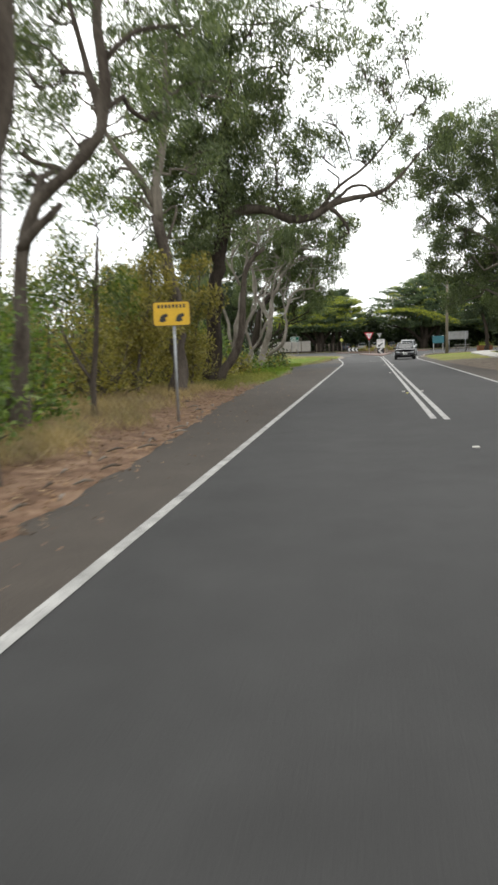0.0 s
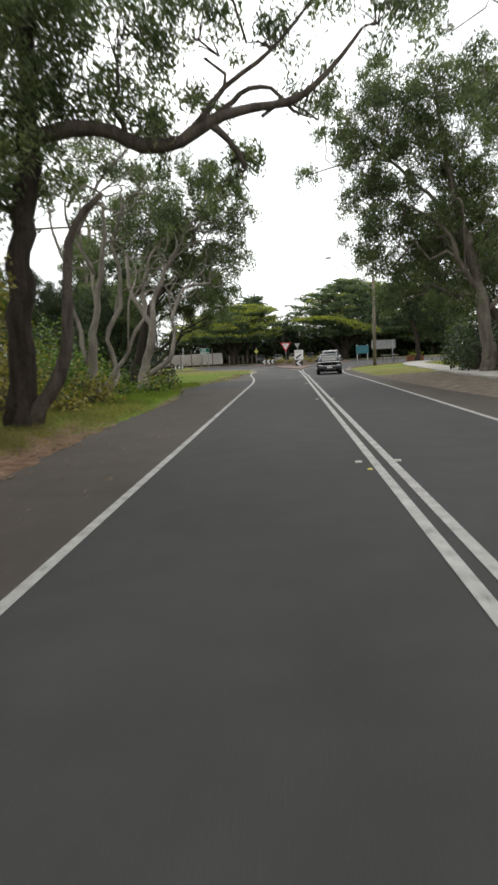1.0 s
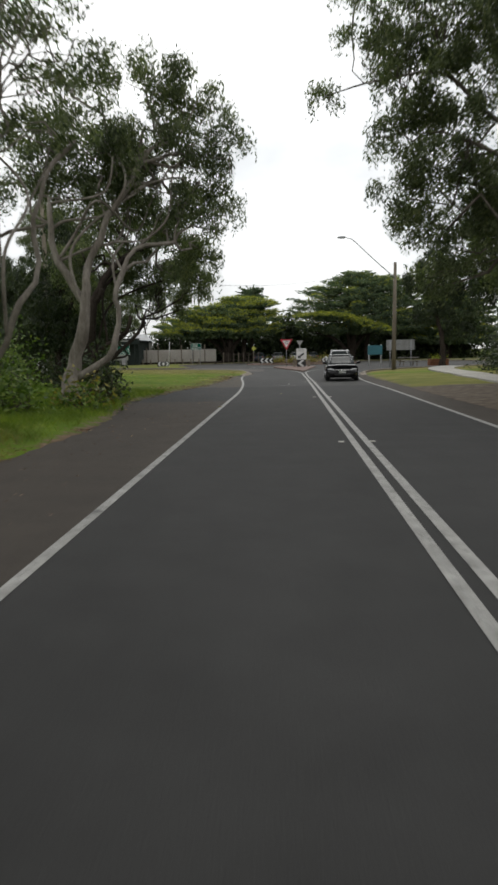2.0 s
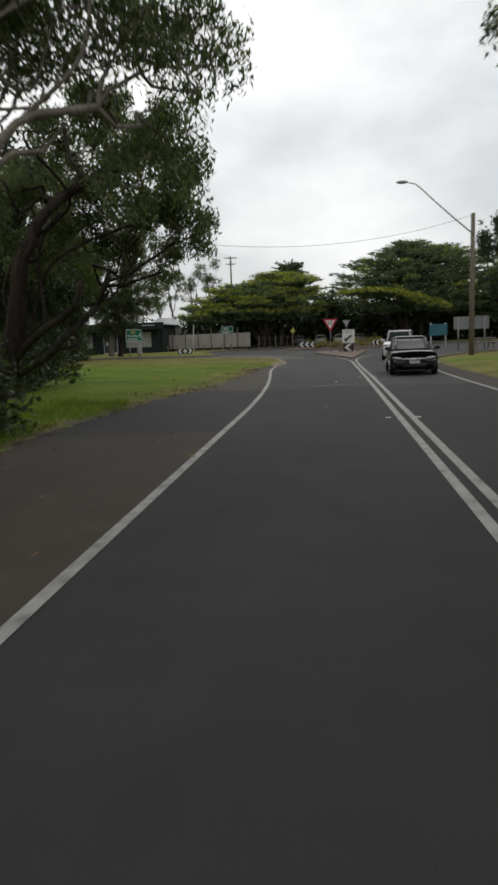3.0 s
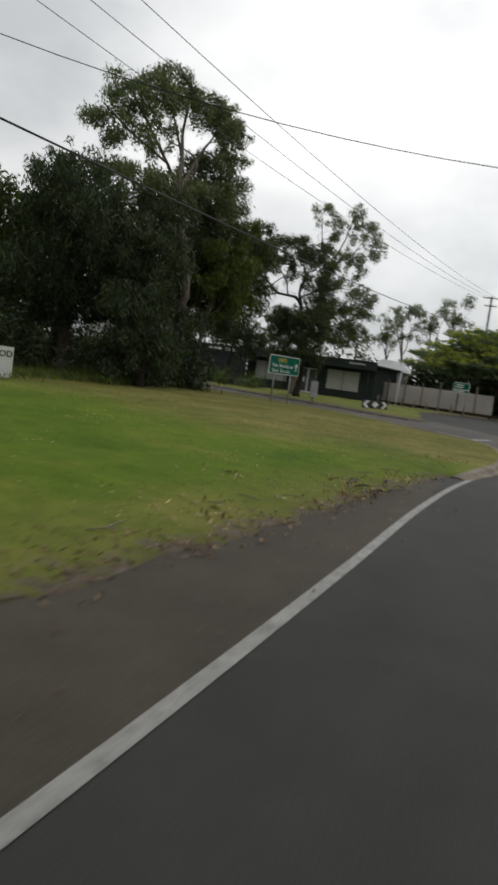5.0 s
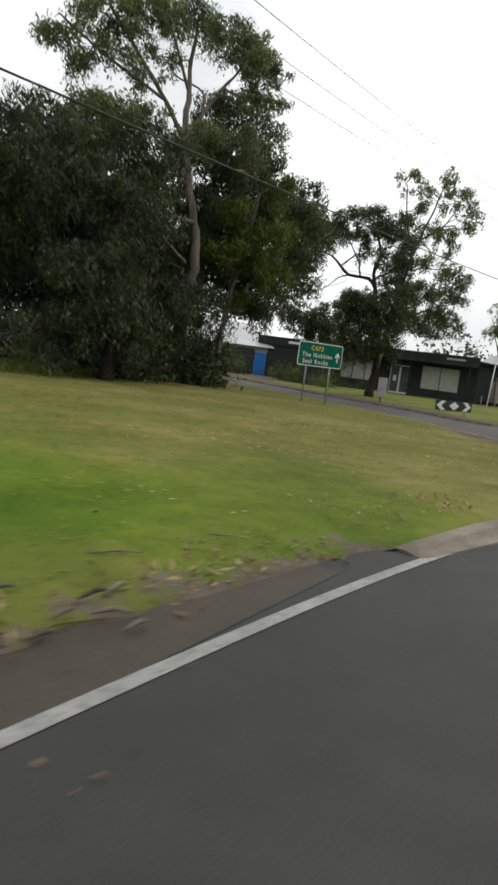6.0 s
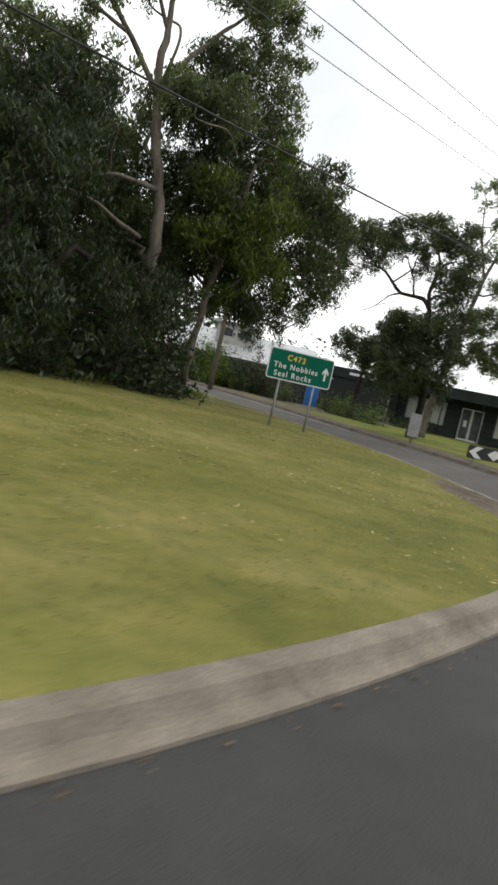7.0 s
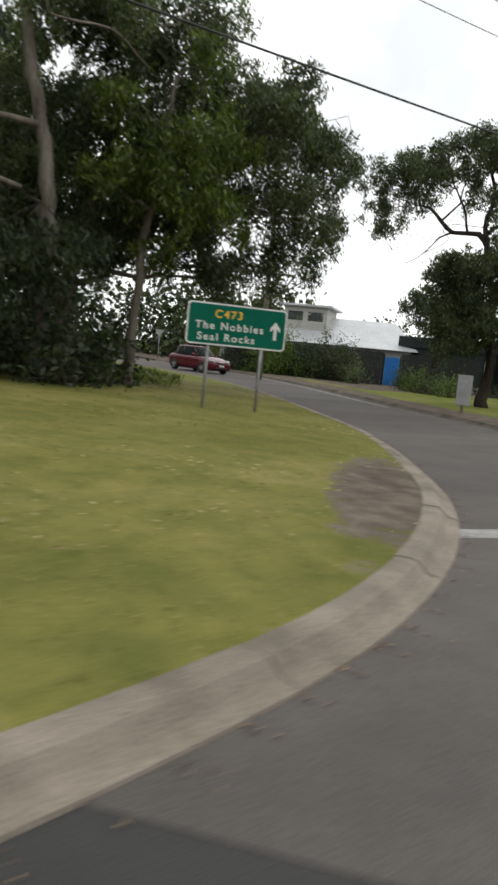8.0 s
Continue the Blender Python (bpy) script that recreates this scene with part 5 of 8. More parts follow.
gum_tree("dense bushy gum tree with hanging dark leaves", [[(-22.5, 105.4, 0.3, 0.3), (-22.4, 105.5, 3, 0.25), (-21.8, 106, 6, 0.18), (-21.4, 106.6, 9, 0.1)], [(-22.4, 105.5, 3.2, 0.15), (-22.2, 107.4, 5.4, 0.11), (-22, 109.4, 7.2, 0.06)], [(-22.4, 105.5, 2.4, 0.15), (-22.0, 103.4, 4.6, 0.11), (-21.6, 101.8, 6.6, 0.06)]],
         [(-20.8, 106.0, 7.4, 1.6, 2.0, 1.5, 1.3), (-20.6, 108.2, 9.2, 1.6, 1.9, 1.4, 1.3), (-21.2, 110.8, 8.4, 1.6, 1.8, 1.4, 1.2), (-20.9, 105.2, 9.8, 1.5, 1.9, 1.4, 1.3), (-21.6, 108.4, 5.6, 1.8, 2.2, 1.4, 1.3), (-22.0, 112.6, 6.4, 1.4, 1.6, 1.2, 1.0), (-22.2, 113.6, 9.2, 1.2, 1.4, 1.0, 0.95), (-21.0, 106.6, 11.4, 1.5, 1.9, 1.2, 1.2), (-22.2, 112.9, 4.7, 0.9, 0.9, 0.9, 0.8), (-21.6, 104.6, 4.2, 1.5, 1.8, 1.1, 1.2), (-21.8, 115.0, 8.4, 1.1, 1.2, 1.2, 0.95), (-22.0, 115.2, 6.2, 0.8, 0.8, 1.0, 0.85), (-23.2, 109.6, 7.0, 1.6, 1.8, 1.6, 1.2), (-23.4, 106.6, 5.0, 1.6, 1.8, 1.5, 1.2), (-22.4, 115.0, 4.9, 0.6, 0.6, 0.8, 0.7), (-22.4, 111.2, 4.4, 0.9, 1.0, 0.8, 1.0), (-22.0, 111.6, 10.0, 1.1, 1.3, 0.9, 1.0), (-20.4, 109.0, 3.9, 0.9, 1.1, 0.7, 1.0), (-22.8, 103.8, 6.6, 1.4, 1.6, 1.4, 1.2), (-18.6, 110.4, 8.4, 0.9, 1.1, 1.1, 1.0), (-19.0, 111.0, 6.4, 0.8, 1.0, 0.9, 1.0), (-20.0, 113.0, 8.0, 0.9, 1.1, 1.0, 0.95), (-19.2, 111.0, 9.8, 0.7, 0.9, 0.6, 0.9), (-19.8, 112.4, 5.6, 0.7, 0.8, 0.8, 0.85)], 32, M_GUM_MID, M_BARK_MID, (0.20, 0.044), 1.3, droop=0.95, core=4.0)
gum_tree("young gum tree with fresh yellow-green hanging leaves", [[(-20.2, 106.6, 0.3, 0.16), (-20.0, 106.6, 3, 0.13), (-19.4, 106.6, 6, 0.09), (-19.0, 106.8, 8.6, 0.05)], [(-20.0, 106.6, 3.2, 0.08), (-19.6, 108.0, 5.2, 0.06), (-19.4, 109.2, 7.2, 0.03)]],
         [(-18.6, 106.2, 6.4, 0.9, 1.2, 0.9, 1.2), (-18.2, 107.2, 7.2, 0.8, 1.0, 0.7, 1.1), (-18.9, 105.2, 7.6, 0.7, 1.0, 0.6, 1.0), (-18.4, 107.6, 5.4, 0.8, 0.9, 0.8, 1.1), (-19.0, 105.0, 5.6, 0.7, 0.9, 0.6, 1.0), (-19.2, 108.8, 7.4, 0.8, 1.0, 0.9, 1.0), (-18.2, 107.4, 9.0, 0.7, 0.9, 0.6, 0.9), (-19.6, 109.2, 5.6, 0.7, 0.8, 0.8, 0.9), (-19.6, 107.0, 4.2, 0.7, 0.9, 0.6, 0.9)], 37, M_GUM_GREEN, M_BARK_MID, (0.22, 0.044), 1.2, droop=0.95, core=2.5)
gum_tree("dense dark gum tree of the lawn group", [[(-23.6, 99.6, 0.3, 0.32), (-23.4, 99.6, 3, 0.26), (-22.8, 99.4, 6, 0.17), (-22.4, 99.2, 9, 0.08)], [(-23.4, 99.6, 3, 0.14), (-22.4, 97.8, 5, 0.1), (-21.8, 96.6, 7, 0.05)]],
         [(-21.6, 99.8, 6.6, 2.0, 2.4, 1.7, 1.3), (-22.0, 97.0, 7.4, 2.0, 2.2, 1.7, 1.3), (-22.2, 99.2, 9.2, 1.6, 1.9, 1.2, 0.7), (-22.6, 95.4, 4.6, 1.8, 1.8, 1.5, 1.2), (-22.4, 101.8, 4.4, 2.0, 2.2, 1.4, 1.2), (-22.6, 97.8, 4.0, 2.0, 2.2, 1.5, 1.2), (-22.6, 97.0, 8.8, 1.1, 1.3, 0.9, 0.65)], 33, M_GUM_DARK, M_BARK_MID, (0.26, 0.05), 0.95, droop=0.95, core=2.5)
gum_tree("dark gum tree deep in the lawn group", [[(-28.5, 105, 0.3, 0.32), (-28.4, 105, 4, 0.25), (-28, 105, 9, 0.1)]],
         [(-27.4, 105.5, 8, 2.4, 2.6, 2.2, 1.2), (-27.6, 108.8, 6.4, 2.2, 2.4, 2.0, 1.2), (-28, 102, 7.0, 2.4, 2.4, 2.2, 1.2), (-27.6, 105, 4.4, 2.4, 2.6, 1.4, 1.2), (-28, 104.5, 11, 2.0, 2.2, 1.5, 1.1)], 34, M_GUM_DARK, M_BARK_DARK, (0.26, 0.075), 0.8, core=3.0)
gum_tree("wide gum tree at the back of the lawn", [[(-29, 95, 0.3, 0.32), (-28.8, 95, 4, 0.25), (-28.4, 94.8, 9, 0.1)]],
         [(-27.6, 95.6, 7.8, 2.3, 2.5, 2.0, 1.2), (-27.8, 92.6, 8.2, 2.3, 2.4, 2.0, 1.2), (-28.4, 89.6, 6.8, 2.3, 2.4, 2.0, 1.2), (-27.8, 94.2, 4.4, 2.4, 2.8, 1.6, 1.2), (-28.6, 90.4, 3.8, 2.4, 2.6, 1.6, 1.2), (-28.2, 94.6, 10.6, 1.8, 2.0, 1.2, 1.0), (-26.8, 98.2, 8.2, 1.7, 1.9, 1.3, 1.2), (-26.6, 100.4, 7.2, 1.6, 1.8, 1.3, 1.2), (-26.6, 98.4, 5.2, 1.7, 2.0, 1.4, 1.2), (-26.4, 101.4, 4.6, 1.6, 1.8, 1.4, 1.2)], 35, M_GUM_GREEN, M_BARK_DARK, (0.26, 0.075), 0.8)
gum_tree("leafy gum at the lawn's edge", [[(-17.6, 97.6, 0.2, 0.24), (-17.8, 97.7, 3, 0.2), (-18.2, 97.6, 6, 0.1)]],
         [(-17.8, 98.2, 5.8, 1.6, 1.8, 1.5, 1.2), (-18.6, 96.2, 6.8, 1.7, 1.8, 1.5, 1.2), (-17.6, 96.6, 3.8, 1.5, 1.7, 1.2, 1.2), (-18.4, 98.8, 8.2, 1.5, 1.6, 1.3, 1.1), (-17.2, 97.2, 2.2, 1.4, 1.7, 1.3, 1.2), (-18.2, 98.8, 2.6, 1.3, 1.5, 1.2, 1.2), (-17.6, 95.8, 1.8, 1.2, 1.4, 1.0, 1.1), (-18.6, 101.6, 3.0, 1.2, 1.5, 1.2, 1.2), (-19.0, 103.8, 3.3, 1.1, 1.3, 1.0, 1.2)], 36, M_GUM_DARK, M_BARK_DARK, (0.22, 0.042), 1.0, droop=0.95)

# across the side street
gum_tree("slender lacy gum beside the shop", [[(-23.4, 129, 0.1, 0.26), (-23.0, 129, 3, 0.22), (-22.3, 129, 7, 0.17), (-21.5, 129, 10.4, 0.12), (-20.6, 129, 13, 0.07), (-20.0, 129, 15.0, 0.035)], [(-21.7, 129, 9.8, 0.09), (-22.4, 129, 12, 0.07), (-22.8, 129, 14.6, 0.03)], [(-21.4, 129, 10.8, 0.07), (-19.8, 129, 11.8, 0.05), (-18.8, 129, 13.4, 0.03)], [(-22.9, 129, 4, 0.12), (-21.4, 129, 5.6, 0.09), (-19.8, 129, 6.4, 0.05)]],
         [(-23.0, 129, 15.0, 1.0, 1.0, 0.8, 0.6), (-21.4, 129, 14.2, 1.1, 1.1, 0.8, 0.6), (-19.2, 129, 13.6, 1.4, 1.3, 1.0, 0.7), (-18.9, 129, 11.2, 1.2, 1.2, 0.9, 0.7), (-20.0, 129.4, 9.4, 1.3, 1.3, 0.8, 0.7), (-19.2, 129.2, 7.0, 1.6, 1.5, 1.1, 1.0), (-21.2, 129.4, 7.4, 1.5, 1.4, 1.0, 1.0), (-18.4, 129.2, 5.6, 1.0, 1.0, 0.8, 0.9), (-19.6, 129.4, 5.4, 1.3, 1.2, 0.9, 1.0), (-21.6, 129.6, 5.6, 1.4, 1.3, 0.9, 1.0), (-18.4, 129.2, 8.6, 1.1, 1.1, 0.8, 0.9), (-20.8, 129.2, 11.6, 0.9, 0.9, 0.7, 0.8), (-22.0, 129, 13.2, 0.8, 0.8, 0.6, 0.7), (-20.2, 129, 15.2, 0.9, 0.9, 0.6, 0.7), (-17.8, 129.2, 12.4, 0.8, 0.8, 0.7, 0.8)], 41, M_GUM, M_BARK_MID, (0.2, 0.055), 1.15, twist=5)
gum_tree("wide dark gum in front of the shop", [[(-20.9, 123.8, 0.1, 0.26), (-20.7, 123.8, 2.2, 0.21), (-20.9, 123.7, 4.4, 0.18), (-21.3, 123.5, 6.6, 0.15), (-21.6, 123.5, 7.7, 0.13), (-21.5, 123.6, 9.0, 0.09), (-21.9, 123.6, 10.6, 0.05)],
                                              [(-21.3, 123.5, 6.8, 0.12), (-21.9, 123.5, 7.5, 0.11), (-22.6, 123.5, 7.55, 0.10), (-23.4, 123.5, 7.6, 0.085), (-24.2, 123.5, 8.4, 0.06), (-25.4, 123.6, 9.0, 0.04), (-26.8, 123.6, 9.4, 0.02)],
                                              [(-23.3, 123.5, 7.6, 0.05), (-24.0, 123.45, 7.4, 0.04), (-24.6, 123.4, 6.9, 0.03), (-25.1, 123.4, 6.6, 0.022), (-25.8, 123.4, 6.4, 0.014)],
                                              [(-22.5, 123.5, 7.5, 0.06), (-22.9, 123.6, 8.8, 0.05), (-23.8, 123.7, 9.8, 0.03)]],
         [(-28.5, 123.7, 8.9, 0.8, 0.9, 0.8, 0.65), (-28.6, 123.6, 10.1, 0.9, 1.0, 0.7, 0.65), (-27.5, 123.6, 10.8, 1.0, 1.1, 0.7, 0.85), (-26.5, 123.5, 10.2, 1.0, 1.1, 0.7, 0.85), (-25.9, 123.5, 11.2, 1.1, 1.2, 0.7, 0.9), (-25.0, 123.6, 10.2, 1.0, 1.1, 0.7, 0.9), (-24.2, 123.5, 11.2, 1.1, 1.2, 0.7, 0.95), (-23.2, 123.6, 10.2, 1.0, 1.1, 0.7, 0.95), (-22.4, 123.5, 11.4, 1.1, 1.2, 0.7, 0.95), (-21.6, 123.6, 10.3, 1.0, 1.1, 0.7, 0.95), (-20.6, 123.6, 11.0, 1.1, 1.2, 0.8, 0.95), (-19.9, 123.8, 9.8, 1.0, 1.1, 0.8, 0.9), (-27.2, 123.8, 9.2, 0.9, 1.0, 0.6, 0.7), (-25.6, 123.8, 9.3, 0.7, 0.8, 0.4, 0.6), (-22.3, 123.8, 9.2, 0.8, 0.9, 0.5, 0.7), (-27.9, 123.8, 8.1, 0.6, 0.7, 0.5, 0.5), (-20.6, 123.2, 8.6, 0.9, 1.0, 0.7, 0.8),
          (-22.8, 122.8, 5.4, 0.8, 0.9, 0.7, 1.1), (-22.2, 122.6, 5.9, 1.0, 1.1, 0.8, 1.2), (-21.0, 122.5, 6.0, 1.0, 1.0, 0.8, 1.2), (-19.9, 122.6, 5.6, 1.0, 1.0, 0.8, 1.1), (-22.4, 122.6, 4.5, 0.9, 1.0, 0.8, 1.2), (-21.4, 122.4, 4.7, 1.1, 1.0, 0.8, 1.2), (-20.2, 122.4, 4.4, 1.0, 1.0, 0.8, 1.2), (-22.0, 122.5, 3.3, 0.9, 1.0, 0.7, 1.1), (-21.0, 122.3, 3.2, 1.1, 1.0, 0.8, 1.2), (-19.8, 122.4, 3.3, 0.9, 0.9, 0.7, 1.1), (-20.2, 122.8, 7.2, 0.9, 1.0, 0.8, 1.0), (-19.6, 122.8, 8.4, 0.9, 1.0, 0.8, 1.0), (-19.0, 122.6, 6.4, 1.0, 1.0, 0.8, 1.1), (-18.9, 122.6, 4.6, 0.9, 0.9, 0.8, 1.1)], 42, M_GUM_MID, M_BARK_DARK, (0.17, 0.045), 1.45, twist=4, crook=0.2, core=2.5)
gum_tree("small round dark tree by the shop", [[(-31.6, 133, 0.1, 0.22), (-31.5, 133, 2, 0.18), (-31.2, 133, 4, 0.08)]],
         [(-31.2, 133, 5.3, 2.0, 2.0, 1.4, 1.2), (-29.4, 133, 4.3, 1.6, 1.8, 1.3, 1.2), (-32.9, 133, 5.2, 1.4, 1.6, 1.1, 1.1)], 43, M_GUM_DARK, M_BARK_DARK, (0.26, 0.07), 0.9)
for k, (x, y, h) in enumerate([(-17.0, 160, 13.4), (-19.8, 161, 12.4), (-22.8, 160, 11.6), (-25.2, 162, 11.0)]):
    g7 = np.random.default_rng(300 + k)
    tops = [(x + g7.uniform(-1.5, 1.5), y + g7.uniform(-0.8, 0.8), h * g7.uniform(0.62, 0.98), 0.75, 0.75, 0.6, 0.5) for _ in range(11)]
    gum_tree("distant thin gum with sparse grey crown", [[(x, y, 0.1, 0.2), (x + 0.2, y, h * 0.45, 0.14), (x - 0.3, y, h * 0.85, 0.05)], [(x + 0.1, y, h * 0.4, 0.09), (x + 1.0, y, h * 0.8, 0.04)], [(x + 0.1, y, h * 0.5, 0.08), (x - 1.1, y, h * 0.82, 0.04)]],
             tops, 50 + k, M_GUM, M_BARK, (0.24, 0.06), 0.7, crook=0.25)

# cypresses behind the roundabout
cyp_trunk = [[(0, 0, -0.1, 0.85), (0.2, 0, 2, 0.65), (0.4, 0.2, 5, 0.45), (0.3, 0, 8, 0.2)], [(0.2, 0, 1.2, 0.4), (2.2, 0, 4, 0.28), (4.4, 0, 6.2, 0.12)], [(0, 0, 1.0, 0.4), (-2.6, 0.4, 3.6, 0.28), (-5.6, 0.4, 4.6, 0.12)], [(0.1, 0, 1.5, 0.35), (-0.6, -2, 4, 0.25), (-1.0, -3.8, 5.6, 0.12)], [(2.6, 1.0, -0.1, 0.4), (2.7, 1, 3, 0.34), (3.4, 1, 6, 0.2)]]
LOW_CYPRESS = [(4.9, -12.4, 9.0), (5.9, -11.8, 9.4), (6.9, -9.8, 9.3), (7.9, -7.6, 9.0), (8.8, -5.4, 8.4), (9.6, -1.6, 7.6)]
DARK_CYPRESS = [(5.2, -8.0, 12.0), (6.3, -9.2, 13.5), (7.4, -9.8, 14.2), (8.5, -10.0, 14.4), (9.6, -9.4, 14.0), (10.7, -8.2, 13.4), (11.7, -6.6, 12.2), (12.6, -4.2, 9.6), (13.4, -2.2, 3.6)]
END_CYPRESS = [(3.4, -7, 9), (4.8, -8, 9), (6.2, -8, 9), (7.6, -7, 8), (9.0, -6, 7), (10.4, -4, 5), (11.6, -2, 3)]


def low_gold(px, py, z):
    return 1.0 if noise.noise((px * 0.35, py * 0.35, z * 0.9)) > -0.16 else 0.06


def dark_gold(px, py, z):
    return 0.5 if noise.noise((px * 0.3, py * 0.3, z * 0.8)) > 0.28 else 0.06


cypress("spreading golden cypress with flat shelves of foliage", -8.6, 154, LOW_CYPRESS, 6.0, low_gold, cyp_trunk, 61)
cypress("tall broad dark cypress with one golden lower shelf", 11.0, 156, DARK_CYPRESS, 7.0, dark_gold, cyp_trunk, 62,
        fringe=[(-7.4 + 0.95 * k, -7.4 + 0.3 * math.sin(k * 2.0), 6.5 + 0.9 * math.sin(math.pi * (k + 1.5) / 12.0) - 0.11 * k) for k in range(14)])
cypress("dark cypress further along the street", 27.0, 160, END_CYPRESS, 6.0, lambda px, py, z: 0.15, cyp_trunk, 63, 0.30)
spiky_top(-4.8, 158, 10.6, 64, 2.8)
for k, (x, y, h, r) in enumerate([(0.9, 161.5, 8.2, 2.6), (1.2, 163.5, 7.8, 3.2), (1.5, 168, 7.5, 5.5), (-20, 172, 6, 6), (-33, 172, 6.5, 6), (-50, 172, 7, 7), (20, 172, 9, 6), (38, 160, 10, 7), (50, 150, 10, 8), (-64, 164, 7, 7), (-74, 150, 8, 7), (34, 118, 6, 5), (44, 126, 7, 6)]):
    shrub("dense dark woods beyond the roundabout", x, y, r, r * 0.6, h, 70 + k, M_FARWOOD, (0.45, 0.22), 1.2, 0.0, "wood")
# dark-leaved filler: its leaf colour stands for the deep shade under the crowns
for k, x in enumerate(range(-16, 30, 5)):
    shrub("thicket beneath the cypresses, leaves coloured dark for the shade there", x + 1.5, 164.5 + (k % 2), 3.8, 2.0, 6.8, 400 + k, M_FARWOOD, (0.52, 0.30), 2.6, 0.1, "thicket")
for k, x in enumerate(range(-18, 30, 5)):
    shrub("thicket beneath the cypresses, leaves coloured dark for the shade there", x + (k % 2), 160.5 + (k % 3), 3.6, 1.8, 6.4, 90 + k, M_GUM_DARK, (0.50, 0.28), 2.8, 0.1, "thicket")
for k, (x, y, h, r) in enumerate([(-46, 84, 9, 6), (-44, 96, 9, 6), (-46, 106, 8, 5.5), (-62, 104, 9, 6.5), (-78, 108, 10, 7), (-74, 142, 10, 6), (-64, 146, 9, 6), (-92, 118, 10, 7), (-84, 140, 9, 7), (-92, 132, 9, 7), (-66, 140, 6.5, 5), (-78, 150, 9, 7), (-44, 72, 9, 6), (-40, 60, 9, 6), (-30, 62, 7, 5), (-28, 48, 8, 6), (-26, 34, 8, 6), (-24, 20, 8, 6), (-22, 6, 8, 6), (30, 30, 8, 6), (30, 46, 9, 6), (30, 62, 9, 6), (30, 80, 9, 6), (32, 96, 8, 6)]):
    shrub("dense dark woods behind the roadside trees", x, y, r * 0.7, r, h, 110 + k, M_FARWOOD, (0.6, 0.34), 1.3 if x < -60 else 0.7, 0.0, "wood")

# shrubs of the near verge
for k, (x, y, rx, ry, h, mt) in enumerate([
        (-4.95, 16.9, 1.0, 1.5, 2.6, 0), (-5.7, 20.6, 1.2, 1.4, 2.9, 0), (-7.4, 24.5, 1.6, 1.8, 3.8, 1), (-6.6, 27.6, 1.2, 1.5, 3.1, 1), (-8.6, 30.5, 1.8, 2.0, 5.0, 1), (-7.2, 33.2, 1.4, 1.6, 4.4, 1), (-6.9, 36.4, 1.2, 1.6, 4.2, 1),
        (-9.2, 38.5, 2.0, 2.2, 5.2, 1), (-7.4, 41.6, 1.3, 1.6, 2.6, 1), (-9.0, 46.0, 1.8, 2.2, 3.8, 1), (-8.6, 51.5, 1.6, 2.0, 2.8, 0), (-5.9, 43.4, 0.7, 0.8, 0.9, 1), (-6.3, 52.6, 0.9, 1.1, 1.1, 0), (-10.5, 56.0, 2.0, 2.2, 3.2, 0), (-9.8, 61.0, 1.6, 2.0, 2.6, 0), (-4.8, 54.0, 0.8, 0.9, 0.7, 0), (-5.3, 58.6, 0.9, 0.9, 1.3, 2), (-12.5, 44, 2.5, 3, 4.5, 0), (-13, 33, 2.5, 3.5, 4.2, 0), (-12, 24, 2.5, 3, 4.0, 0), (-13.5, 64, 2.4, 2.6, 3.6, 2), (-9.4, 68.6, 1.3, 1.5, 1.6, 2), (-8.0, 15.0, 1.6, 2.2, 3.4, 0), (-5.7, 46.6, 0.9, 1.0, 1.2, 1), (-5.1, 54.9, 0.8, 0.9, 0.9, 1), (-7.0, 53.6, 1.0, 1.0, 1.5, 0), (-5.9, 59.2, 1.0, 1.0, 1.7, 2), (-6.8, 47.4, 0.9, 0.9, 1.6, 0)]):
    mt_ = (M_SHRUB, M_OLIVE, M_GUM_DARK)[mt]
    shrub(("leafy green shrub of the roadside scrub", "olive-yellow wattle shrub of the roadside scrub", "dark dense shrub under the trees")[mt], x, y, rx, ry, h, 100 + k, mt_, (0.11, 0.042) if y < 40 else (0.16, 0.065), 0.62 if mt == 1 else 0.85)
shrub("dense olive-brown bush before the dark fence", -39.6, 132.3, 2.1, 1.0, 3.1, 131, M_GUM_MID, (0.13, 0.06), 1.2)
shrub("low grey-green bush before the dark fence", -37.0, 131.9, 1.0, 0.7, 1.5, 132, M_GUM, (0.11, 0.05), 1.0)
for k, (x, y) in enumerate([(-32.2, 131.3), (-31.0, 130.9), (-29.4, 130.4), (-27.4, 129.6)]):
    shrub("low leafy bush along the dark fence", x, y, 1.1, 0.7, 1.2 + 0.2 * (k % 2), 133 + k, M_SHRUB if k % 2 else M_GUM_MID, (0.11, 0.05), 0.8)
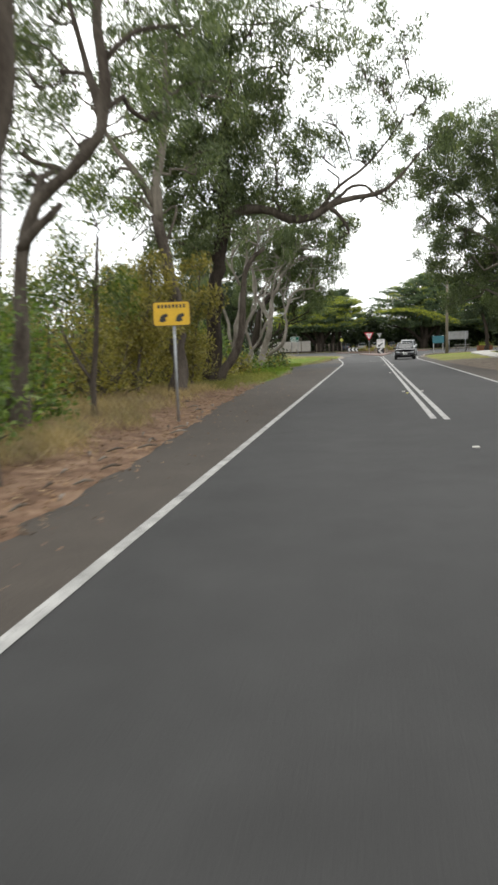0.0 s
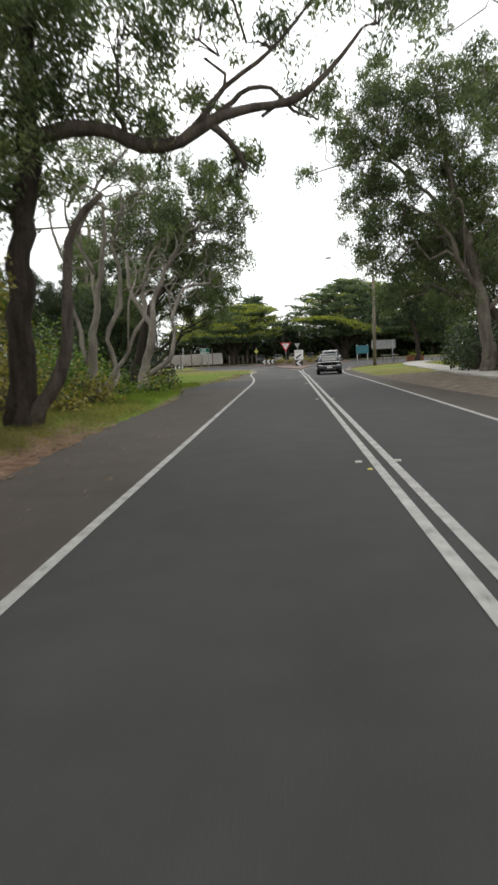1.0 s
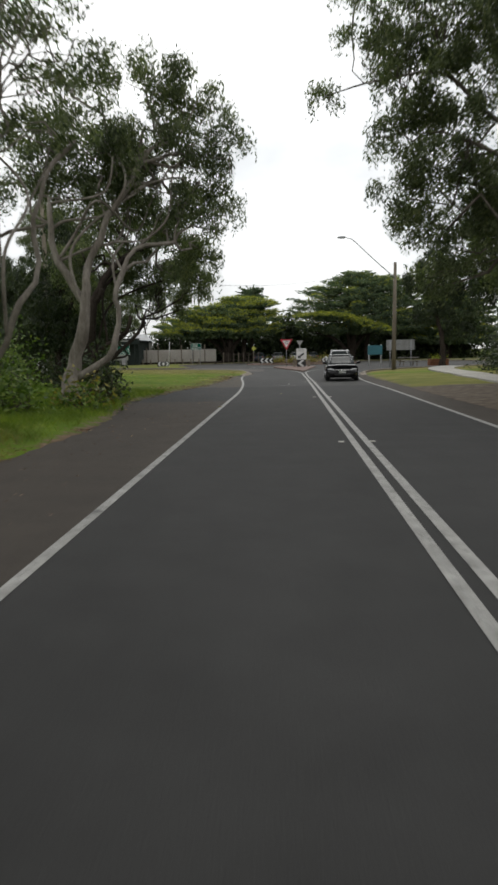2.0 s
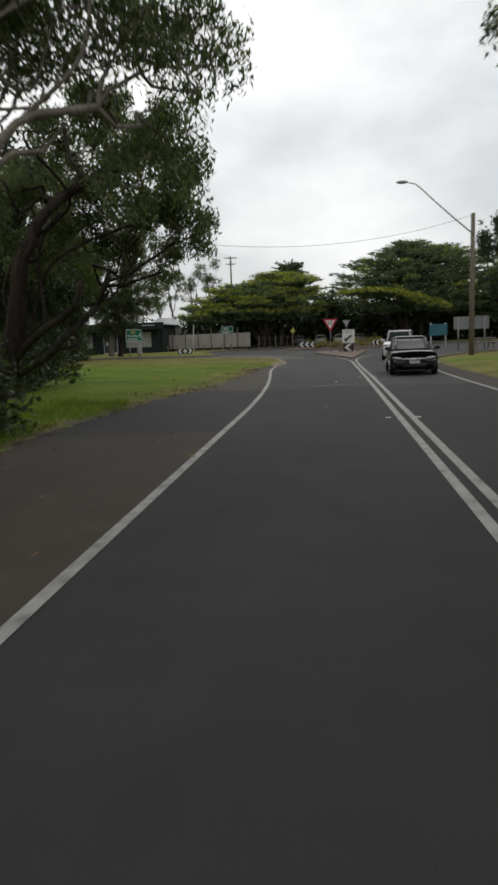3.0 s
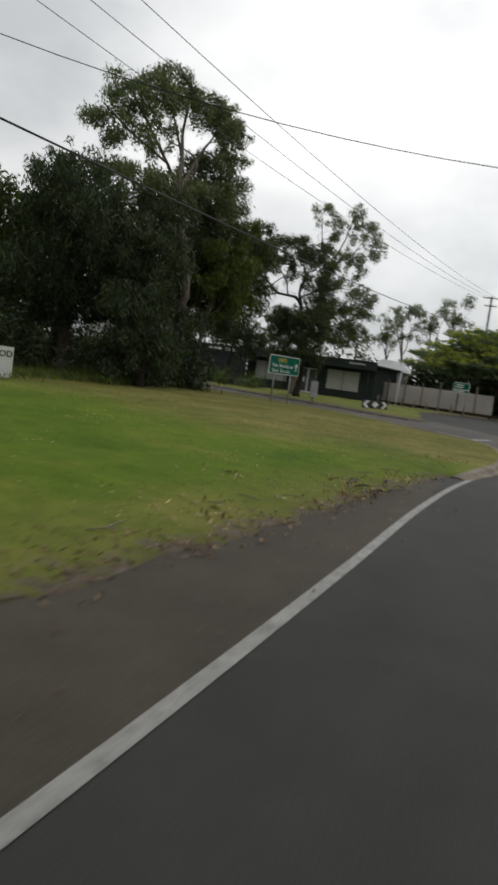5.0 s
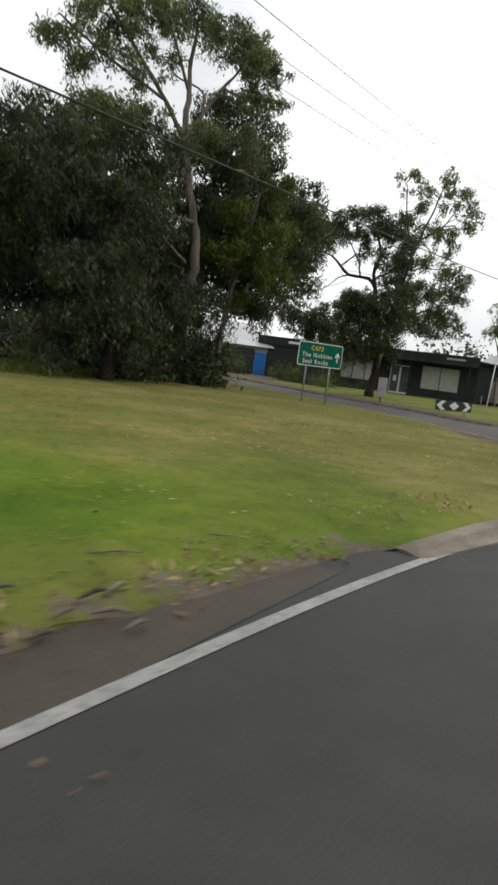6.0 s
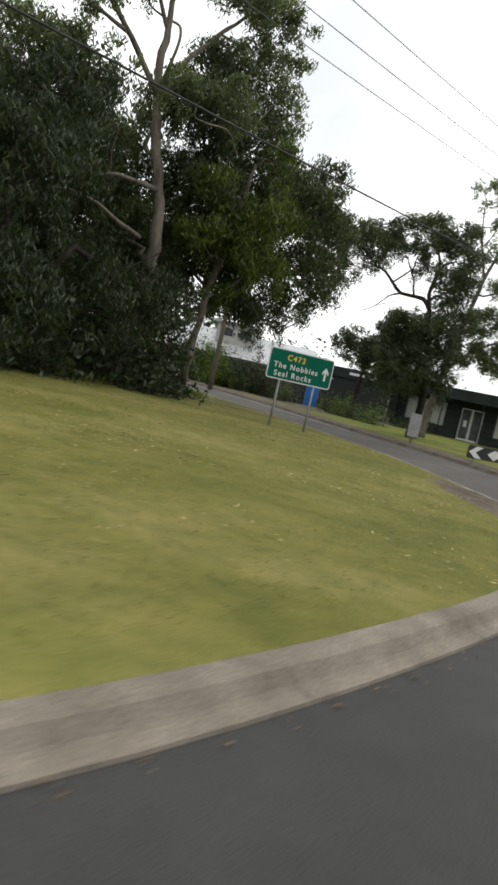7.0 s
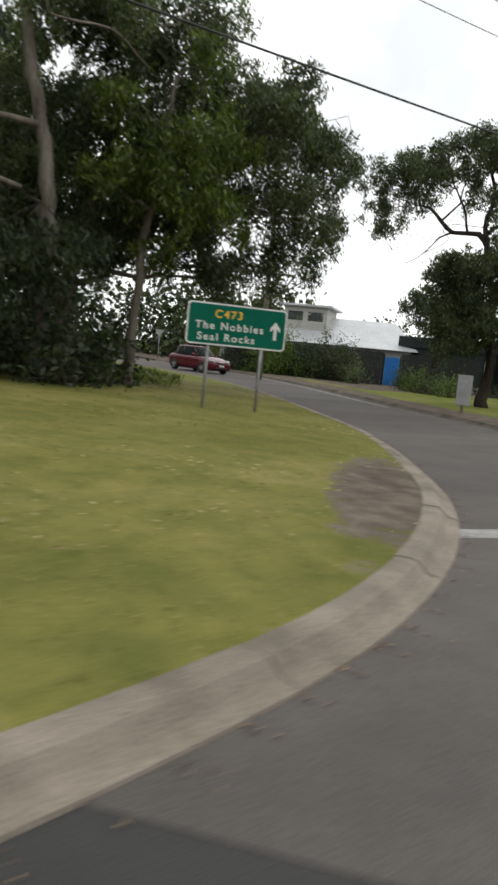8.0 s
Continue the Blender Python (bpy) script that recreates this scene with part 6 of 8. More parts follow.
# undergrowth at the foot of the lawn group; dark leaf colour paints the shade there
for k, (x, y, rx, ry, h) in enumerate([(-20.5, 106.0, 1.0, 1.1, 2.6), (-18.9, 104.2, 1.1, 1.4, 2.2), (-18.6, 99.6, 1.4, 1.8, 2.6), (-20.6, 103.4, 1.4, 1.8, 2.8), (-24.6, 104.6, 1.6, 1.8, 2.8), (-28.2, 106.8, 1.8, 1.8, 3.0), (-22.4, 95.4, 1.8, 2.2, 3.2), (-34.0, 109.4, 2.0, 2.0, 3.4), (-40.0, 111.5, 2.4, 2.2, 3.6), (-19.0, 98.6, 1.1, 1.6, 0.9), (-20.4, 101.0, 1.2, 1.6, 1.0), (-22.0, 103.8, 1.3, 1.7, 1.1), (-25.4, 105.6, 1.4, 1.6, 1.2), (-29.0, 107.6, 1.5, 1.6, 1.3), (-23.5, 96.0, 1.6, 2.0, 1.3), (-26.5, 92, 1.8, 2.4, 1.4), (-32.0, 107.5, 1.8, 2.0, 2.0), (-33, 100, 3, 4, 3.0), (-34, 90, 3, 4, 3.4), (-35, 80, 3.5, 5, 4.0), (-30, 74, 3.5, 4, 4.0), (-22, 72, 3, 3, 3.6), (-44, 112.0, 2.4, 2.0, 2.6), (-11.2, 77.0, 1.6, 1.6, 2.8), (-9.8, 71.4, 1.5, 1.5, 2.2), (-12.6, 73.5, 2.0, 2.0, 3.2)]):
    shrub("undergrowth beneath the gum trees, leaves coloured dark for the shade", x, y, rx, ry, h, 140 + k, M_GUM_DARK, (0.20, 0.08), 1.0, 0.3)
# other side: low scrub along the path
for k, (x, y, rx, ry, h) in enumerate([(11.6, 63.5, 1.5, 2.0, 2.8), (13.2, 54.0, 1.6, 2.2, 2.8), (13.2, 67, 1.8, 2.4, 2.6), (14.2, 76, 2.0, 2.6, 3.0), (15.4, 84, 2.2, 2.6, 3.2), (15.8, 56, 2.4, 3.0, 3.4), (16, 44, 2.4, 3.0, 3.4), (18, 66, 3.0, 4, 4.4), (19, 90, 2.6, 3, 3.2), (18, 34, 3, 4, 4), (12.7, 58.6, 1.4, 1.9, 3.6), (13.6, 62.0, 1.6, 2.0, 4.2)]):
    shrub("dark scrub behind the footpath", x, y, rx, ry, h, 160 + k, M_GUM_DARK, (0.2, 0.08), 1.0)
# planting on the roundabout
for k, (dx, dy, r, h) in enumerate([(-3.2, -3.8, 0.8, 0.55), (-1.2, -4.6, 0.9, 0.6), (1.2, -4.4, 0.9, 0.5), (3.2, -3.6, 0.8, 0.6), (-4.6, -1.6, 0.8, 0.5), (0.2, -2.2, 1.1, 0.8), (2.6, -1.6, 1.0, 0.7)]):
    shrub("low olive planting on the roundabout mound", CX + dx, CY + dy, r, r, h, 180 + k, M_OLIVE, (0.2, 0.08), 0.8, 0.3)

# ---- signs ----
def word_mesh(body, size):
    cu = bpy.data.curves.new("words", "FONT")
    cu.body, cu.size, cu.extrude, cu.offset = body, size, 0.002, 0.0045 * size / 0.25
    tmp = bpy.data.objects.new("words", cu)
    me = bpy.data.meshes.new_from_object(tmp)
    bpy.data.objects.remove(tmp)
    return me, max([v.co.x for v in me.vertices], default=0.0)


def lettering(body, size, material, parent, m, name="letter", squeeze=1.0, gap=0.0):
    """Words in the built-in font, each letter a thin mesh; m places their lower left corner, x to the right and y up."""
    width = 0.0
    for i, ch in enumerate(body):
        if ch == " ":
            continue
        me, own = word_mesh(ch, size)
        width = word_mesh(body[:i + 1], size)[1]
        me.materials.clear()
        me.materials.append(material)
        ob = new(name, me)
        ob.parent = parent
        ob.matrix_local = m @ Matrix.Diagonal((squeeze, 1, 1, 1)) @ Matrix.Translation((width - own + gap * i, 0, 0))
    return parent, width * squeeze


def rounded_outline(w, h, r, n=5):
    out = []
    for cx, cy, a0 in ((w / 2 - r, h / 2 - r, 0), (-w / 2 + r, h / 2 - r, 90), (-w / 2 + r, -h / 2 + r, 180), (w / 2 - r, -h / 2 + r, 270)):
        for k in range(n):
            a = radians(a0 + 90 * k / (n - 1))
            out.append((cx + r * math.cos(a), cy + r * math.sin(a)))
    return out


def plate(name, outline, y0, thick, material, parent, label="", c=(0, 0)):
    """An upright plate facing -y in its thing's own axes: outline in x and z."""
    bm = bmesh.new()
    f = [bm.verts.new((x + c[0], y0 - thick, z + c[1])) for x, z in outline]
    b = [bm.verts.new((x + c[0], y0, z + c[1])) for x, z in outline]
    bm.faces.new(f)
    bm.faces.new(b[::-1])
    for i in range(len(f)):
        j = (i + 1) % len(f)
        bm.faces.new((f[i], b[i], b[j], f[j]))
    return part(name, bm, material, parent, label)


UP = pose(0, 0, 0, 90, 0, 0)


def post_part(parent, x, z0, z1, r=0.038, y=0.05, material=None, name="post"):
    return tube_part(name, [(x, y, z0), (x, y, (z0 + z1) / 2), (x, y, z1)], r, material or M_STEEL, parent, 10)


def direction_sign(x, y, turn, w, h, bottom):
    ob = holder("direction_sign", pose(x, y, 0.12, 0, 0, turn), "green road sign with white and golden words on two steel posts", "road sign")
    post_part(ob, -w * 0.27, -0.3, bottom + h - 0.08)
    post_part(ob, w * 0.27, -0.3, bottom + h - 0.08)
    c = (0, bottom + h / 2)
    plate("panel", rounded_outline(w, h, 0.09), 0.0, 0.02, M_WHITE, ob, "white-bordered panel", c)
    plate("face", rounded_outline(w - 0.07, h - 0.07, 0.07), -0.021, 0.004, M_GREEN, ob, "green sheeting", c)
    lettering("C473", 0.25, M_GOLD, ob, Matrix.Translation((-0.56, -0.027, bottom + h - 0.32)) @ UP, "route_number", 1.05, 0.03)
    lettering("The Nobbies", 0.235, M_WHITE, ob, Matrix.Translation((-1.0, -0.027, bottom + h - 0.585)) @ UP, "lettering", 1.05, 0.032)
    lettering("Seal Rocks", 0.235, M_WHITE, ob, Matrix.Translation((-0.94, -0.027, bottom + h - 0.84)) @ UP, "lettering", 1.05, 0.034)
    ax = w / 2 - 0.27
    az = bottom + h * 0.5 - 0.02
    plate("arrow", [(ax - 0.035, az - 0.21), (ax + 0.035, az - 0.21), (ax + 0.035, az + 0.06), (ax + 0.12, az - 0.03), (ax + 0.12, az + 0.06), (ax, az + 0.21), (ax - 0.12, az + 0.06), (ax - 0.12, az - 0.03), (ax - 0.035, az + 0.06)], -0.026, 0.003, M_WHITE, ob)
    return ob


# plane from (-15.29, 105.46) to (-14.58, 107.75), facing the corner
direction_sign(-14.93, 106.6, math.degrees(math.atan2(2.29, 0.71)), 2.4, 0.95, 1.52)

warn = holder("warning_sign", pose(-3.12, 22.6, 0.1, 0, 0, 4), "yellow warning sign with dark pictograms on a steel post", "road sign")
post_part(warn, 0.03, -0.3, 2.42, 0.03)
plate("panel", rounded_outline(0.78, 0.5, 0.05), 0.0, 0.012, M_BLACK, warn, "black-edged panel", (0, 2.17))
plate("face", rounded_outline(0.75, 0.47, 0.045), -0.013, 0.003, M_YELLOW, warn, "yellow sheeting", (0, 2.17))
for k in range(8):
    plate("letter_bar", rounded_outline(0.045, 0.075, 0.01, 2), -0.017, 0.002, M_BLACK, warn, "", (-0.26 + 0.075 * k, 2.32))
for dx in (-0.17, 0.17):
    plate("pictogram", [(dx - 0.09, 2.02), (dx - 0.02, 2.0), (dx + 0.06, 2.03), (dx + 0.03, 2.09), (dx + 0.1, 2.12), (dx + 0.07, 2.18), (dx - 0.03, 2.15), (dx - 0.07, 2.1)], -0.017, 0.002, M_BLACK, warn)


def give_way(x, y, size, bottom, turn, label, roundabout):
    ob = holder("give_way_sign", pose(x, y, 0.09, 0, 0, turn), label, "road sign")
    h = size * 0.88
    post_part(ob, 0, -0.2, bottom + h * 0.9, 0.03)

    def tri(s):
        c = bottom + h * 0.64
        return [(-s / 2, c + s * 0.3), (0, c - s * 0.58), (s / 2, c + s * 0.3)]
    if roundabout:
        plate("panel", tri(size), 0.0, 0.012, M_RED, ob, "red-bordered triangle")
        plate("face", tri(size * 0.66), -0.013, 0.003, M_WHITE, ob, "white centre")
        c = bottom + h * 0.68
        for k in range(3):
            a0 = radians(120 * k + 20)
            arc = [(0.14 * size * math.cos(a0 + radians(t)), c + 0.14 * size * math.sin(a0 + radians(t))) for t in range(0, 86, 17)]
            arc += [(0.085 * size * math.cos(a0 + radians(t)), c + 0.085 * size * math.sin(a0 + radians(t))) for t in range(85, -1, -17)]
            plate("arrow", arc, -0.017, 0.002, M_BLACK, ob)
    else:
        plate("panel", tri(size), 0.0, 0.012, M_BACK, ob, "bare metal back of the triangle")
    return ob


give_way(0.85, 112.2, 1.25, 1.75, 0, "red and white roundabout give-way sign on the traffic island", True)
give_way(2.25, 113.6, 0.68, 2.1, 4, "give-way sign seen from its bare metal back", False)
give_way(-62.0, 131.0, 0.85, 1.9, 52, "give-way sign seen from its bare metal back", False)

keep = holder("keep_left_board", pose(2.4, 112.9, 0.09, 0, 0, -3), "white board with black arrow and chevron on the traffic island", "road sign")
for s in (-0.36, 0.36):
    post_part(keep, s, -0.1, 1.75, 0.03)
plate("panel", rounded_outline(1.05, 1.15, 0.05), 0.0, 0.015, M_WHITE, keep, "white panel", (0, 1.30))
for k in range(2):
    for j in range(4):
        plate("letter_bar", rounded_outline(0.09, 0.085, 0.01, 2), -0.016, 0.003, M_BACK, keep, "", (-0.24 + 0.16 * j, 1.74 - 0.14 * k))
plate("arrow", [(-0.36, 0.86), (-0.36, 1.18), (-0.26, 1.09), (0.22, 1.42), (0.32, 1.3), (-0.16, 0.96), (-0.06, 0.86)], -0.016, 0.003, M_BLACK, keep)
plate("lower_panel", rounded_outline(0.9, 0.72, 0.03), 0.0, 0.02, M_BLACK, keep, "black panel", (-0.02, 0.34))
plate("chevron", [(-0.38, 0.34), (0.0, 0.66), (0.3, 0.66), (-0.08, 0.34), (0.3, 0.02), (0.0, 0.02)], -0.021, 0.003, M_WHITE, keep)
for s in (-0.75, 0.75):
    bx = box_part("block", (s, 0.25, 0.3), (0.3, 0.3, 0.72), M_KERB, keep, 0.03, "pale concrete block")


def chevron_board(x, y, z, turn, n, w, h, label, way=-1):
    ob = holder("chevron_board", pose(x, y, z, 0, 0, turn), label, "road sign")
    for s in (-w * 0.36, w * 0.36):
        post_part(ob, s, -0.3, h + 0.12, 0.035)
    plate("panel", rounded_outline(w, h, 0.06), 0.0, 0.02, M_BLACK, ob, "black panel", (0, h / 2 + 0.2))
    zc = h / 2 + 0.2
    step = w / n
    for k in range(n):
        cx = -w / 2 + step * (k + 0.5)
        a, b = step * 0.24, h * 0.46
        plate("chevron", [(cx + way * a * 1.6, zc), (cx - way * 0.2 * a, zc + b), (cx - way * 1.9 * a, zc + b), (cx - way * 0.1 * a, zc), (cx - way * 1.9 * a, zc - b), (cx - way * 0.2 * a, zc - b)], -0.021, 0.003, M_WHITE, ob)
    return ob


CHEV = "black and white chevron board on short posts"
chevron_board(-1.7, 129.6, 0.1, 8, 3, 1.75, 0.6, CHEV)
chevron_board(5.7, 130.2, 0.1, -25, 2, 0.95, 0.5, CHEV)
# the two-way board on the far kerb
bw, bh = 3.1, 0.5
two = holder("hazard_board", pose(-12.7, 116.5, 0.12, 0, 0, 76), "black and white two-way hazard board on the kerb", "road sign")
for s in (-1.1, 1.1):
    post_part(two, s, -0.3, 0.68, 0.03)
plate("panel", rounded_outline(bw, bh, 0.08), 0.0, 0.02, M_BLACK, two, "black panel", (0, 0.45))
zc = 0.45
plate("diamond", [(-0.42, zc), (0, zc + 0.21), (0.42, zc), (0, zc - 0.21)], -0.021, 0.003, M_WHITE, two)
for s in (-1, 1):
    plate("chevron", [(s * 1.48, zc), (s * 1.10, zc + 0.22), (s * 0.72, zc + 0.22), (s * 1.10, zc), (s * 0.72, zc - 0.22), (s * 1.10, zc - 0.22)], -0.021, 0.003, M_WHITE, two)

# grey panel on its post at the far kerb, seen from behind
gp = holder("street_panel", pose(-17.46, 118.2, 0.12, 0, 0, 35), "weathered grey sign panel on a timber post", "road sign")
box_part("post", (0, 0.06, 0.6), (0.11, 0.09, 1.5), M_WOODPOLE, gp, 0.01)
box_part("panel", (0.02, 0, 0.84), (0.5, 0.03, 1.05), M_BACK, gp, 0.01, "grey panel")
# leaning white post behind the hazard board
lp = holder("marker_post", pose(-13.0, 122.5, 0.12, 0, 3, 0), "slim white marker post", "post")
tube_part("shaft", [(0, 0, -0.2), (0, 0, 1.4), (0, 0, 2.9)], 0.032, M_WHITE, lp, 8)
box_part("cap", (0, 0, 2.92), (0.12, 0.12, 0.05), M_WHITE, lp, 0.01)

fs = holder("small_direction_sign", pose(-12.0, 141.6, 0.1, 0, 0, -4), "small green direction sign with pale lines of lettering", "road sign")
for s in (-0.55, 0.55):
    post_part(fs, s, -0.2, 3.0, 0.04)
for z, hh in ((2.65, 0.62), (2.18, 0.26)):
    plate("panel", rounded_outline(1.5, hh, 0.05), 0.0, 0.02, M_WHITE, fs, "white-bordered panel", (0, z))
    plate("face", rounded_outline(1.43, hh - 0.07, 0.04), -0.021, 0.003, M_GREEN, fs, "green sheeting", (0, z))
for z, wd in ((2.76, 0.7), (2.56, 0.8), (2.18, 0.9)):
    plate("letter_bar", rounded_outline(wd, 0.08, 0.02, 2), -0.026, 0.003, M_WHITE, fs, "", (-0.15, z))

# hand-painted board on the lawn
fb = holder("painted_board", pose(-16.85, 88.15, 0.15, 0, 0, 48), "white hand-painted board with black letters on the lawn", "sign board")
for s in (-0.42, 0.42):
    box_part("stake", (s, 0.04, 0.5), (0.05, 0.04, 1.3), M_WOODPOLE, fb, 0.005)
plate("panel", rounded_outline(1.3, 0.95, 0.02), 0.0, 0.02, M_WHITE, fb, "white panel", (0, 0.75))
lettering("OOD", 0.26, M_BLACK, fb, Matrix.Translation((0.0, -0.026, 0.92)) @ UP)
plate("letter_bar", rounded_outline(0.14, 0.2, 0.01, 2), -0.021, 0.003, M_BLACK, fb, "", (-0.14, 1.0))

# boards on the other side
bb = holder("sign_board", pose(11.9, 108, 0.1, 0, 0, -3), "large grey sign seen from its metal back", "road sign")
for s in (-1.0, 1.0):
    post_part(bb, s, -0.2, 2.45, 0.05, -0.06)
plate("panel", rounded_outline(2.7, 1.0, 0.06), 0.0, 0.03, M_BACK, bb, "grey metal back", (0, 2.0))
M_TOUR = paint("blue_board", (0.045, 0.17, 0.20))
tb = holder("information_board", pose(9.9, 112, 0.1, 0, 0, 6), "blue and green information board on two white posts", "sign board")
for s in (-0.62, 0.62):
    post_part(tb, s, -0.2, 2.1, 0.05, 0.05, M_WHITE)
plate("panel", rounded_outline(1.5, 0.95, 0.03), 0.0, 0.03, M_TOUR, tb, "blue panel", (0, 1.55))
for z, wd, mt_ in ((1.82, 1.3, M_GREEN), (1.58, 1.3, M_BLUE), (1.34, 0.9, M_WHITE)):
    plate("picture_bar", rounded_outline(wd, 0.16, 0.02, 2), -0.004, 0.004, mt_, tb, "", (0, z))

# planter and picnic table beside the footpath
planter = holder("planter_box", pose(14.6, 103.2, 0.15, 0, 0, 8), "brown timber planter box full of yellow flowers", "planter")
for k in range(3):
    for c, z_ in (((0, -0.4, 0.1 + 0.2 * k), (1.7, 0.05, 0.19)), ((0, 0.4, 0.1 + 0.2 * k), (1.7, 0.05, 0.19)), ((-0.83, 0, 0.1 + 0.2 * k), (0.05, 0.74, 0.19)), ((0.83, 0, 0.1 + 0.2 * k), (0.05, 0.74, 0.19))):
        box_part("plank", c, z_, M_PLANK, planter, 0.008)
box_part("soil", (0, 0, 0.26), (1.6, 0.72, 0.5), M_DIRT, planter, 0.01)
shrub("yellow flowering plants in the timber planter", 14.6, 103.2, 0.7, 0.4, 0.45, 230, M_CYPRESS_TIP, (0.10, 0.05), 1.0, 0.65, "flowers")
table = holder("picnic_table", pose(12.2, 105.0, 0.15, 0, 0, 12), "weathered pale timber picnic table with two benches", "table")
for k in range(5):
    box_part("top_board", (0, -0.3 + 0.15 * k, 0.75), (1.8, 0.135, 0.045), M_PATH, table, 0.008)
for s in (-1, 1):
    box_part("bench", (0, s * 0.72, 0.45), (1.8, 0.26, 0.045), M_PATH, table, 0.008)
    for x in (-0.65, 0.65):
        box_part("leg", (x, s * 0.38, 0.36), (0.07, 0.07, 0.8), M_WOODPOLE, table, 0.008, "", Matrix.Rotation(radians(s * 24), 4, "X"))
        if s > 0:
            box_part("cross_bar", (x, 0, 0.40), (0.05, 1.6, 0.09), M_WOODPOLE, table, 0.008)

# ---- poles, lamp and cables ----
def cable(name, a, b, sag, r=0.012, label="thin grey overhead power line", mat=None):
    a, b = np.array(a, float), np.array(b, float)
    k = np.linspace(0, 1, 25)
    p = a + (b - a) * k[:, None]
    p[:, 2] -= sag * 4 * k * (1 - k)
    ob = tube_part(name, p, r, mat or M_CABLE, None, 5)
    return tagged(ob, label, "cable")


def power_pole(x, y, h, turn, label, arms=2):
    ob = holder("power_pole", pose(x, y, 0.1, 0, 0, turn), label, "power pole")
    tube_part("pole", [(0, 0, -0.4), (0.02, 0, h * 0.5), (0, 0, h)], [0.17, 0.145, 0.12], M_WOODPOLE, ob, 12)
    for k in range(arms):
        z = h - 0.25 - 0.9 * k
        w = 1.9 - 0.5 * k
        arm = box_part("crossarm", (0, -0.15, z), (w, 0.1, 0.12), M_WOODPOLE, ob, 0.01)
        for s in (-0.46, -0.18, 0.18, 0.46):
            tube_part("insulator", [(s * w, -0.15, z + 0.05), (s * w, -0.15, z + 0.13), (s * w, -0.15, z + 0.22)], [0.03, 0.045, 0.025], M_WHITE, arm, 8)
    return ob


PA, PB, PC = (-13.9, 163.0, 13.7), (-36.0, 123.2, 9.6), (-13.9, 80.0, 11.6)
power_pole(PA[0], PA[1], PA[2], 12, "weathered timber power pole with two crossarms")
power_pole(PB[0], PB[1], PB[2], 40, "weathered timber power pole beside the street", 1)
pole_c = power_pole(PC[0], PC[1], PC[2] + 0.6, 3, "weathered timber power pole with a long side arm", 0)
side_arm = box_part("crossarm", (-2.2, -0.15, PC[2] + 0.4), (4.9, 0.11, 0.14), M_WOODPOLE, pole_c, 0.01)
for s in (-4.2, -2.2, -0.4):
    tube_part("insulator", [(s, -0.15, PC[2] + 0.46), (s, -0.15, PC[2] + 0.54), (s, -0.15, PC[2] + 0.66)], [0.03, 0.045, 0.025], M_WHITE, side_arm, 8)
for dx, near_x in ((-0.75, -18.1), (0.0, -16.1), (0.75, -14.3)):
    cable("power_line", (PA[0] + dx, PA[1], PA[2] - 0.1), (near_x, PC[1], PC[2] + 0.78), 1.0, 0.014, mat=M_WIRE)
cable("service_cable", (PA[0], PA[1], 10.2), (-6.75, 68.6, 4.15), 0.74, 0.018, "thick black service cable between poles")

lamp = holder("street_lamp", pose(9.05, 92.0, 0.1), "street lamp with long bent arm on a timber pole", "street lamp")
tube_part("pole", [(0, 0, -0.4), (0.05, 0, 3.9), (0.1, 0, 8.1)], [0.17, 0.15, 0.12], M_WOODPOLE, lamp, 12)
tube_part("arm", [(0.1, -0.12, 6.9), (-1.0, -0.18, 7.85), (-2.1, -0.25, 8.85), (-2.9, -0.29, 9.62), (-3.2, -0.3, 9.85), (-3.65, -0.34, 9.96)], [0.045, 0.042, 0.039, 0.036, 0.034, 0.03], M_STEEL, lamp, 8)
bm = bmesh.new()
bmesh.ops.create_uvsphere(bm, u_segments=14, v_segments=8, radius=1.0)
bmesh.ops.scale(bm, vec=(0.34, 0.13, 0.10), verts=bm.verts[:])
bmesh.ops.translate(bm, vec=(-3.95, -0.36, 9.98), verts=bm.verts[:])
part("head", bm, M_STEEL, lamp, "grey lamp head", True)
cable("span_cable", (9.1, 92, 8.1), (PC[0], PC[1], 8.05), 1.86, 0.010, "black overhead cable across the road")

# ---- buildings across the street ----
M_SHOPWALL = surface("dark_green_boards", (0.022, 0.030, 0.027), (0.045, 0.055, 0.050), 0.8, 18.0, 0.85, 0.0, 0.3, 0.01, (0.6, 0.6, 9.0), 0.35, 0.12)
M_FASCIA = surface("dark_fascia", (0.020, 0.028, 0.026), (0.040, 0.050, 0.046), 0.7, 20.0, 0.8, 0.0, 0.15, 0.005, None, 0.35, 0.12)
M_ROOFIRON = surface("pale_roof_iron", (0.52, 0.53, 0.54), (0.68, 0.69, 0.70), 0.6, 12.0, 0.45, 0.2, 0.1, 0.004)
M_FENCE = surface("pale_fence_panel", (0.60, 0.56, 0.52), (0.74, 0.70, 0.65), 0.6, 14.0, 0.7, 0.0, 0.2, 0.005)
M_DARKFENCE = surface("dark_timber_fence", (0.018, 0.022, 0.020), (0.040, 0.044, 0.040), 0.9, 16.0, 0.85, 0.0, 0.4, 0.01, (4.0, 4.0, 0.6))
M_PANE = glass_material("window_glass", (0.05, 0.055, 0.055))
M_BLIND = paint("pale_window_blind", (0.42, 0.43, 0.38), 0.8)
M_STONE = surface("rough_stone", (0.12, 0.11, 0.09), (0.26, 0.24, 0.20), 2.0, 12.0, 0.95, 0.0, 0.8, 0.03)


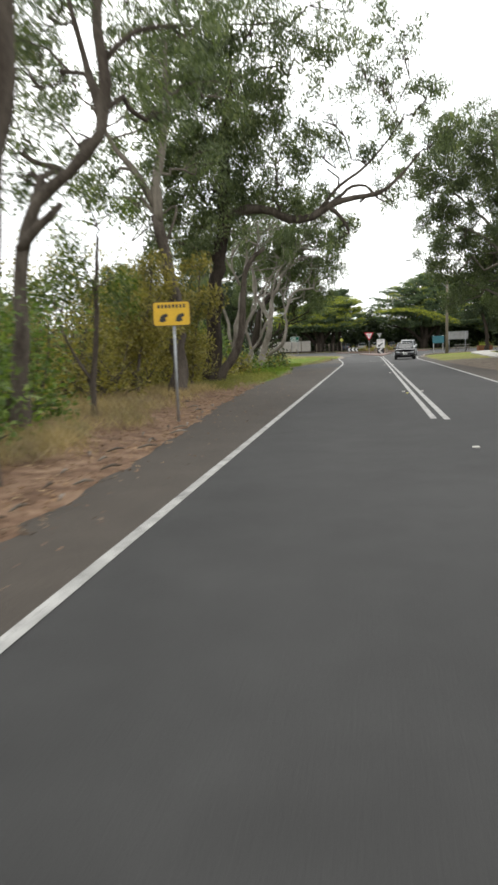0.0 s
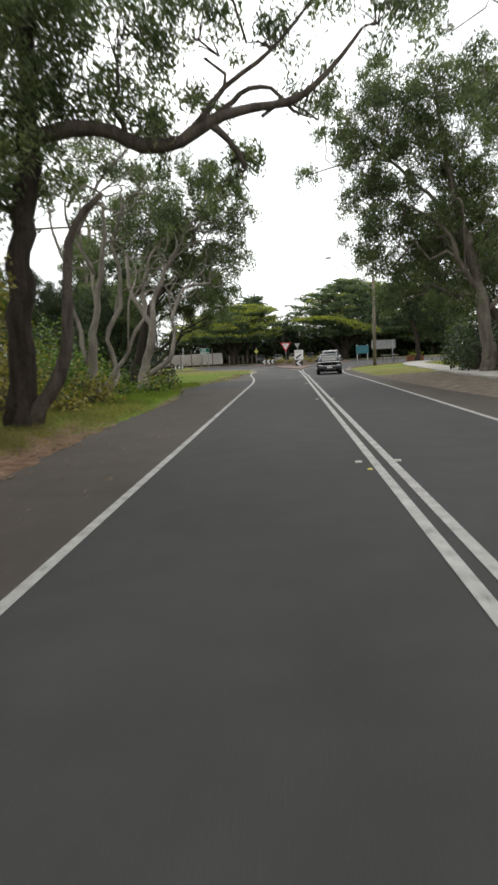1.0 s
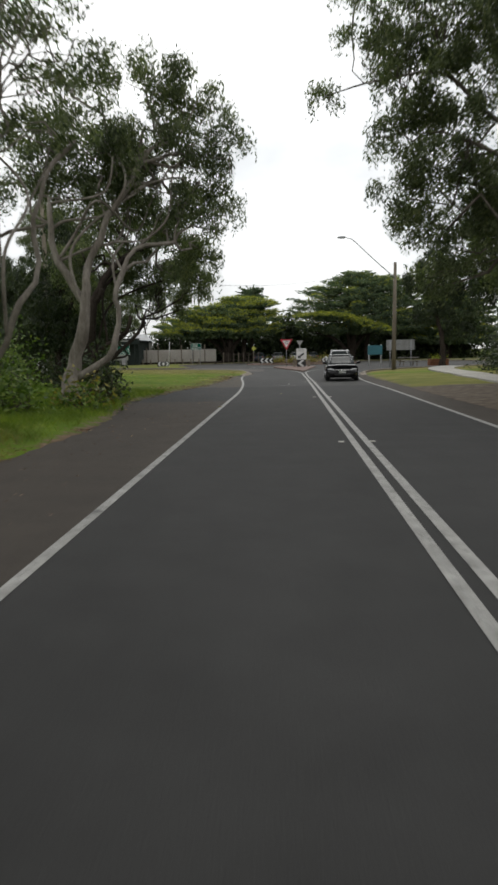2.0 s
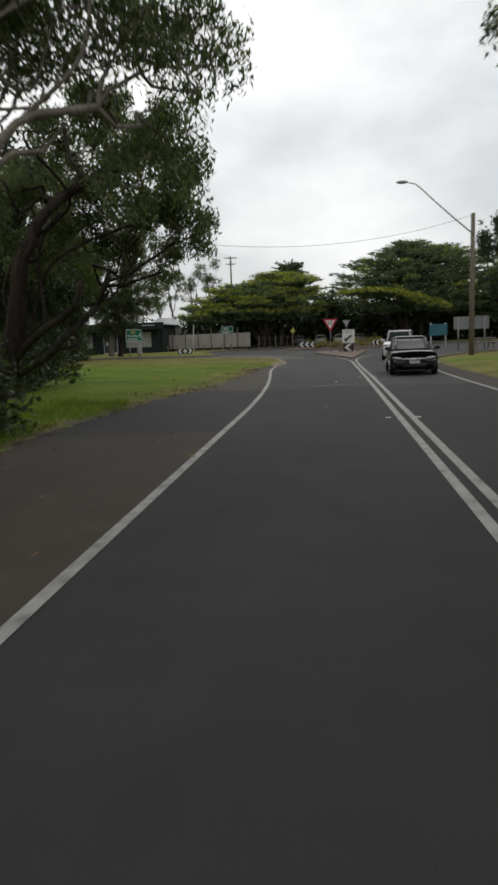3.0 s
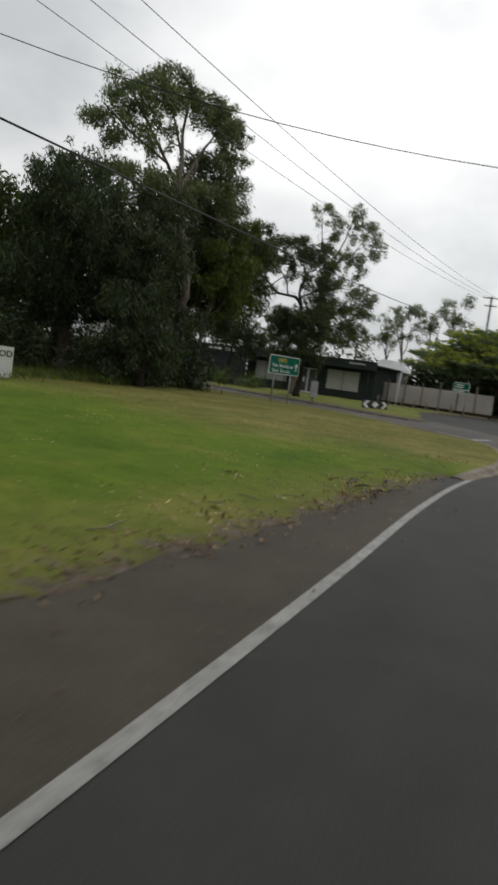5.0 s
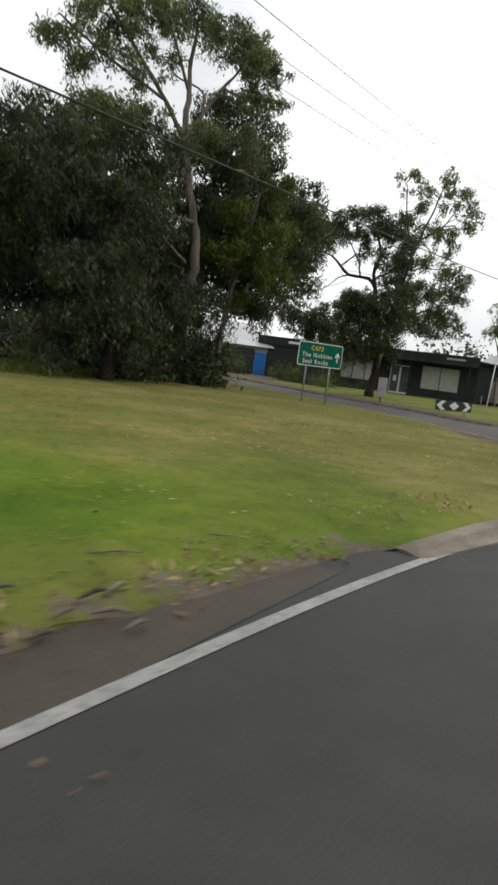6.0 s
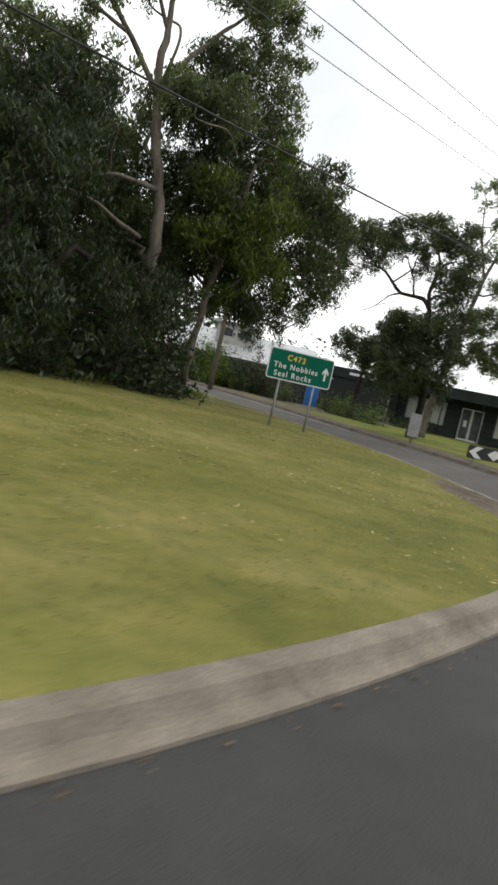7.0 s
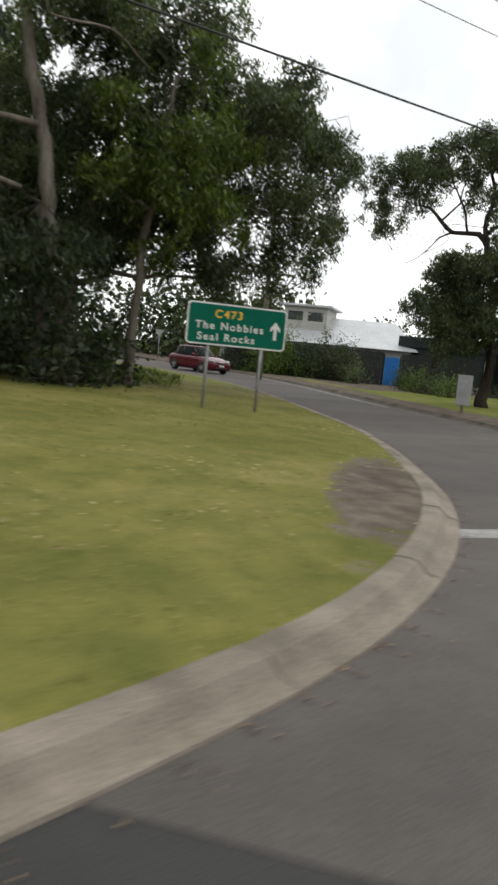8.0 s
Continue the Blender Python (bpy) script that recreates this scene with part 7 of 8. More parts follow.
def wall_with_openings(name, x0, x1, h, openings, thick, material, parent):
    """A wall along x with openings (xa, xb, za, zb) that go right through it, as one closed skin."""
    xs = sorted({x0, x1, *[o[0] for o in openings], *[o[1] for o in openings]})
    zs = sorted({0.0, h, *[o[2] for o in openings], *[o[3] for o in openings]})
    bm = bmesh.new()
    at = {(i, j, k): bm.verts.new((x, (-thick / 2, thick / 2)[k], z)) for i, x in enumerate(xs) for j, z in enumerate(zs) for k in (0, 1)}

    def solid(i, j):
        if not (0 <= i < len(xs) - 1 and 0 <= j < len(zs) - 1):
            return False
        cx, cz = (xs[i] + xs[i + 1]) / 2, (zs[j] + zs[j + 1]) / 2
        return not any(a < cx < b and c < cz < d for a, b, c, d in openings)
    for i in range(len(xs) - 1):
        for j in range(len(zs) - 1):
            if not solid(i, j):
                continue
            bm.faces.new([at[q] for q in ((i, j, 0), (i + 1, j, 0), (i + 1, j + 1, 0), (i, j + 1, 0))])
            bm.faces.new([at[q] for q in ((i, j, 1), (i, j + 1, 1), (i + 1, j + 1, 1), (i + 1, j, 1))])
            for di, dj, ring in ((-1, 0, ((i, j), (i, j + 1))), (1, 0, ((i + 1, j), (i + 1, j + 1))), (0, -1, ((i, j), (i + 1, j))), (0, 1, ((i, j + 1), (i + 1, j + 1)))):
                if not solid(i + di, j + dj):
                    (a, b), (c, d) = ring
                    bm.faces.new([at[q] for q in ((a, b, 0), (c, d, 0), (c, d, 1), (a, b, 1))])
    for v in [v for v in bm.verts if not v.link_faces]:
        bm.verts.remove(v)
    return part(name, bm, material, parent)


def window_in(parent, xa, xb, za, zb, bars=1, blind=True):
    w = new("window")
    w.parent = parent
    bm = bmesh.new()
    for c, s in ((((xa + xb) / 2, 0, zb - 0.03), (xb - xa, 0.08, 0.06)), (((xa + xb) / 2, 0, za + 0.03), (xb - xa, 0.08, 0.06)), ((xa + 0.03, 0, (za + zb) / 2), (0.06, 0.08, zb - za - 0.12)), ((xb - 0.03, 0, (za + zb) / 2), (0.06, 0.08, zb - za - 0.12))):
        add_box(bm, c, s)
    for k in range(bars):
        x = xa + (xb - xa) * (k + 1) / (bars + 1)
        add_box(bm, (x, 0, (za + zb) / 2), (0.05, 0.07, zb - za - 0.12))
    part("frame", bm, M_BLACK, w)
    step = (xb - xa - 0.12) / (bars + 1)
    for k in range(bars + 1):
        x = xa + 0.06 + step * (k + 0.5)
        box_part("pane", (x, 0.01, (za + zb) / 2), (step - 0.05, 0.012, zb - za - 0.13), M_BLIND if blind else M_PANE, w, 0.0, "pale covered pane" if blind else "dark glass pane")
    return w


shop = holder("shop", pose(-27.4, 143.0, 0.1), "low dark green shop with flat roof and wide windows", "building")
ops = [(-6.0, -2.3, 0.75, 2.7), (-1.0, 0.9, 0.02, 2.55), (1.9, 5.4, 0.7, 2.75)]
wall_with_openings("front_wall", -6.9, 6.9, 3.4, ops, 0.2, M_SHOPWALL, shop)
box_part("side_wall", (-6.8, 4.1, 1.7), (0.2, 8.0, 3.4), M_SHOPWALL, shop, 0.0)
box_part("side_wall", (6.8, 4.1, 1.7), (0.2, 8.0, 3.4), M_SHOPWALL, shop, 0.0)
box_part("back_wall", (0, 8.2, 1.7), (13.8, 0.2, 3.4), M_SHOPWALL, shop, 0.0)
box_part("roof", (0, 3.6, 3.5), (14.6, 10.2, 0.18), M_FASCIA, shop, 0.02)
box_part("fascia", (0, -1.52, 3.42), (14.7, 0.1, 0.85), M_FASCIA, shop, 0.01, "dark fascia board")
box_part("floor", (0, 4.1, 0.0), (13.4, 8.0, 0.1), M_PATH, shop, 0.0)
window_in(shop, *ops[0], 2)
window_in(shop, *ops[2], 1)
dr = new("door")
dr.parent = shop
for s in (-0.47, 0.47):
    bm = bmesh.new()
    for c, z in (((s - 0.05 - 0.42, 0, 1.27), (0.07, 0.06, 2.5)), ((s - 0.05 + 0.42, 0, 1.27), (0.07, 0.06, 2.5)), ((s - 0.05, 0, 2.48), (0.77, 0.06, 0.08)), ((s - 0.05, 0, 0.1), (0.77, 0.06, 0.14))):
        add_box(bm, c, z)
    lf = part("door_leaf", bm, M_WHITE, dr, "white-framed glass door leaf")
    box_part("pane", (s - 0.05, 0.0, 1.28), (0.76, 0.014, 2.2), M_PANE, dr, 0.0)
box_part("notice", (-0.5, -0.03, 1.35), (0.28, 0.01, 0.5), M_WHITE, dr, 0.0, "white notice on the glass")
for x in (-6.9, -2.0, 1.4, 6.6):
    tube_part("veranda_post", [(x, -1.4, -0.1), (x, -1.4, 1.5), (x, -1.4, 3.05)], 0.05, M_WHITE if x < -6 else M_FASCIA, shop, 8)
plate("letter_bar", rounded_outline(1.6, 0.16, 0.02, 2), -1.575, 0.01, M_BACK, shop, "", (5.4, 3.5))
cafe = holder("cafe_fascia", pose(-37.2, 140.2, 0.1, 0, 0, 18), "dark cafe front with white lettering on its fascia", "building")
box_part("wall", (0, 2.0, 1.8), (6.4, 4.0, 3.6), M_SHOPWALL, cafe, 0.02)
box_part("fascia", (0, -0.08, 3.3), (6.6, 0.12, 0.8), M_FASCIA, cafe, 0.01)
lettering("CAFE", 0.42, M_WHITE, cafe, Matrix.Translation((1.4, -0.15, 3.15)) @ UP)
plate("letter_bar", rounded_outline(1.3, 0.2, 0.04, 2), -0.141, 0.01, M_WHITE, cafe, "", (0.3, 3.3))
pk = holder("pink_panel", pose(-40.2, 142.3, 3.05, 0, 0, 40), "small pink advertising panel above the fence", "sign board")
plate("panel", rounded_outline(1.1, 0.75, 0.03), 0, 0.05, M_PINK, pk, "", (0, 0.35))
tube_part("post", [(0, 0.06, -3.1), (0, 0.06, -1.5), (0, 0.06, 0.4)], 0.04, M_STEEL, pk, 8)

# house with a pale iron roof behind a dark fence
FT = math.degrees(math.atan2(0.63, 0.77))
house = holder("house", pose(-47.5, 138.0, -0.45, 0, 0, FT), "white house with a pale iron roof and an upper storey", "house")
M_HOUSEWALL = surface("cream_weatherboard", (0.42, 0.41, 0.38), (0.55, 0.54, 0.50), 0.7, 15.0, 0.75, 0.0, 0.2, 0.008, (0.5, 0.5, 8.0))
box_part("wall", (0, 0, 1.6), (15.0, 8.0, 3.2), M_HOUSEWALL, house, 0.0)
bm = bmesh.new()
for xa, xb in ((-7.8, 7.8),):
    rv = [bm.verts.new(q) for q in ((xa, -4.6, 3.1), (xb, -4.6, 3.1), (xb - 2.2, 0, 5.3), (xa + 2.2, 0, 5.3), (xa, 4.6, 3.1), (xb, 4.6, 3.1))]
    for q in ((0, 1, 2, 3), (3, 2, 5, 4), (1, 5, 2), (0, 3, 4), (0, 4, 5, 1)):
        bm.faces.new([rv[j] for j in q])
part("roof", bm, M_ROOFIRON, house, "pale iron roof")
wall_with_openings("upper_wall", -2.9, 0.5, 5.9, [(-2.6, -1.4, 4.8, 5.5), (-1.0, 0.2, 4.8, 5.5)], 0.2, M_HOUSEWALL, house).location = (0, -2.4, 0)
for xa, xb in ((-2.6, -1.4), (-1.0, 0.2)):
    window_in(house, xa, xb, 4.8, 5.5, 1, False).location = (0, -2.4, 0)
box_part("upper_side", (-2.8, 0, 4.2), (0.2, 4.6, 3.4), M_HOUSEWALL, house, 0.0)
box_part("upper_side", (0.4, 0, 4.2), (0.2, 4.6, 3.4), M_HOUSEWALL, house, 0.0)
box_part("upper_roof", (-1.2, 0, 5.98), (4.2, 5.8, 0.16), M_ROOFIRON, house, 0.02)

fence = holder("dark_fence", pose(-39.6, 134.2, 0.1, 0, 0, FT), "dark stained timber paling fence", "fence")
pal = bmesh.new()
add_box(pal, (0, 0, 1.15), (0.142, 0.022, 2.3), 0.003)
first = part("paling", pal, M_DARKFENCE, fence)
n_pal = 0
for k in range(120):
    x = -9.5 + 0.15 * k
    if 2.0 < x < 3.1:
        continue
    p = first if n_pal == 0 else new("paling", first.data)
    p.parent = fence
    p.location = (x, 0.006 * math.sin(k * 2.1), 0.03 * math.sin(k * 1.3))
    n_pal += 1
for z in (0.5, 1.8):
    box_part("rail", (-0.5, 0.05, z), (18, 0.05, 0.09), M_DARKFENCE, fence, 0.004)
gate = holder("blue_gate", pose(-39.6, 134.2, 0.1, 0, 0, FT), "bright blue painted timber gate in the dark fence", "gate")
box_part("gate_leaf", (2.55, 0, 1.02), (0.98, 0.05, 1.98), M_BLUE, gate, 0.008)
for z in (0.25, 1.0, 1.8):
    box_part("ledge", (2.55, -0.035, z), (0.9, 0.025, 0.1), M_BLUE, gate, 0.004)
box_part("gate_post", (1.99, 0, 1.05), (0.1, 0.1, 2.2), M_DARKFENCE, gate, 0.01)
box_part("gate_post", (3.11, 0, 1.05), (0.1, 0.1, 2.2), M_DARKFENCE, gate, 0.01)
stones = holder("stone_wall", pose(-39.6, 134.2, 0.1, 0, 0, FT), "low rough stone wall with plants over it", "wall")
g9 = np.random.default_rng(9)
for k in range(34):
    x = 3.6 + 0.32 * (k % 17)
    s = g9.uniform(0.85, 1.15)
    bm = bmesh.new()
    bmesh.ops.create_icosphere(bm, subdivisions=1, radius=0.5)
    for v in bm.verts:
        v.co = Vector((v.co.x * 0.34 * s, v.co.y * 0.3, v.co.z * 0.30)) * (1 + 0.12 * noise.noise(v.co * 3 + Vector((k, 0, 0))))
    ob = part("stone", bm, M_STONE, stones)
    ob.location = (x, -0.7 + 0.05 * g9.standard_normal(), 0.13 + 0.26 * (k // 17))
for k, (x, y, r, h) in enumerate([(-41.0, 131.4, 1.5, 2.7), (-42.9, 130.2, 1.8, 3.4), (-46.5, 129.4, 1.7, 3.4), (-44.4, 130.0, 1.9, 3.6), (-48.6, 130.4, 1.7, 3.2), (-51.5, 131.5, 1.9, 3.4), (-42.4, 130.8, 1.3, 2.2), (-35.8, 135.9, 0.9, 1.0), (-34.2, 137.4, 1.0, 1.1), (-43.0, 129.8, 1.4, 2.2), (-45.4, 130.6, 1.5, 3.0), (-41.2, 131.4, 1.1, 1.3), (-30.5, 138.4, 1.0, 0.8), (-33.0, 134.6, 1.0, 0.9), (-29.0, 138.8, 0.9, 0.8)]):
    shrub("garden shrub in front of the dark fence", x, y, r, r, h, 200 + k, (M_GUM_DARK, M_SHRUB)[k % 2], (0.16, 0.06), 0.9)

# pale panel fence by the roundabout, with posts and a log rail before it
wf = holder("panel_fence", pose(-15.0, 146.4, 0.1, 0, 0, -2), "pale grey panel fence between timber posts", "fence")
for k in range(7):
    x = -5.9 + 1.75 * k
    box_part("post", (x - 0.87, 0, 1.2), (0.13, 0.13, 2.6 if k % 2 else 3.3), M_WOODPOLE, wf, 0.01)
    bm = bmesh.new()
    ribs = 14
    vs = [(bm.verts.new((x - 0.8 + 1.6 * j / ribs, 0.03 * (j % 2), 0.25)), bm.verts.new((x - 0.8 + 1.6 * j / ribs, 0.03 * (j % 2), 2.15))) for j in range(ribs + 1)]
    for (a, b), (c, d) in zip(vs, vs[1:]):
        bm.faces.new((a, c, d, b))
    bmesh.ops.solidify(bm, geom=bm.faces[:], thickness=0.015)
    part("panel", bm, M_FENCE, wf)
tf_ = holder("timber_fence", pose(-5.2, 147.6, 0.1, 0, 0, 8), "low brown timber post fence", "fence")
for k in range(8):
    box_part("post", (-3.4 + 0.75 * k, 0, 0.8), (0.13, 0.13, 1.6), M_BARK if k % 3 else M_WOODPOLE, tf_, 0.01)
for z in (0.5, 1.3):
    box_part("rail", (-0.8, 0.1, z), (6.0, 0.05, 0.12), M_BARK_DARK, tf_, 0.008)
bol = holder("bollard", pose(-20.0, 143.2, 0.1), "short weathered timber bollard", "bollard", "bollards before the panel fence")
tube_part("shaft", [(0, 0, -0.2), (0, 0, 0.4), (0, 0, 0.8)], [0.09, 0.085, 0.07], M_WOODPOLE, bol, 8)
for k in range(1, 8):
    copy_thing(bol, pose(-20.0 + 1.15 * k, 143.2 + 0.15 * k, 0.1))
log = holder("log_rail", pose(-14.6, 144.6, 0.1, 0, 0, 4), "low dark log rail along the kerb", "rail")
tube_part("log", [(-6, 0, 0.22), (0, 0, 0.24), (6, 0, 0.22)], 0.13, M_BARK_DARK, log, 8)
for k in range(5):
    box_part("block", (-5 + 2.5 * k, 0, 0.06), (0.25, 0.22, 0.2), M_BARK_DARK, log, 0.01)
hb = holder("far_house", pose(-23.7, 160, 0.1, 0, 0, 4), "small pale gabled house beyond the fence", "house")
box_part("wall", (0, 0, 1.8), (3.8, 6, 3.6), M_HOUSEWALL, hb, 0.02)
bm = bmesh.new()
rv = [bm.verts.new(q) for q in ((-2.2, -3.6, 3.55), (2.2, -3.6, 3.55), (1.2, 0, 4.9), (-1.2, 0, 4.9), (-2.2, 3.6, 3.55), (2.2, 3.6, 3.55))]
for q in ((0, 1, 2, 3), (3, 2, 5, 4), (1, 5, 2), (0, 3, 4), (0, 4, 5, 1)):
    bm.faces.new([rv[j] for j in q])
part("roof", bm, M_ROOFIRON, hb)
for x in (-0.9, 0.9):
    box_part("window", (x, -3.02, 2.4), (1.0, 0.06, 1.1), M_PANE, hb, 0.01)

# ---- vehicles ----
M_TYRE = surface("tyre_rubber", (0.014, 0.014, 0.014), (0.028, 0.028, 0.027), 3.0, 30.0, 0.85)
M_RIM = surface("alloy_rim", (0.35, 0.35, 0.36), (0.5, 0.5, 0.51), 5.0, 40.0, 0.35, 0.8, 0.05, 0.002)
M_CARGLASS = glass_material("car_glass", (0.008, 0.011, 0.011), 0.12)
M_CARGLASS.node_tree.nodes["Principled BSDF"].inputs["Specular IOR Level"].default_value = 0.10
M_CARGLASS.node_tree.nodes["Principled BSDF"].inputs["IOR"].default_value = 1.22
M_LENS = paint("clear_lamp_lens", (0.22, 0.225, 0.23), 0.1)
M_TAIL = paint("red_lamp_lens", (0.4, 0.02, 0.02), 0.2)
M_PLATE = paint("number_plate", (0.62, 0.63, 0.60), 0.5)
M_CHROME = surface("chrome_trim", (0.6, 0.6, 0.6), (0.72, 0.72, 0.72), 5.0, 40.0, 0.15, 1.0, 0.03, 0.001)


def car_paint(name, col, gloss=0.32):
    m, t, p, _ = nodes_of(name)
    n = noise_node(t, 1.2, 5.0)
    r = ramp_node(t, n.outputs["Fac"], [(0.3, tuple(c * 0.9 for c in col)), (0.7, tuple(min(1, c * 1.08) for c in col))])
    t.links.new(r.outputs["Color"], p.inputs["Base Color"])
    p.inputs["Roughness"].default_value, p.inputs["Metallic"].default_value = 0.12, 0.0
    p.inputs["Specular IOR Level"].default_value = gloss
    return m


def skin(name, rings, material, parent, label="", ends=True):
    """A closed skin over round cross-sections of equal count."""
    bm = bmesh.new()
    rs = [[bm.verts.new(q) for q in ring] for ring in rings]
    n = len(rs[0])
    for a, b in zip(rs, rs[1:]):
        for i in range(n):
            bm.faces.new((a[i], a[(i + 1) % n], b[(i + 1) % n], b[i]))
    if ends:
        bm.faces.new(rs[0][::-1])
        bm.faces.new(rs[-1])
    bmesh.ops.recalc_face_normals(bm, faces=bm.faces[:])
    return part(name, bm, material, parent, label, True)


def smooth_rows(rows, n):
    """Rows of numbers drawn out to n rows along an even curve."""
    a = np.array(rows, float)
    pad = np.vstack([2 * a[0] - a[1], a, 2 * a[-1] - a[-2]])
    out = []
    for u in np.linspace(0, len(a) - 1 - 1e-6, n):
        i, f = int(u), u - int(u)
        p0, p1, p2, p3 = pad[i:i + 4]
        out.append(0.5 * (2 * p1 + (p2 - p0) * f + (2 * p0 - 5 * p1 + 4 * p2 - p3) * f * f + (3 * p1 - p0 - 3 * p2 + p3) * f ** 3))
    return out


def car(name, m, col, label, L, W, H, belt, bonnet, cab, suv=False):
    """x ahead from the middle; cab: the feet of rear glass and windscreen and the roof's ends, along x."""
    ob = holder(name, m, label, "car")
    h, hw = L / 2, W / 2
    mat = car_paint(name + "_paint", col, 0.35)
    # body: cross-sections (x, width, sill, top) from tail to nose
    st = [(-h, 0.74, 0.44, belt - 0.20), (-h + 0.10, 0.88, 0.28, belt - 0.05), (-h + 0.45, 0.96, 0.23, belt), (-0.9, 1.0, 0.21, belt), (0.0, 1.0, 0.21, belt - 0.01), (cab[1] - 0.15, 1.0, 0.21, belt - 0.03), (cab[1] + 0.2, 0.99, 0.21, bonnet), (h - 0.6, 0.96, 0.21, bonnet - (0.05 if suv else 0.09)), (h - 0.24, 0.90, 0.22, bonnet - (0.13 if suv else 0.19)), (h - 0.06, 0.80, 0.26, bonnet - 0.27), (h, 0.68, 0.34, bonnet - 0.37)]
    rings = []
    for x, f, z0, z1 in smooth_rows(st, 41):
        w, d = hw * f, z1 - z0
        half = [(w * 0.80, z0), (w * 0.95, z0 + 0.05 * d), (w * 0.985, z0 + 0.25 * d), (w, z0 + 0.55 * d), (w * 0.99, z0 + 0.74 * d), (w * 0.965, z0 + 0.88 * d), (w * 0.90, z0 + 0.965 * d), (w * 0.78, z1), (w * 0.42, z1 + 0.022), (w * 0.1, z1 + 0.028)]
        rings.append([(x, -a, b) for a, b in half] + [(x, a, b) for a, b in half[::-1]])
    skin("body", rings, mat, ob)
    xa, xb, ra, rb = cab
    rw, bw_ = hw * (0.76 if suv else 0.72), hw * 0.90

    def plan_ring(k, z, grow=1.0, turns=32):
        x0, x1 = xa + (ra - xa) * k ** 0.9, xb + (rb - xb) * k ** 0.9
        w = bw_ + (rw - bw_) * k ** 1.3
        out = []
        for i in range(turns):
            c, s = math.cos(2 * math.pi * i / turns), math.sin(2 * math.pi * i / turns)
            e = 2 / 3.6
            out.append(((x0 + x1) / 2 + grow * (x1 - x0) / 2 * math.copysign(abs(c) ** e, c), grow * w * math.copysign(abs(s) ** e, s), z))
        return out

    zb, zt = belt - 0.07, H - 0.07
    skin("cabin_glass", [plan_ring(k, zb + (zt - zb) * k) for k in (0.0, 0.25, 0.5, 0.75, 1.0)], M_CARGLASS, ob, "dark glazing")
    skin("roof", [plan_ring(1.0, zt - 0.012, 1.02), plan_ring(1.0, zt + 0.022, 1.005), plan_ring(1.0, zt + 0.042, 0.95), plan_ring(1.0, zt + 0.06, 0.82), plan_ring(1.0, H - 0.003, 0.55), plan_ring(1.0, H, 0.2)], mat, ob)
    lows, mids, tops = plan_ring(0.0, zb), plan_ring(0.5, (zb + zt) / 2), plan_ring(1.0, zt)
    for s in (-1, 1):
        for i in (4, 12):
            j = i if s > 0 else 32 - i
            tube_part("pillar", [lows[j], mids[j], tops[j]], 0.026, mat, ob, 8)
        xm = (xa + xb) / 2 - 0.12
        tube_part("pillar", [(xm, s * (bw_ + 0.004), zb), (xm - 0.06, s * (mids[8][1] + 0.004), (zb + zt) / 2), (xm - 0.14, s * (rw + 0.004), zt)], 0.034, M_BLACK, ob, 6)
        # mirror shell on its short arm
        bm = bmesh.new()
        bmesh.ops.create_uvsphere(bm, u_segments=12, v_segments=8, radius=1.0)
        bmesh.ops.scale(bm, vec=(0.07, 0.115, 0.075), verts=bm.verts[:])
        bmesh.ops.translate(bm, vec=(xb - 0.48, s * (hw + 0.06), belt + 0.07), verts=bm.verts[:])
        add_box(bm, (xb - 0.46, s * (hw - 0.05), belt + 0.01), (0.06, 0.16, 0.05), 0.01)
        part("mirror", bm, mat, ob, "", True)
        # swept headlight let into the corner of the nose
        bm = bmesh.new()
        bmesh.ops.create_uvsphere(bm, u_segments=16, v_segments=10, radius=1.0)
        bmesh.ops.scale(bm, vec=(0.27, 0.165, 0.062) if not suv else (0.27, 0.20, 0.09), verts=bm.verts[:])
        bmesh.ops.rotate(bm, cent=(0, 0, 0), matrix=Matrix.Rotation(radians(-s * 38), 3, "Z") @ Matrix.Rotation(radians(8), 3, "Y"), verts=bm.verts[:])
        bmesh.ops.translate(bm, vec=(h - 0.30, s * hw * 0.70, bonnet - (0.19 if not suv else 0.215)), verts=bm.verts[:])
        part("headlight", bm, M_LENS, ob, "clear headlight", True)
        box_part("fog_lamp", (h - 0.10, s * hw * 0.64, 0.36), (0.10, 0.14, 0.08), M_LENS, ob, 0.03, "small fog lamp")
        box_part("tail_light", (-h + 0.10, s * hw * 0.68, belt - 0.19), (0.16, hw * 0.34, 0.17), M_TAIL, ob, 0.04, "red tail light")
        for xd in (xm + 0.02, xb - 0.55, xm - 0.95):
            tube_part("door_seam", [(xd, s * (hw * 0.968 + 0.001), belt - 0.12), (xd + 0.03, s * (hw * 1.0 + 0.001), belt - 0.33), (xd, s * (hw * 0.985 + 0.001), 0.36)], 0.006, M_BLACK, ob, 4)
        for xd in (xm - 0.12, xm + 0.85):
            box_part("door_handle", (xd - 0.06, s * (hw * 0.985 + 0.012), belt - 0.15), (0.17, 0.03, 0.03), mat, ob, 0.01)
        for xw in (h - 0.86, -h + 0.84):
            r = 0.345 if suv else 0.315
            bm = bmesh.new()
            bmesh.ops.create_cone(bm, cap_ends=True, segments=28, radius1=r + 0.055, radius2=r + 0.055, depth=0.2)
            bmesh.ops.rotate(bm, cent=(0, 0, 0), matrix=Matrix.Rotation(radians(90), 3, "X"), verts=bm.verts[:])
            bmesh.ops.translate(bm, vec=(xw, s * (hw - 0.094), r + 0.01), verts=bm.verts[:])
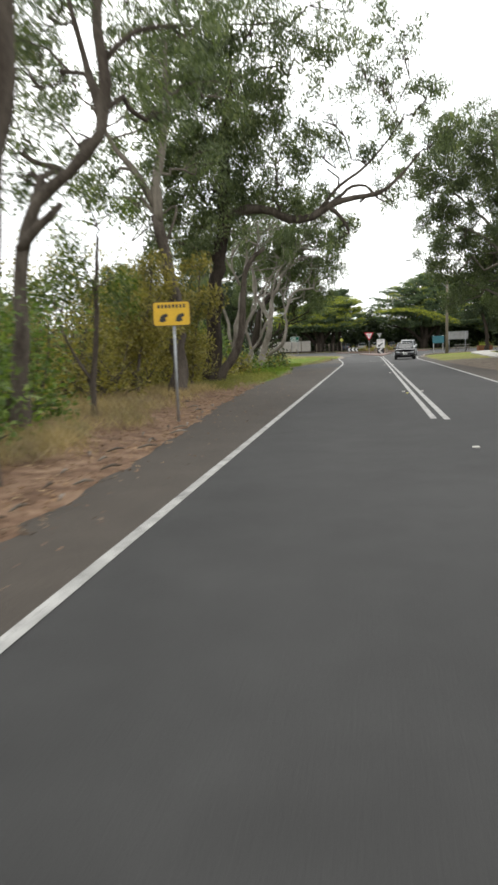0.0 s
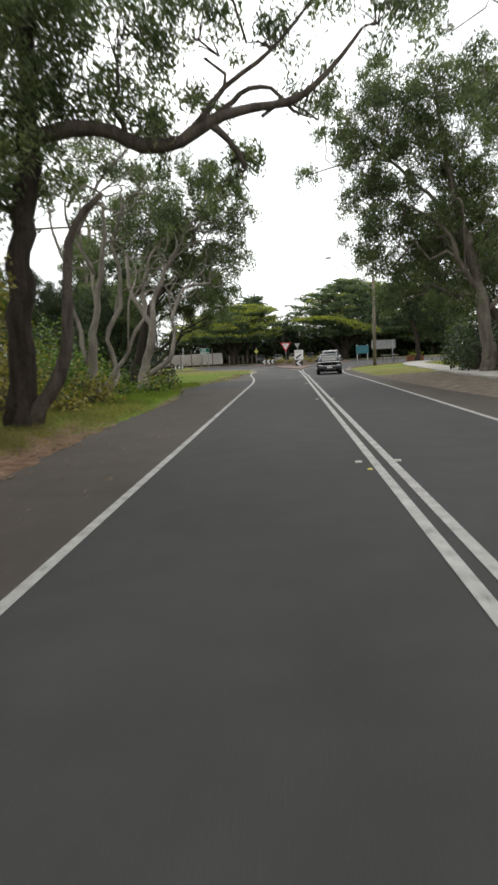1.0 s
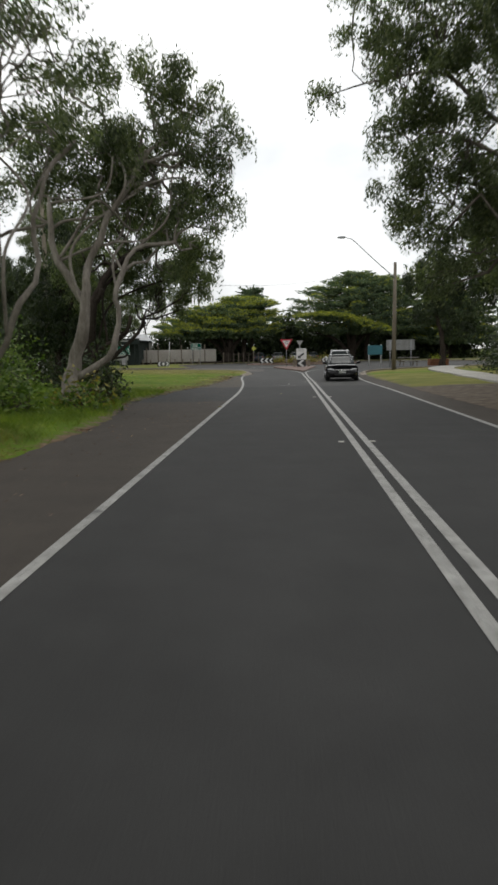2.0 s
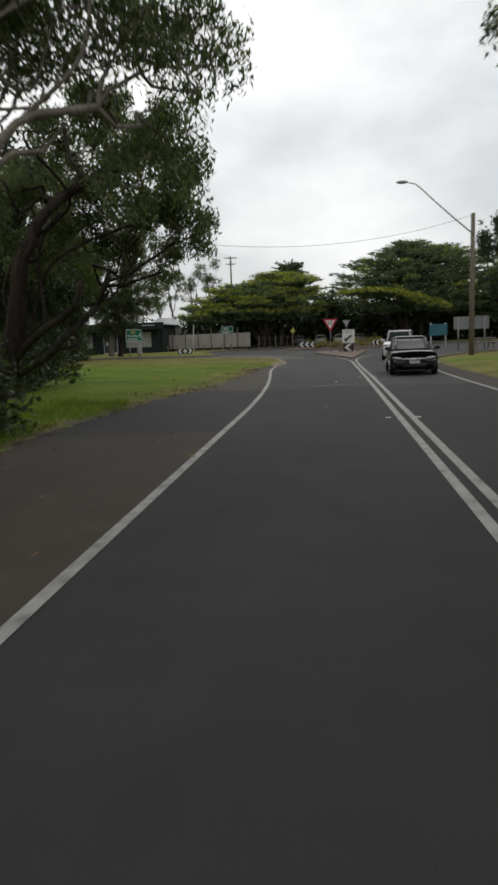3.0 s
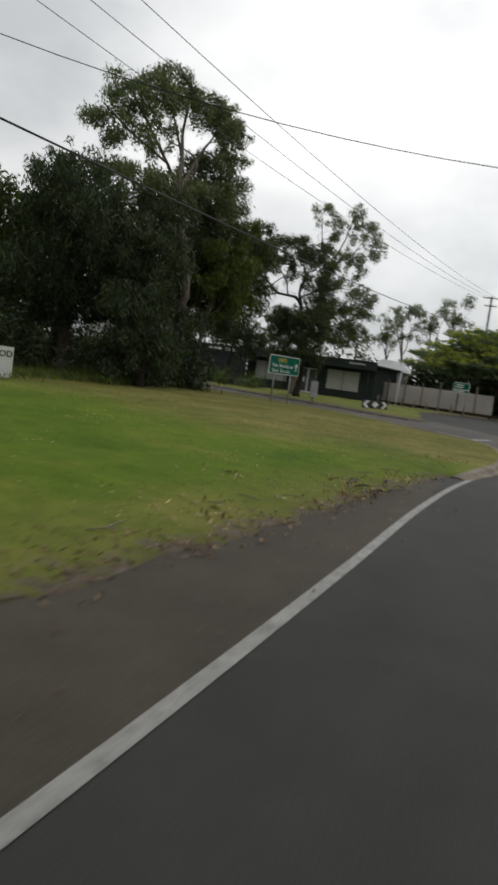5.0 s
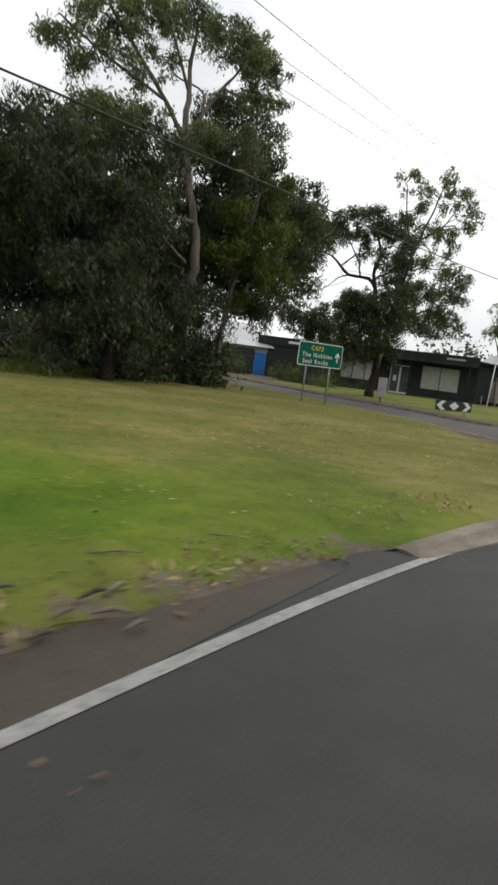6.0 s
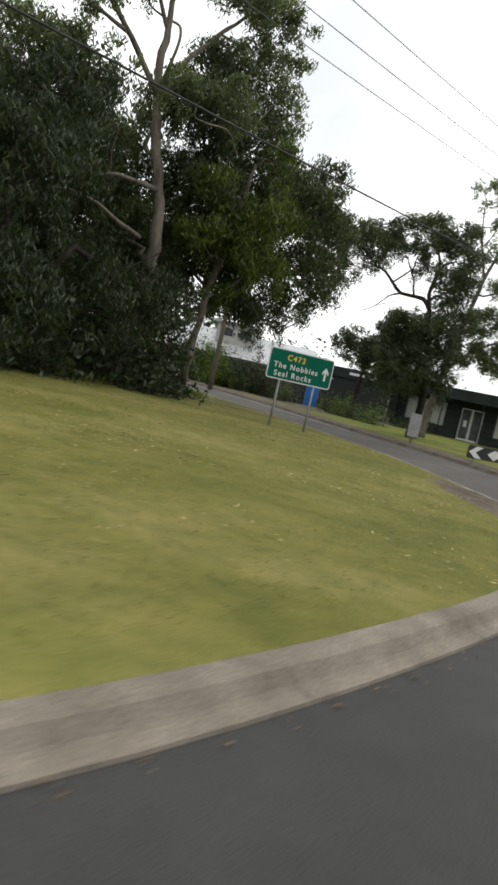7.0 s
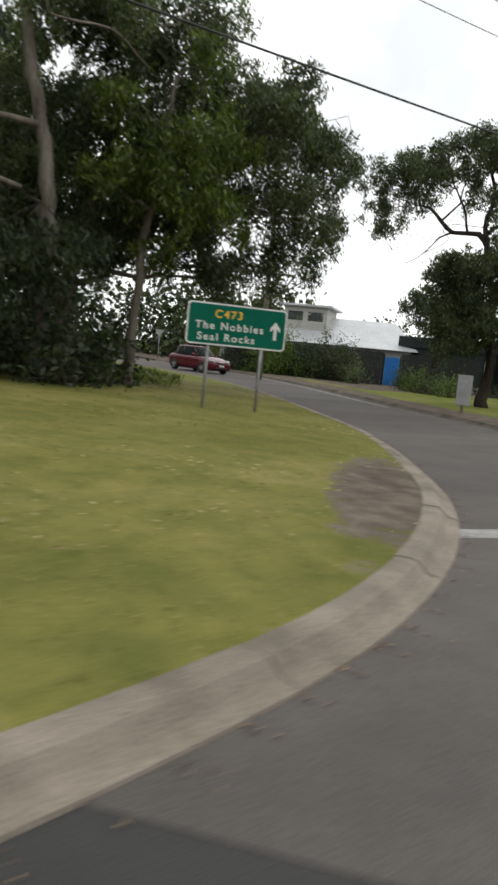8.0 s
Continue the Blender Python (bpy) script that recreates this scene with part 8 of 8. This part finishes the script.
            bmesh.ops.bisect_plane(bm, geom=bm.verts[:] + bm.edges[:] + bm.faces[:], plane_co=(0, 0, 0.22), plane_no=(0, 0, -1), clear_outer=True)
            part("wheel_arch", bm, M_BLACK, ob, "dark wheel arch")
            wh = new("wheel")
            wh.parent = ob
            wh.location = (xw, s * (hw - 0.098), r)
            bm = bmesh.new()
            bmesh.ops.create_cone(bm, cap_ends=True, segments=28, radius1=r, radius2=r, depth=0.22)
            bmesh.ops.rotate(bm, cent=(0, 0, 0), matrix=Matrix.Rotation(radians(90), 3, "X"), verts=bm.verts[:])
            bmesh.ops.bevel(bm, geom=[e for e in bm.edges if len(e.link_faces) == 2 and e.calc_face_angle() > 1.0], offset=0.03, segments=2, affect="EDGES")
            part("tyre", bm, M_TYRE, wh)
            bm = bmesh.new()
            for q in range(7):
                add_box(bm, (0, 0, r * 0.33), (0.045, 0.03, r * 0.62), 0.008)
                bmesh.ops.rotate(bm, cent=(0, 0, 0), matrix=Matrix.Rotation(2 * math.pi / 7, 3, "Y"), verts=bm.verts[:])
            hoop = bmesh.ops.create_cone(bm, cap_ends=False, segments=24, radius1=r * 0.68, radius2=r * 0.64, depth=0.03)["verts"]
            bmesh.ops.rotate(bm, cent=(0, 0, 0), matrix=Matrix.Rotation(radians(-90 * s), 3, "X"), verts=hoop)
            bmesh.ops.translate(bm, vec=(0, s * 0.118, 0), verts=bm.verts[:])
            part("rim", bm, M_RIM, wh)
    zg = bonnet - 0.27
    box_part("grille", (h - 0.055, 0, zg), (0.10, hw * 0.86, 0.10 if not suv else 0.17), M_BLACK, ob, 0.03, "black grille")
    for dz in ((0.03,) if not suv else (0.05, -0.01)):
        box_part("grille_bar", (h - 0.005, 0, zg + dz), (0.04, hw * (0.74 if suv else 0.5), 0.026), M_CHROME, ob, 0.012, "chrome bar")
    box_part("lower_grille", (h - 0.025, 0, 0.36), (0.07, hw * 0.96, 0.11), M_BLACK, ob, 0.03)
    box_part("number_plate", (h + 0.012, 0, 0.49), (0.02, 0.37, 0.11), M_PLATE, ob, 0.005, "plain pale number plate")
    box_part("underside", (0, 0, 0.24), (L * 0.86, W * 0.80, 0.12), M_BLACK, ob, 0.02)
    if suv:
        for s in (-1, 1):
            tube_part("roof_rail", [(ra + 0.15, s * rw * 0.88, H - 0.05), (ra + 0.3, s * rw * 0.88, H + 0.02), (rb - 0.3, s * rw * 0.88, H + 0.02), (rb - 0.1, s * rw * 0.88, H - 0.05)], 0.016, M_CHROME, ob, 6)
    return ob


car("sedan", pose(3.95, 76.6, 0.004, 0, 0, -91.5), (0.007, 0.007, 0.008), "near-black sedan car driving on the road", 4.5, 1.75, 1.44, 0.92, 0.82, (-2.05, 1.66, -1.0, 0.15))
car("sport_utility_car", pose(4.95, 92.6, 0.004, 0, 0, -98), (0.60, 0.61, 0.61), "silver-white sport utility car driving behind the sedan", 4.5, 1.84, 1.70, 1.08, 1.06, (-2.05, 1.05, -1.75, 0.1), True)
car("hatchback", pose(-41.0, 122.2, 0.004, 0, 0, 4), (0.095, 0.008, 0.016), "dark maroon hatchback car on the side street", 4.6, 1.8, 1.58, 1.0, 0.95, (-2.1, 1.1, -1.7, 0.25))

for k, (x, y, turn, col, word) in enumerate([(-3.4, 157.0, 84, (0.05, 0.06, 0.08), "dark blue"), (-0.6, 157.4, 92, (0.30, 0.31, 0.32), "grey"), (2.2, 157.2, 88, (0.42, 0.42, 0.41), "silver"), (5.0, 157.6, 95, (0.04, 0.04, 0.045), "black")]):
    car("parked_car", pose(x, y, 0.1, 0, 0, turn), col, word + " car parked in the shade of the cypresses", 4.3, 1.74, 1.46, 0.94, 0.88, (-1.95, 1.2, -1.2, 0.2))
ys = holder("yellow_sign", pose(-4.1, 148.4, 0.1, 0, 0, 2), "yellow warning sign on a steel post by the timber fence", "road sign")
post_part(ys, 0, -0.2, 2.5, 0.04)
plate("panel", [(0, 1.75), (0.36, 2.12), (0, 2.5), (-0.36, 2.12)], 0.0, 0.015, paint("dull_yellow", (0.42, 0.42, 0.07)), ys, "dull yellow panel")

# ---- small ground cover ----
g5 = np.random.default_rng(55)


def edge_x(y):
    return np.interp(y, VERGE[:, 1], VERGE[:, 0])


def in_lawn(x, y):
    """True behind the verge and the corner's kerb."""
    cy = np.interp(-x, -CORNER[:, 0], CORNER[:, 1])
    return np.where(y < 86.5, x < edge_x(y) - 0.02, (x < -2.6) & (y < cy - 0.05))


def lawn_z(x, y):
    """Height of the near ground, taken from its own mesh by rays."""
    out = np.full(len(x), 0.006)
    tree_bvh = ground_bvh
    for i in range(len(x)):
        hit = tree_bvh.ray_cast(Vector((x[i], y[i], 5.0)), Vector((0, 0, -1)))
        if hit[0] is not None:
            out[i] = hit[0].z
    return out


from mathutils.bvhtree import BVHTree
ground_bvh = BVHTree.FromPolygons([Vector(v) for v in near_g[0]], near_g[1])


def scatter(name, label, n, box, length, width, droop, mat, lift, keep=None, flat=False, clump=0.0, category="ground cover"):
    x0, x1, y0, y1 = box
    x, y = g5.uniform(x0, x1, n), g5.uniform(y0, y1, n)
    if clump:
        k = max(20, n // 60)
        cx, cy = g5.uniform(x0, x1, k), g5.uniform(y0, y1, k)
        j = g5.integers(0, k, n)
        x, y = cx[j] + clump * g5.standard_normal(n), cy[j] + clump * g5.standard_normal(n)
    ok = in_lawn(x, y) if keep is None else keep(x, y)
    x, y = x[ok], y[ok]
    z = lawn_z(x, y) if (keep is None or keep is not_bare or name in ("rough_grass", "leaf_litter", "dry_grass", "pale_leaves")) else np.zeros(len(x))
    c = np.stack([x, y, z + lift], 1)
    if flat:
        q = leaves_at(c, length, width, 0.0, g5)
        q[:, :, 2] = c[:, None, 2] + (q[:, :, 2] - c[:, None, 2]) * 0.25 + 0.012
    else:
        q = leaves_at(c, length, width, droop, g5)
    ob = quads_mesh(name, q, mat)
    return tagged(ob, label, category, kind="stuff")


def not_bare(x, y):
    bare = 1.1 - 0.62 * np.hypot(((x + 6.5) * -0.70 + (y - 103.0) * 0.71) / 3.0, ((x + 6.5) * 0.71 + (y - 103.0) * 0.70) / 0.62)
    return in_lawn(x, y) & (bare < g5.uniform(0.1, 0.75, len(x)))


scatter("lawn_grass", "short mown grass of the corner lawn", 30000, (-13, -2.3, 64, 89), 0.055, 0.018, 0.0, M_GRASS, 0.008, None, True)
scatter("lawn_grass", "short drying grass of the corner lawn", 26000, (-13, -2.3, 87, 108), 0.055, 0.018, 0.0, M_GRASS_DRY, 0.008, not_bare, True)
scatter("lawn_grass", "short drying grass of the corner lawn", 10000, (-24, -11, 90, 113), 0.09, 0.026, 0.0, M_GRASS_DRY, 0.012, None, True)
scatter("lawn_grass", "short mown grass of the corner lawn", 6000, (-24, -12, 80, 92), 0.09, 0.026, 0.0, M_GRASS, 0.012, None, True)
scatter("dry_grass", "tall dry yellow grass beside the road", 15000, (-7.0, -3.0, 13, 33), 0.5, 0.010, -0.8, M_STRAW, 0.16, lambda x, y: in_lawn(x, y) & (x < edge_x(y) - 1.0 - 0.4 * np.sin(1.7 * y)), False, 0.22)
scatter("rough_grass", "rough yellowing grass under the roadside trees", 11000, (-8.5, -3.9, 33, 48), 0.34, 0.012, -0.75, M_GRASS_DRY, 0.11, None, False, 0.3)
scatter("rough_grass", "rough green grass under the roadside trees", 15000, (-8.5, -3.9, 46, 64), 0.34, 0.012, -0.75, M_GRASS, 0.11, None, False, 0.3)
scatter("rough_grass", "rough green grass around the lawn trees", 14000, (-30, -16.5, 88, 112), 0.5, 0.03, -0.7, M_GUM_GREEN, 0.18, lambda x, y: in_lawn(x, y) & (x < -17.5 - 0.35 * (y - 95) + 1.5 * np.sin(y)), False, 0.35)
scatter("leaf_litter", "brown fallen leaves and bark on the verge", 16000, (-6.5, -1.9, 4, 46), 0.12, 0.035, 0, M_LITTER, 0.005, None, True)
scatter("leaf_litter", "brown fallen leaves along the lawn's edge", 11000, (-6.0, -2.2, 56, 86.5), 0.12, 0.038, 0, M_LITTER, 0.01, lambda x, y: (x > edge_x(y) - np.abs(g5.normal(0, 0.55, len(x)))) & (x < edge_x(y) + np.abs(g5.normal(0, 0.16, len(x)))), True, 0.25)
scatter("leaf_litter", "brown fallen leaves along the verge's edge", 7000, (-5.0, -1.5, 4, 58), 0.11, 0.034, 0, M_LITTER, 0.008, lambda x, y: (x > edge_x(y) - np.abs(g5.normal(0, 0.5, len(x)))) & (x < edge_x(y) + np.abs(g5.normal(0, 0.14, len(x)))), True, 0.2)
scatter("fallen_leaves", "pale fallen leaves strewn over the lawn", 2600, (-14, -2.4, 68, 108), 0.10, 0.032, 0, M_LEAF_PALE, 0.03, None, True, 0.6)
scatter("pale_leaves", "pale curled dry leaves near the lawn's edge", 2600, (-7.5, -2.2, 58, 90), 0.13, 0.036, 0.1, M_LEAF_PALE, 0.03, lambda x, y: in_lawn(x, y) & (x > edge_x(y) - np.abs(g5.normal(0, 1.3, len(x)))), False, 0.3)
scatter("road_grit", "leaves and grit along the road's shoulder", 1500, (-3.6, -1.5, 8, 84), 0.07, 0.03, 0, M_LITTER, 0.008, lambda x, y: (x > edge_x(y)) & (g5.uniform(0, 1, len(x)) < 0.55), True)
gi = g5.integers(0, np.searchsorted(-CORNER[:, 0], 16.0), 900)
go = offset_line(CORNER, 1.0) - CORNER
gp5 = CORNER[gi] + go[gi] * (0.38 + np.abs(g5.normal(0, 0.09, len(gi))))[:, None] + 0.04 * g5.standard_normal((len(gi), 2))
gq = leaves_at(np.stack([gp5[:, 0], gp5[:, 1], np.full(len(gi), 0.012)], 1), 0.034, 0.022, 0.0, g5)
gq[:, :, 2] = 0.014 + (gq[:, :, 2] - 0.012) * 0.3
tagged(quads_mesh("gutter_litter", gq, M_LITTER), "brown leaves and grit lying in the gutter", "ground cover", kind="stuff")

scatter("dry_grass", "straw-coloured grass along the lawn's edge", 9000, (-7.5, -2.2, 64, 86), 0.075, 0.012, 0.0, M_STRAW, 0.012, lambda x, y: in_lawn(x, y) & (x > edge_x(y) - np.abs(g5.normal(0.5, 0.8, len(x)))), True, 0.35)
# shed bark: a heap at the lawn's edge, and strips strewn along the first verge
spots = [(-2.95 + 0.22 * g5.standard_normal(), 82.0 + 0.55 * g5.standard_normal()) for _ in range(16)]
for y in np.linspace(7.5, 27, 40):
    spots.append((edge_x(y) - abs(g5.normal(0.1, 0.5)), y))
for k, c in enumerate(spots):
    c = np.array([float(q) for q in c])
    z = max(0.02, lawn_z(c[:1], c[1:])[0]) + 0.02 + 0.012 * (k % 4)
    a, ln = g5.uniform(0.9, 2.2), g5.uniform(0.18, 0.42)
    d = np.array((math.cos(a), math.sin(a), 0)) * ln / 2
    p = np.array((c[0], c[1], z))
    bark = tube_part("bark_strip", [p - d, p + np.array((0.01, 0.02, 0.03)), p + d], [0.010, 0.019, 0.008], (M_BARK_PALE, M_BARK, M_BARK_MID)[k % 3], None, 5)
    tagged(bark, "curled strip of shed bark beside the road", "bark", "shed bark")

# sticks and bark strips at the lawn's edge
for k in range(24):
    y = g5.uniform(68, 88)
    x = edge_x(y) - g5.uniform(0.05, 0.9)
    a = g5.uniform(0, math.pi)
    ln = g5.uniform(0.15, 0.55)
    z = lawn_z(np.array([x]), np.array([y]))[0] + 0.015
    d = np.array((math.cos(a), math.sin(a), 0)) * ln / 2
    p = np.array((x, y, z))
    st = tube_part("stick", [p - d, p + np.array((0.02, 0.02, 0.015)), p + d], [0.006, 0.008, 0.004], M_BARK_PALE, None, 5)
    tagged(st, "dry fallen stick on the lawn's edge", "stick", "fallen sticks")

# raised road markers beside the centre lines
bm = bmesh.new()
add_box(bm, (0, 0, 0.009), (0.10, 0.06, 0.02), 0.006)
M_MARKER = paint("white_marker", (0.55, 0.53, 0.47))
mk = part("road_marker", bm, M_MARKER)
mk.location = (2.34, 18.3, 0.001)
tagged(mk, "small raised off-white road marker", "road marker", "markers along the centre line")
for y in (31.2, 46.5, 60.3, 74.5):
    for x in (1.88, 2.44):
        copy_thing(mk, Matrix.Translation((x, y, 0.001)))
yellow = copy_thing(mk, Matrix.Translation((1.97, 30.5, 0.001)))
yellow.data = mk.data.copy()
yellow.data.transform(Matrix.Scale(0.7, 4))
yellow.data.materials[0] = paint("lemon_marker", (0.72, 0.66, 0.12))
tagged(yellow, "small raised yellow road marker", "road marker")
M_LEAF_YELLOW = paint("yellowed_leaf", (0.42, 0.36, 0.06), 0.6)
for x, y, a in ((-1.16, 56.0, 0.4), (0.66, 62.8, 1.9)):
    bm = bmesh.new()
    rim = [bm.verts.new((0.050 * math.cos(q) * (1 if abs(math.cos(q)) < 0.9 else 1.35), 0.018 * math.sin(q), 0.012 + 0.012 * abs(math.sin(q)))) for q in np.linspace(0, 2 * math.pi, 13)[:-1]]
    mid = bm.verts.new((0, 0, 0.008))
    for i in range(12):
        bm.faces.new((rim[i], rim[(i + 1) % 12], mid))
    lf = part("fallen_leaf", bm, M_LEAF_YELLOW)
    lf.matrix_world = Matrix.Translation((x, y, 0.0)) @ Matrix.Rotation(a, 4, "Z")
    tagged(lf, "curled yellow leaf lying on the asphalt", "leaf", "leaves on the road")
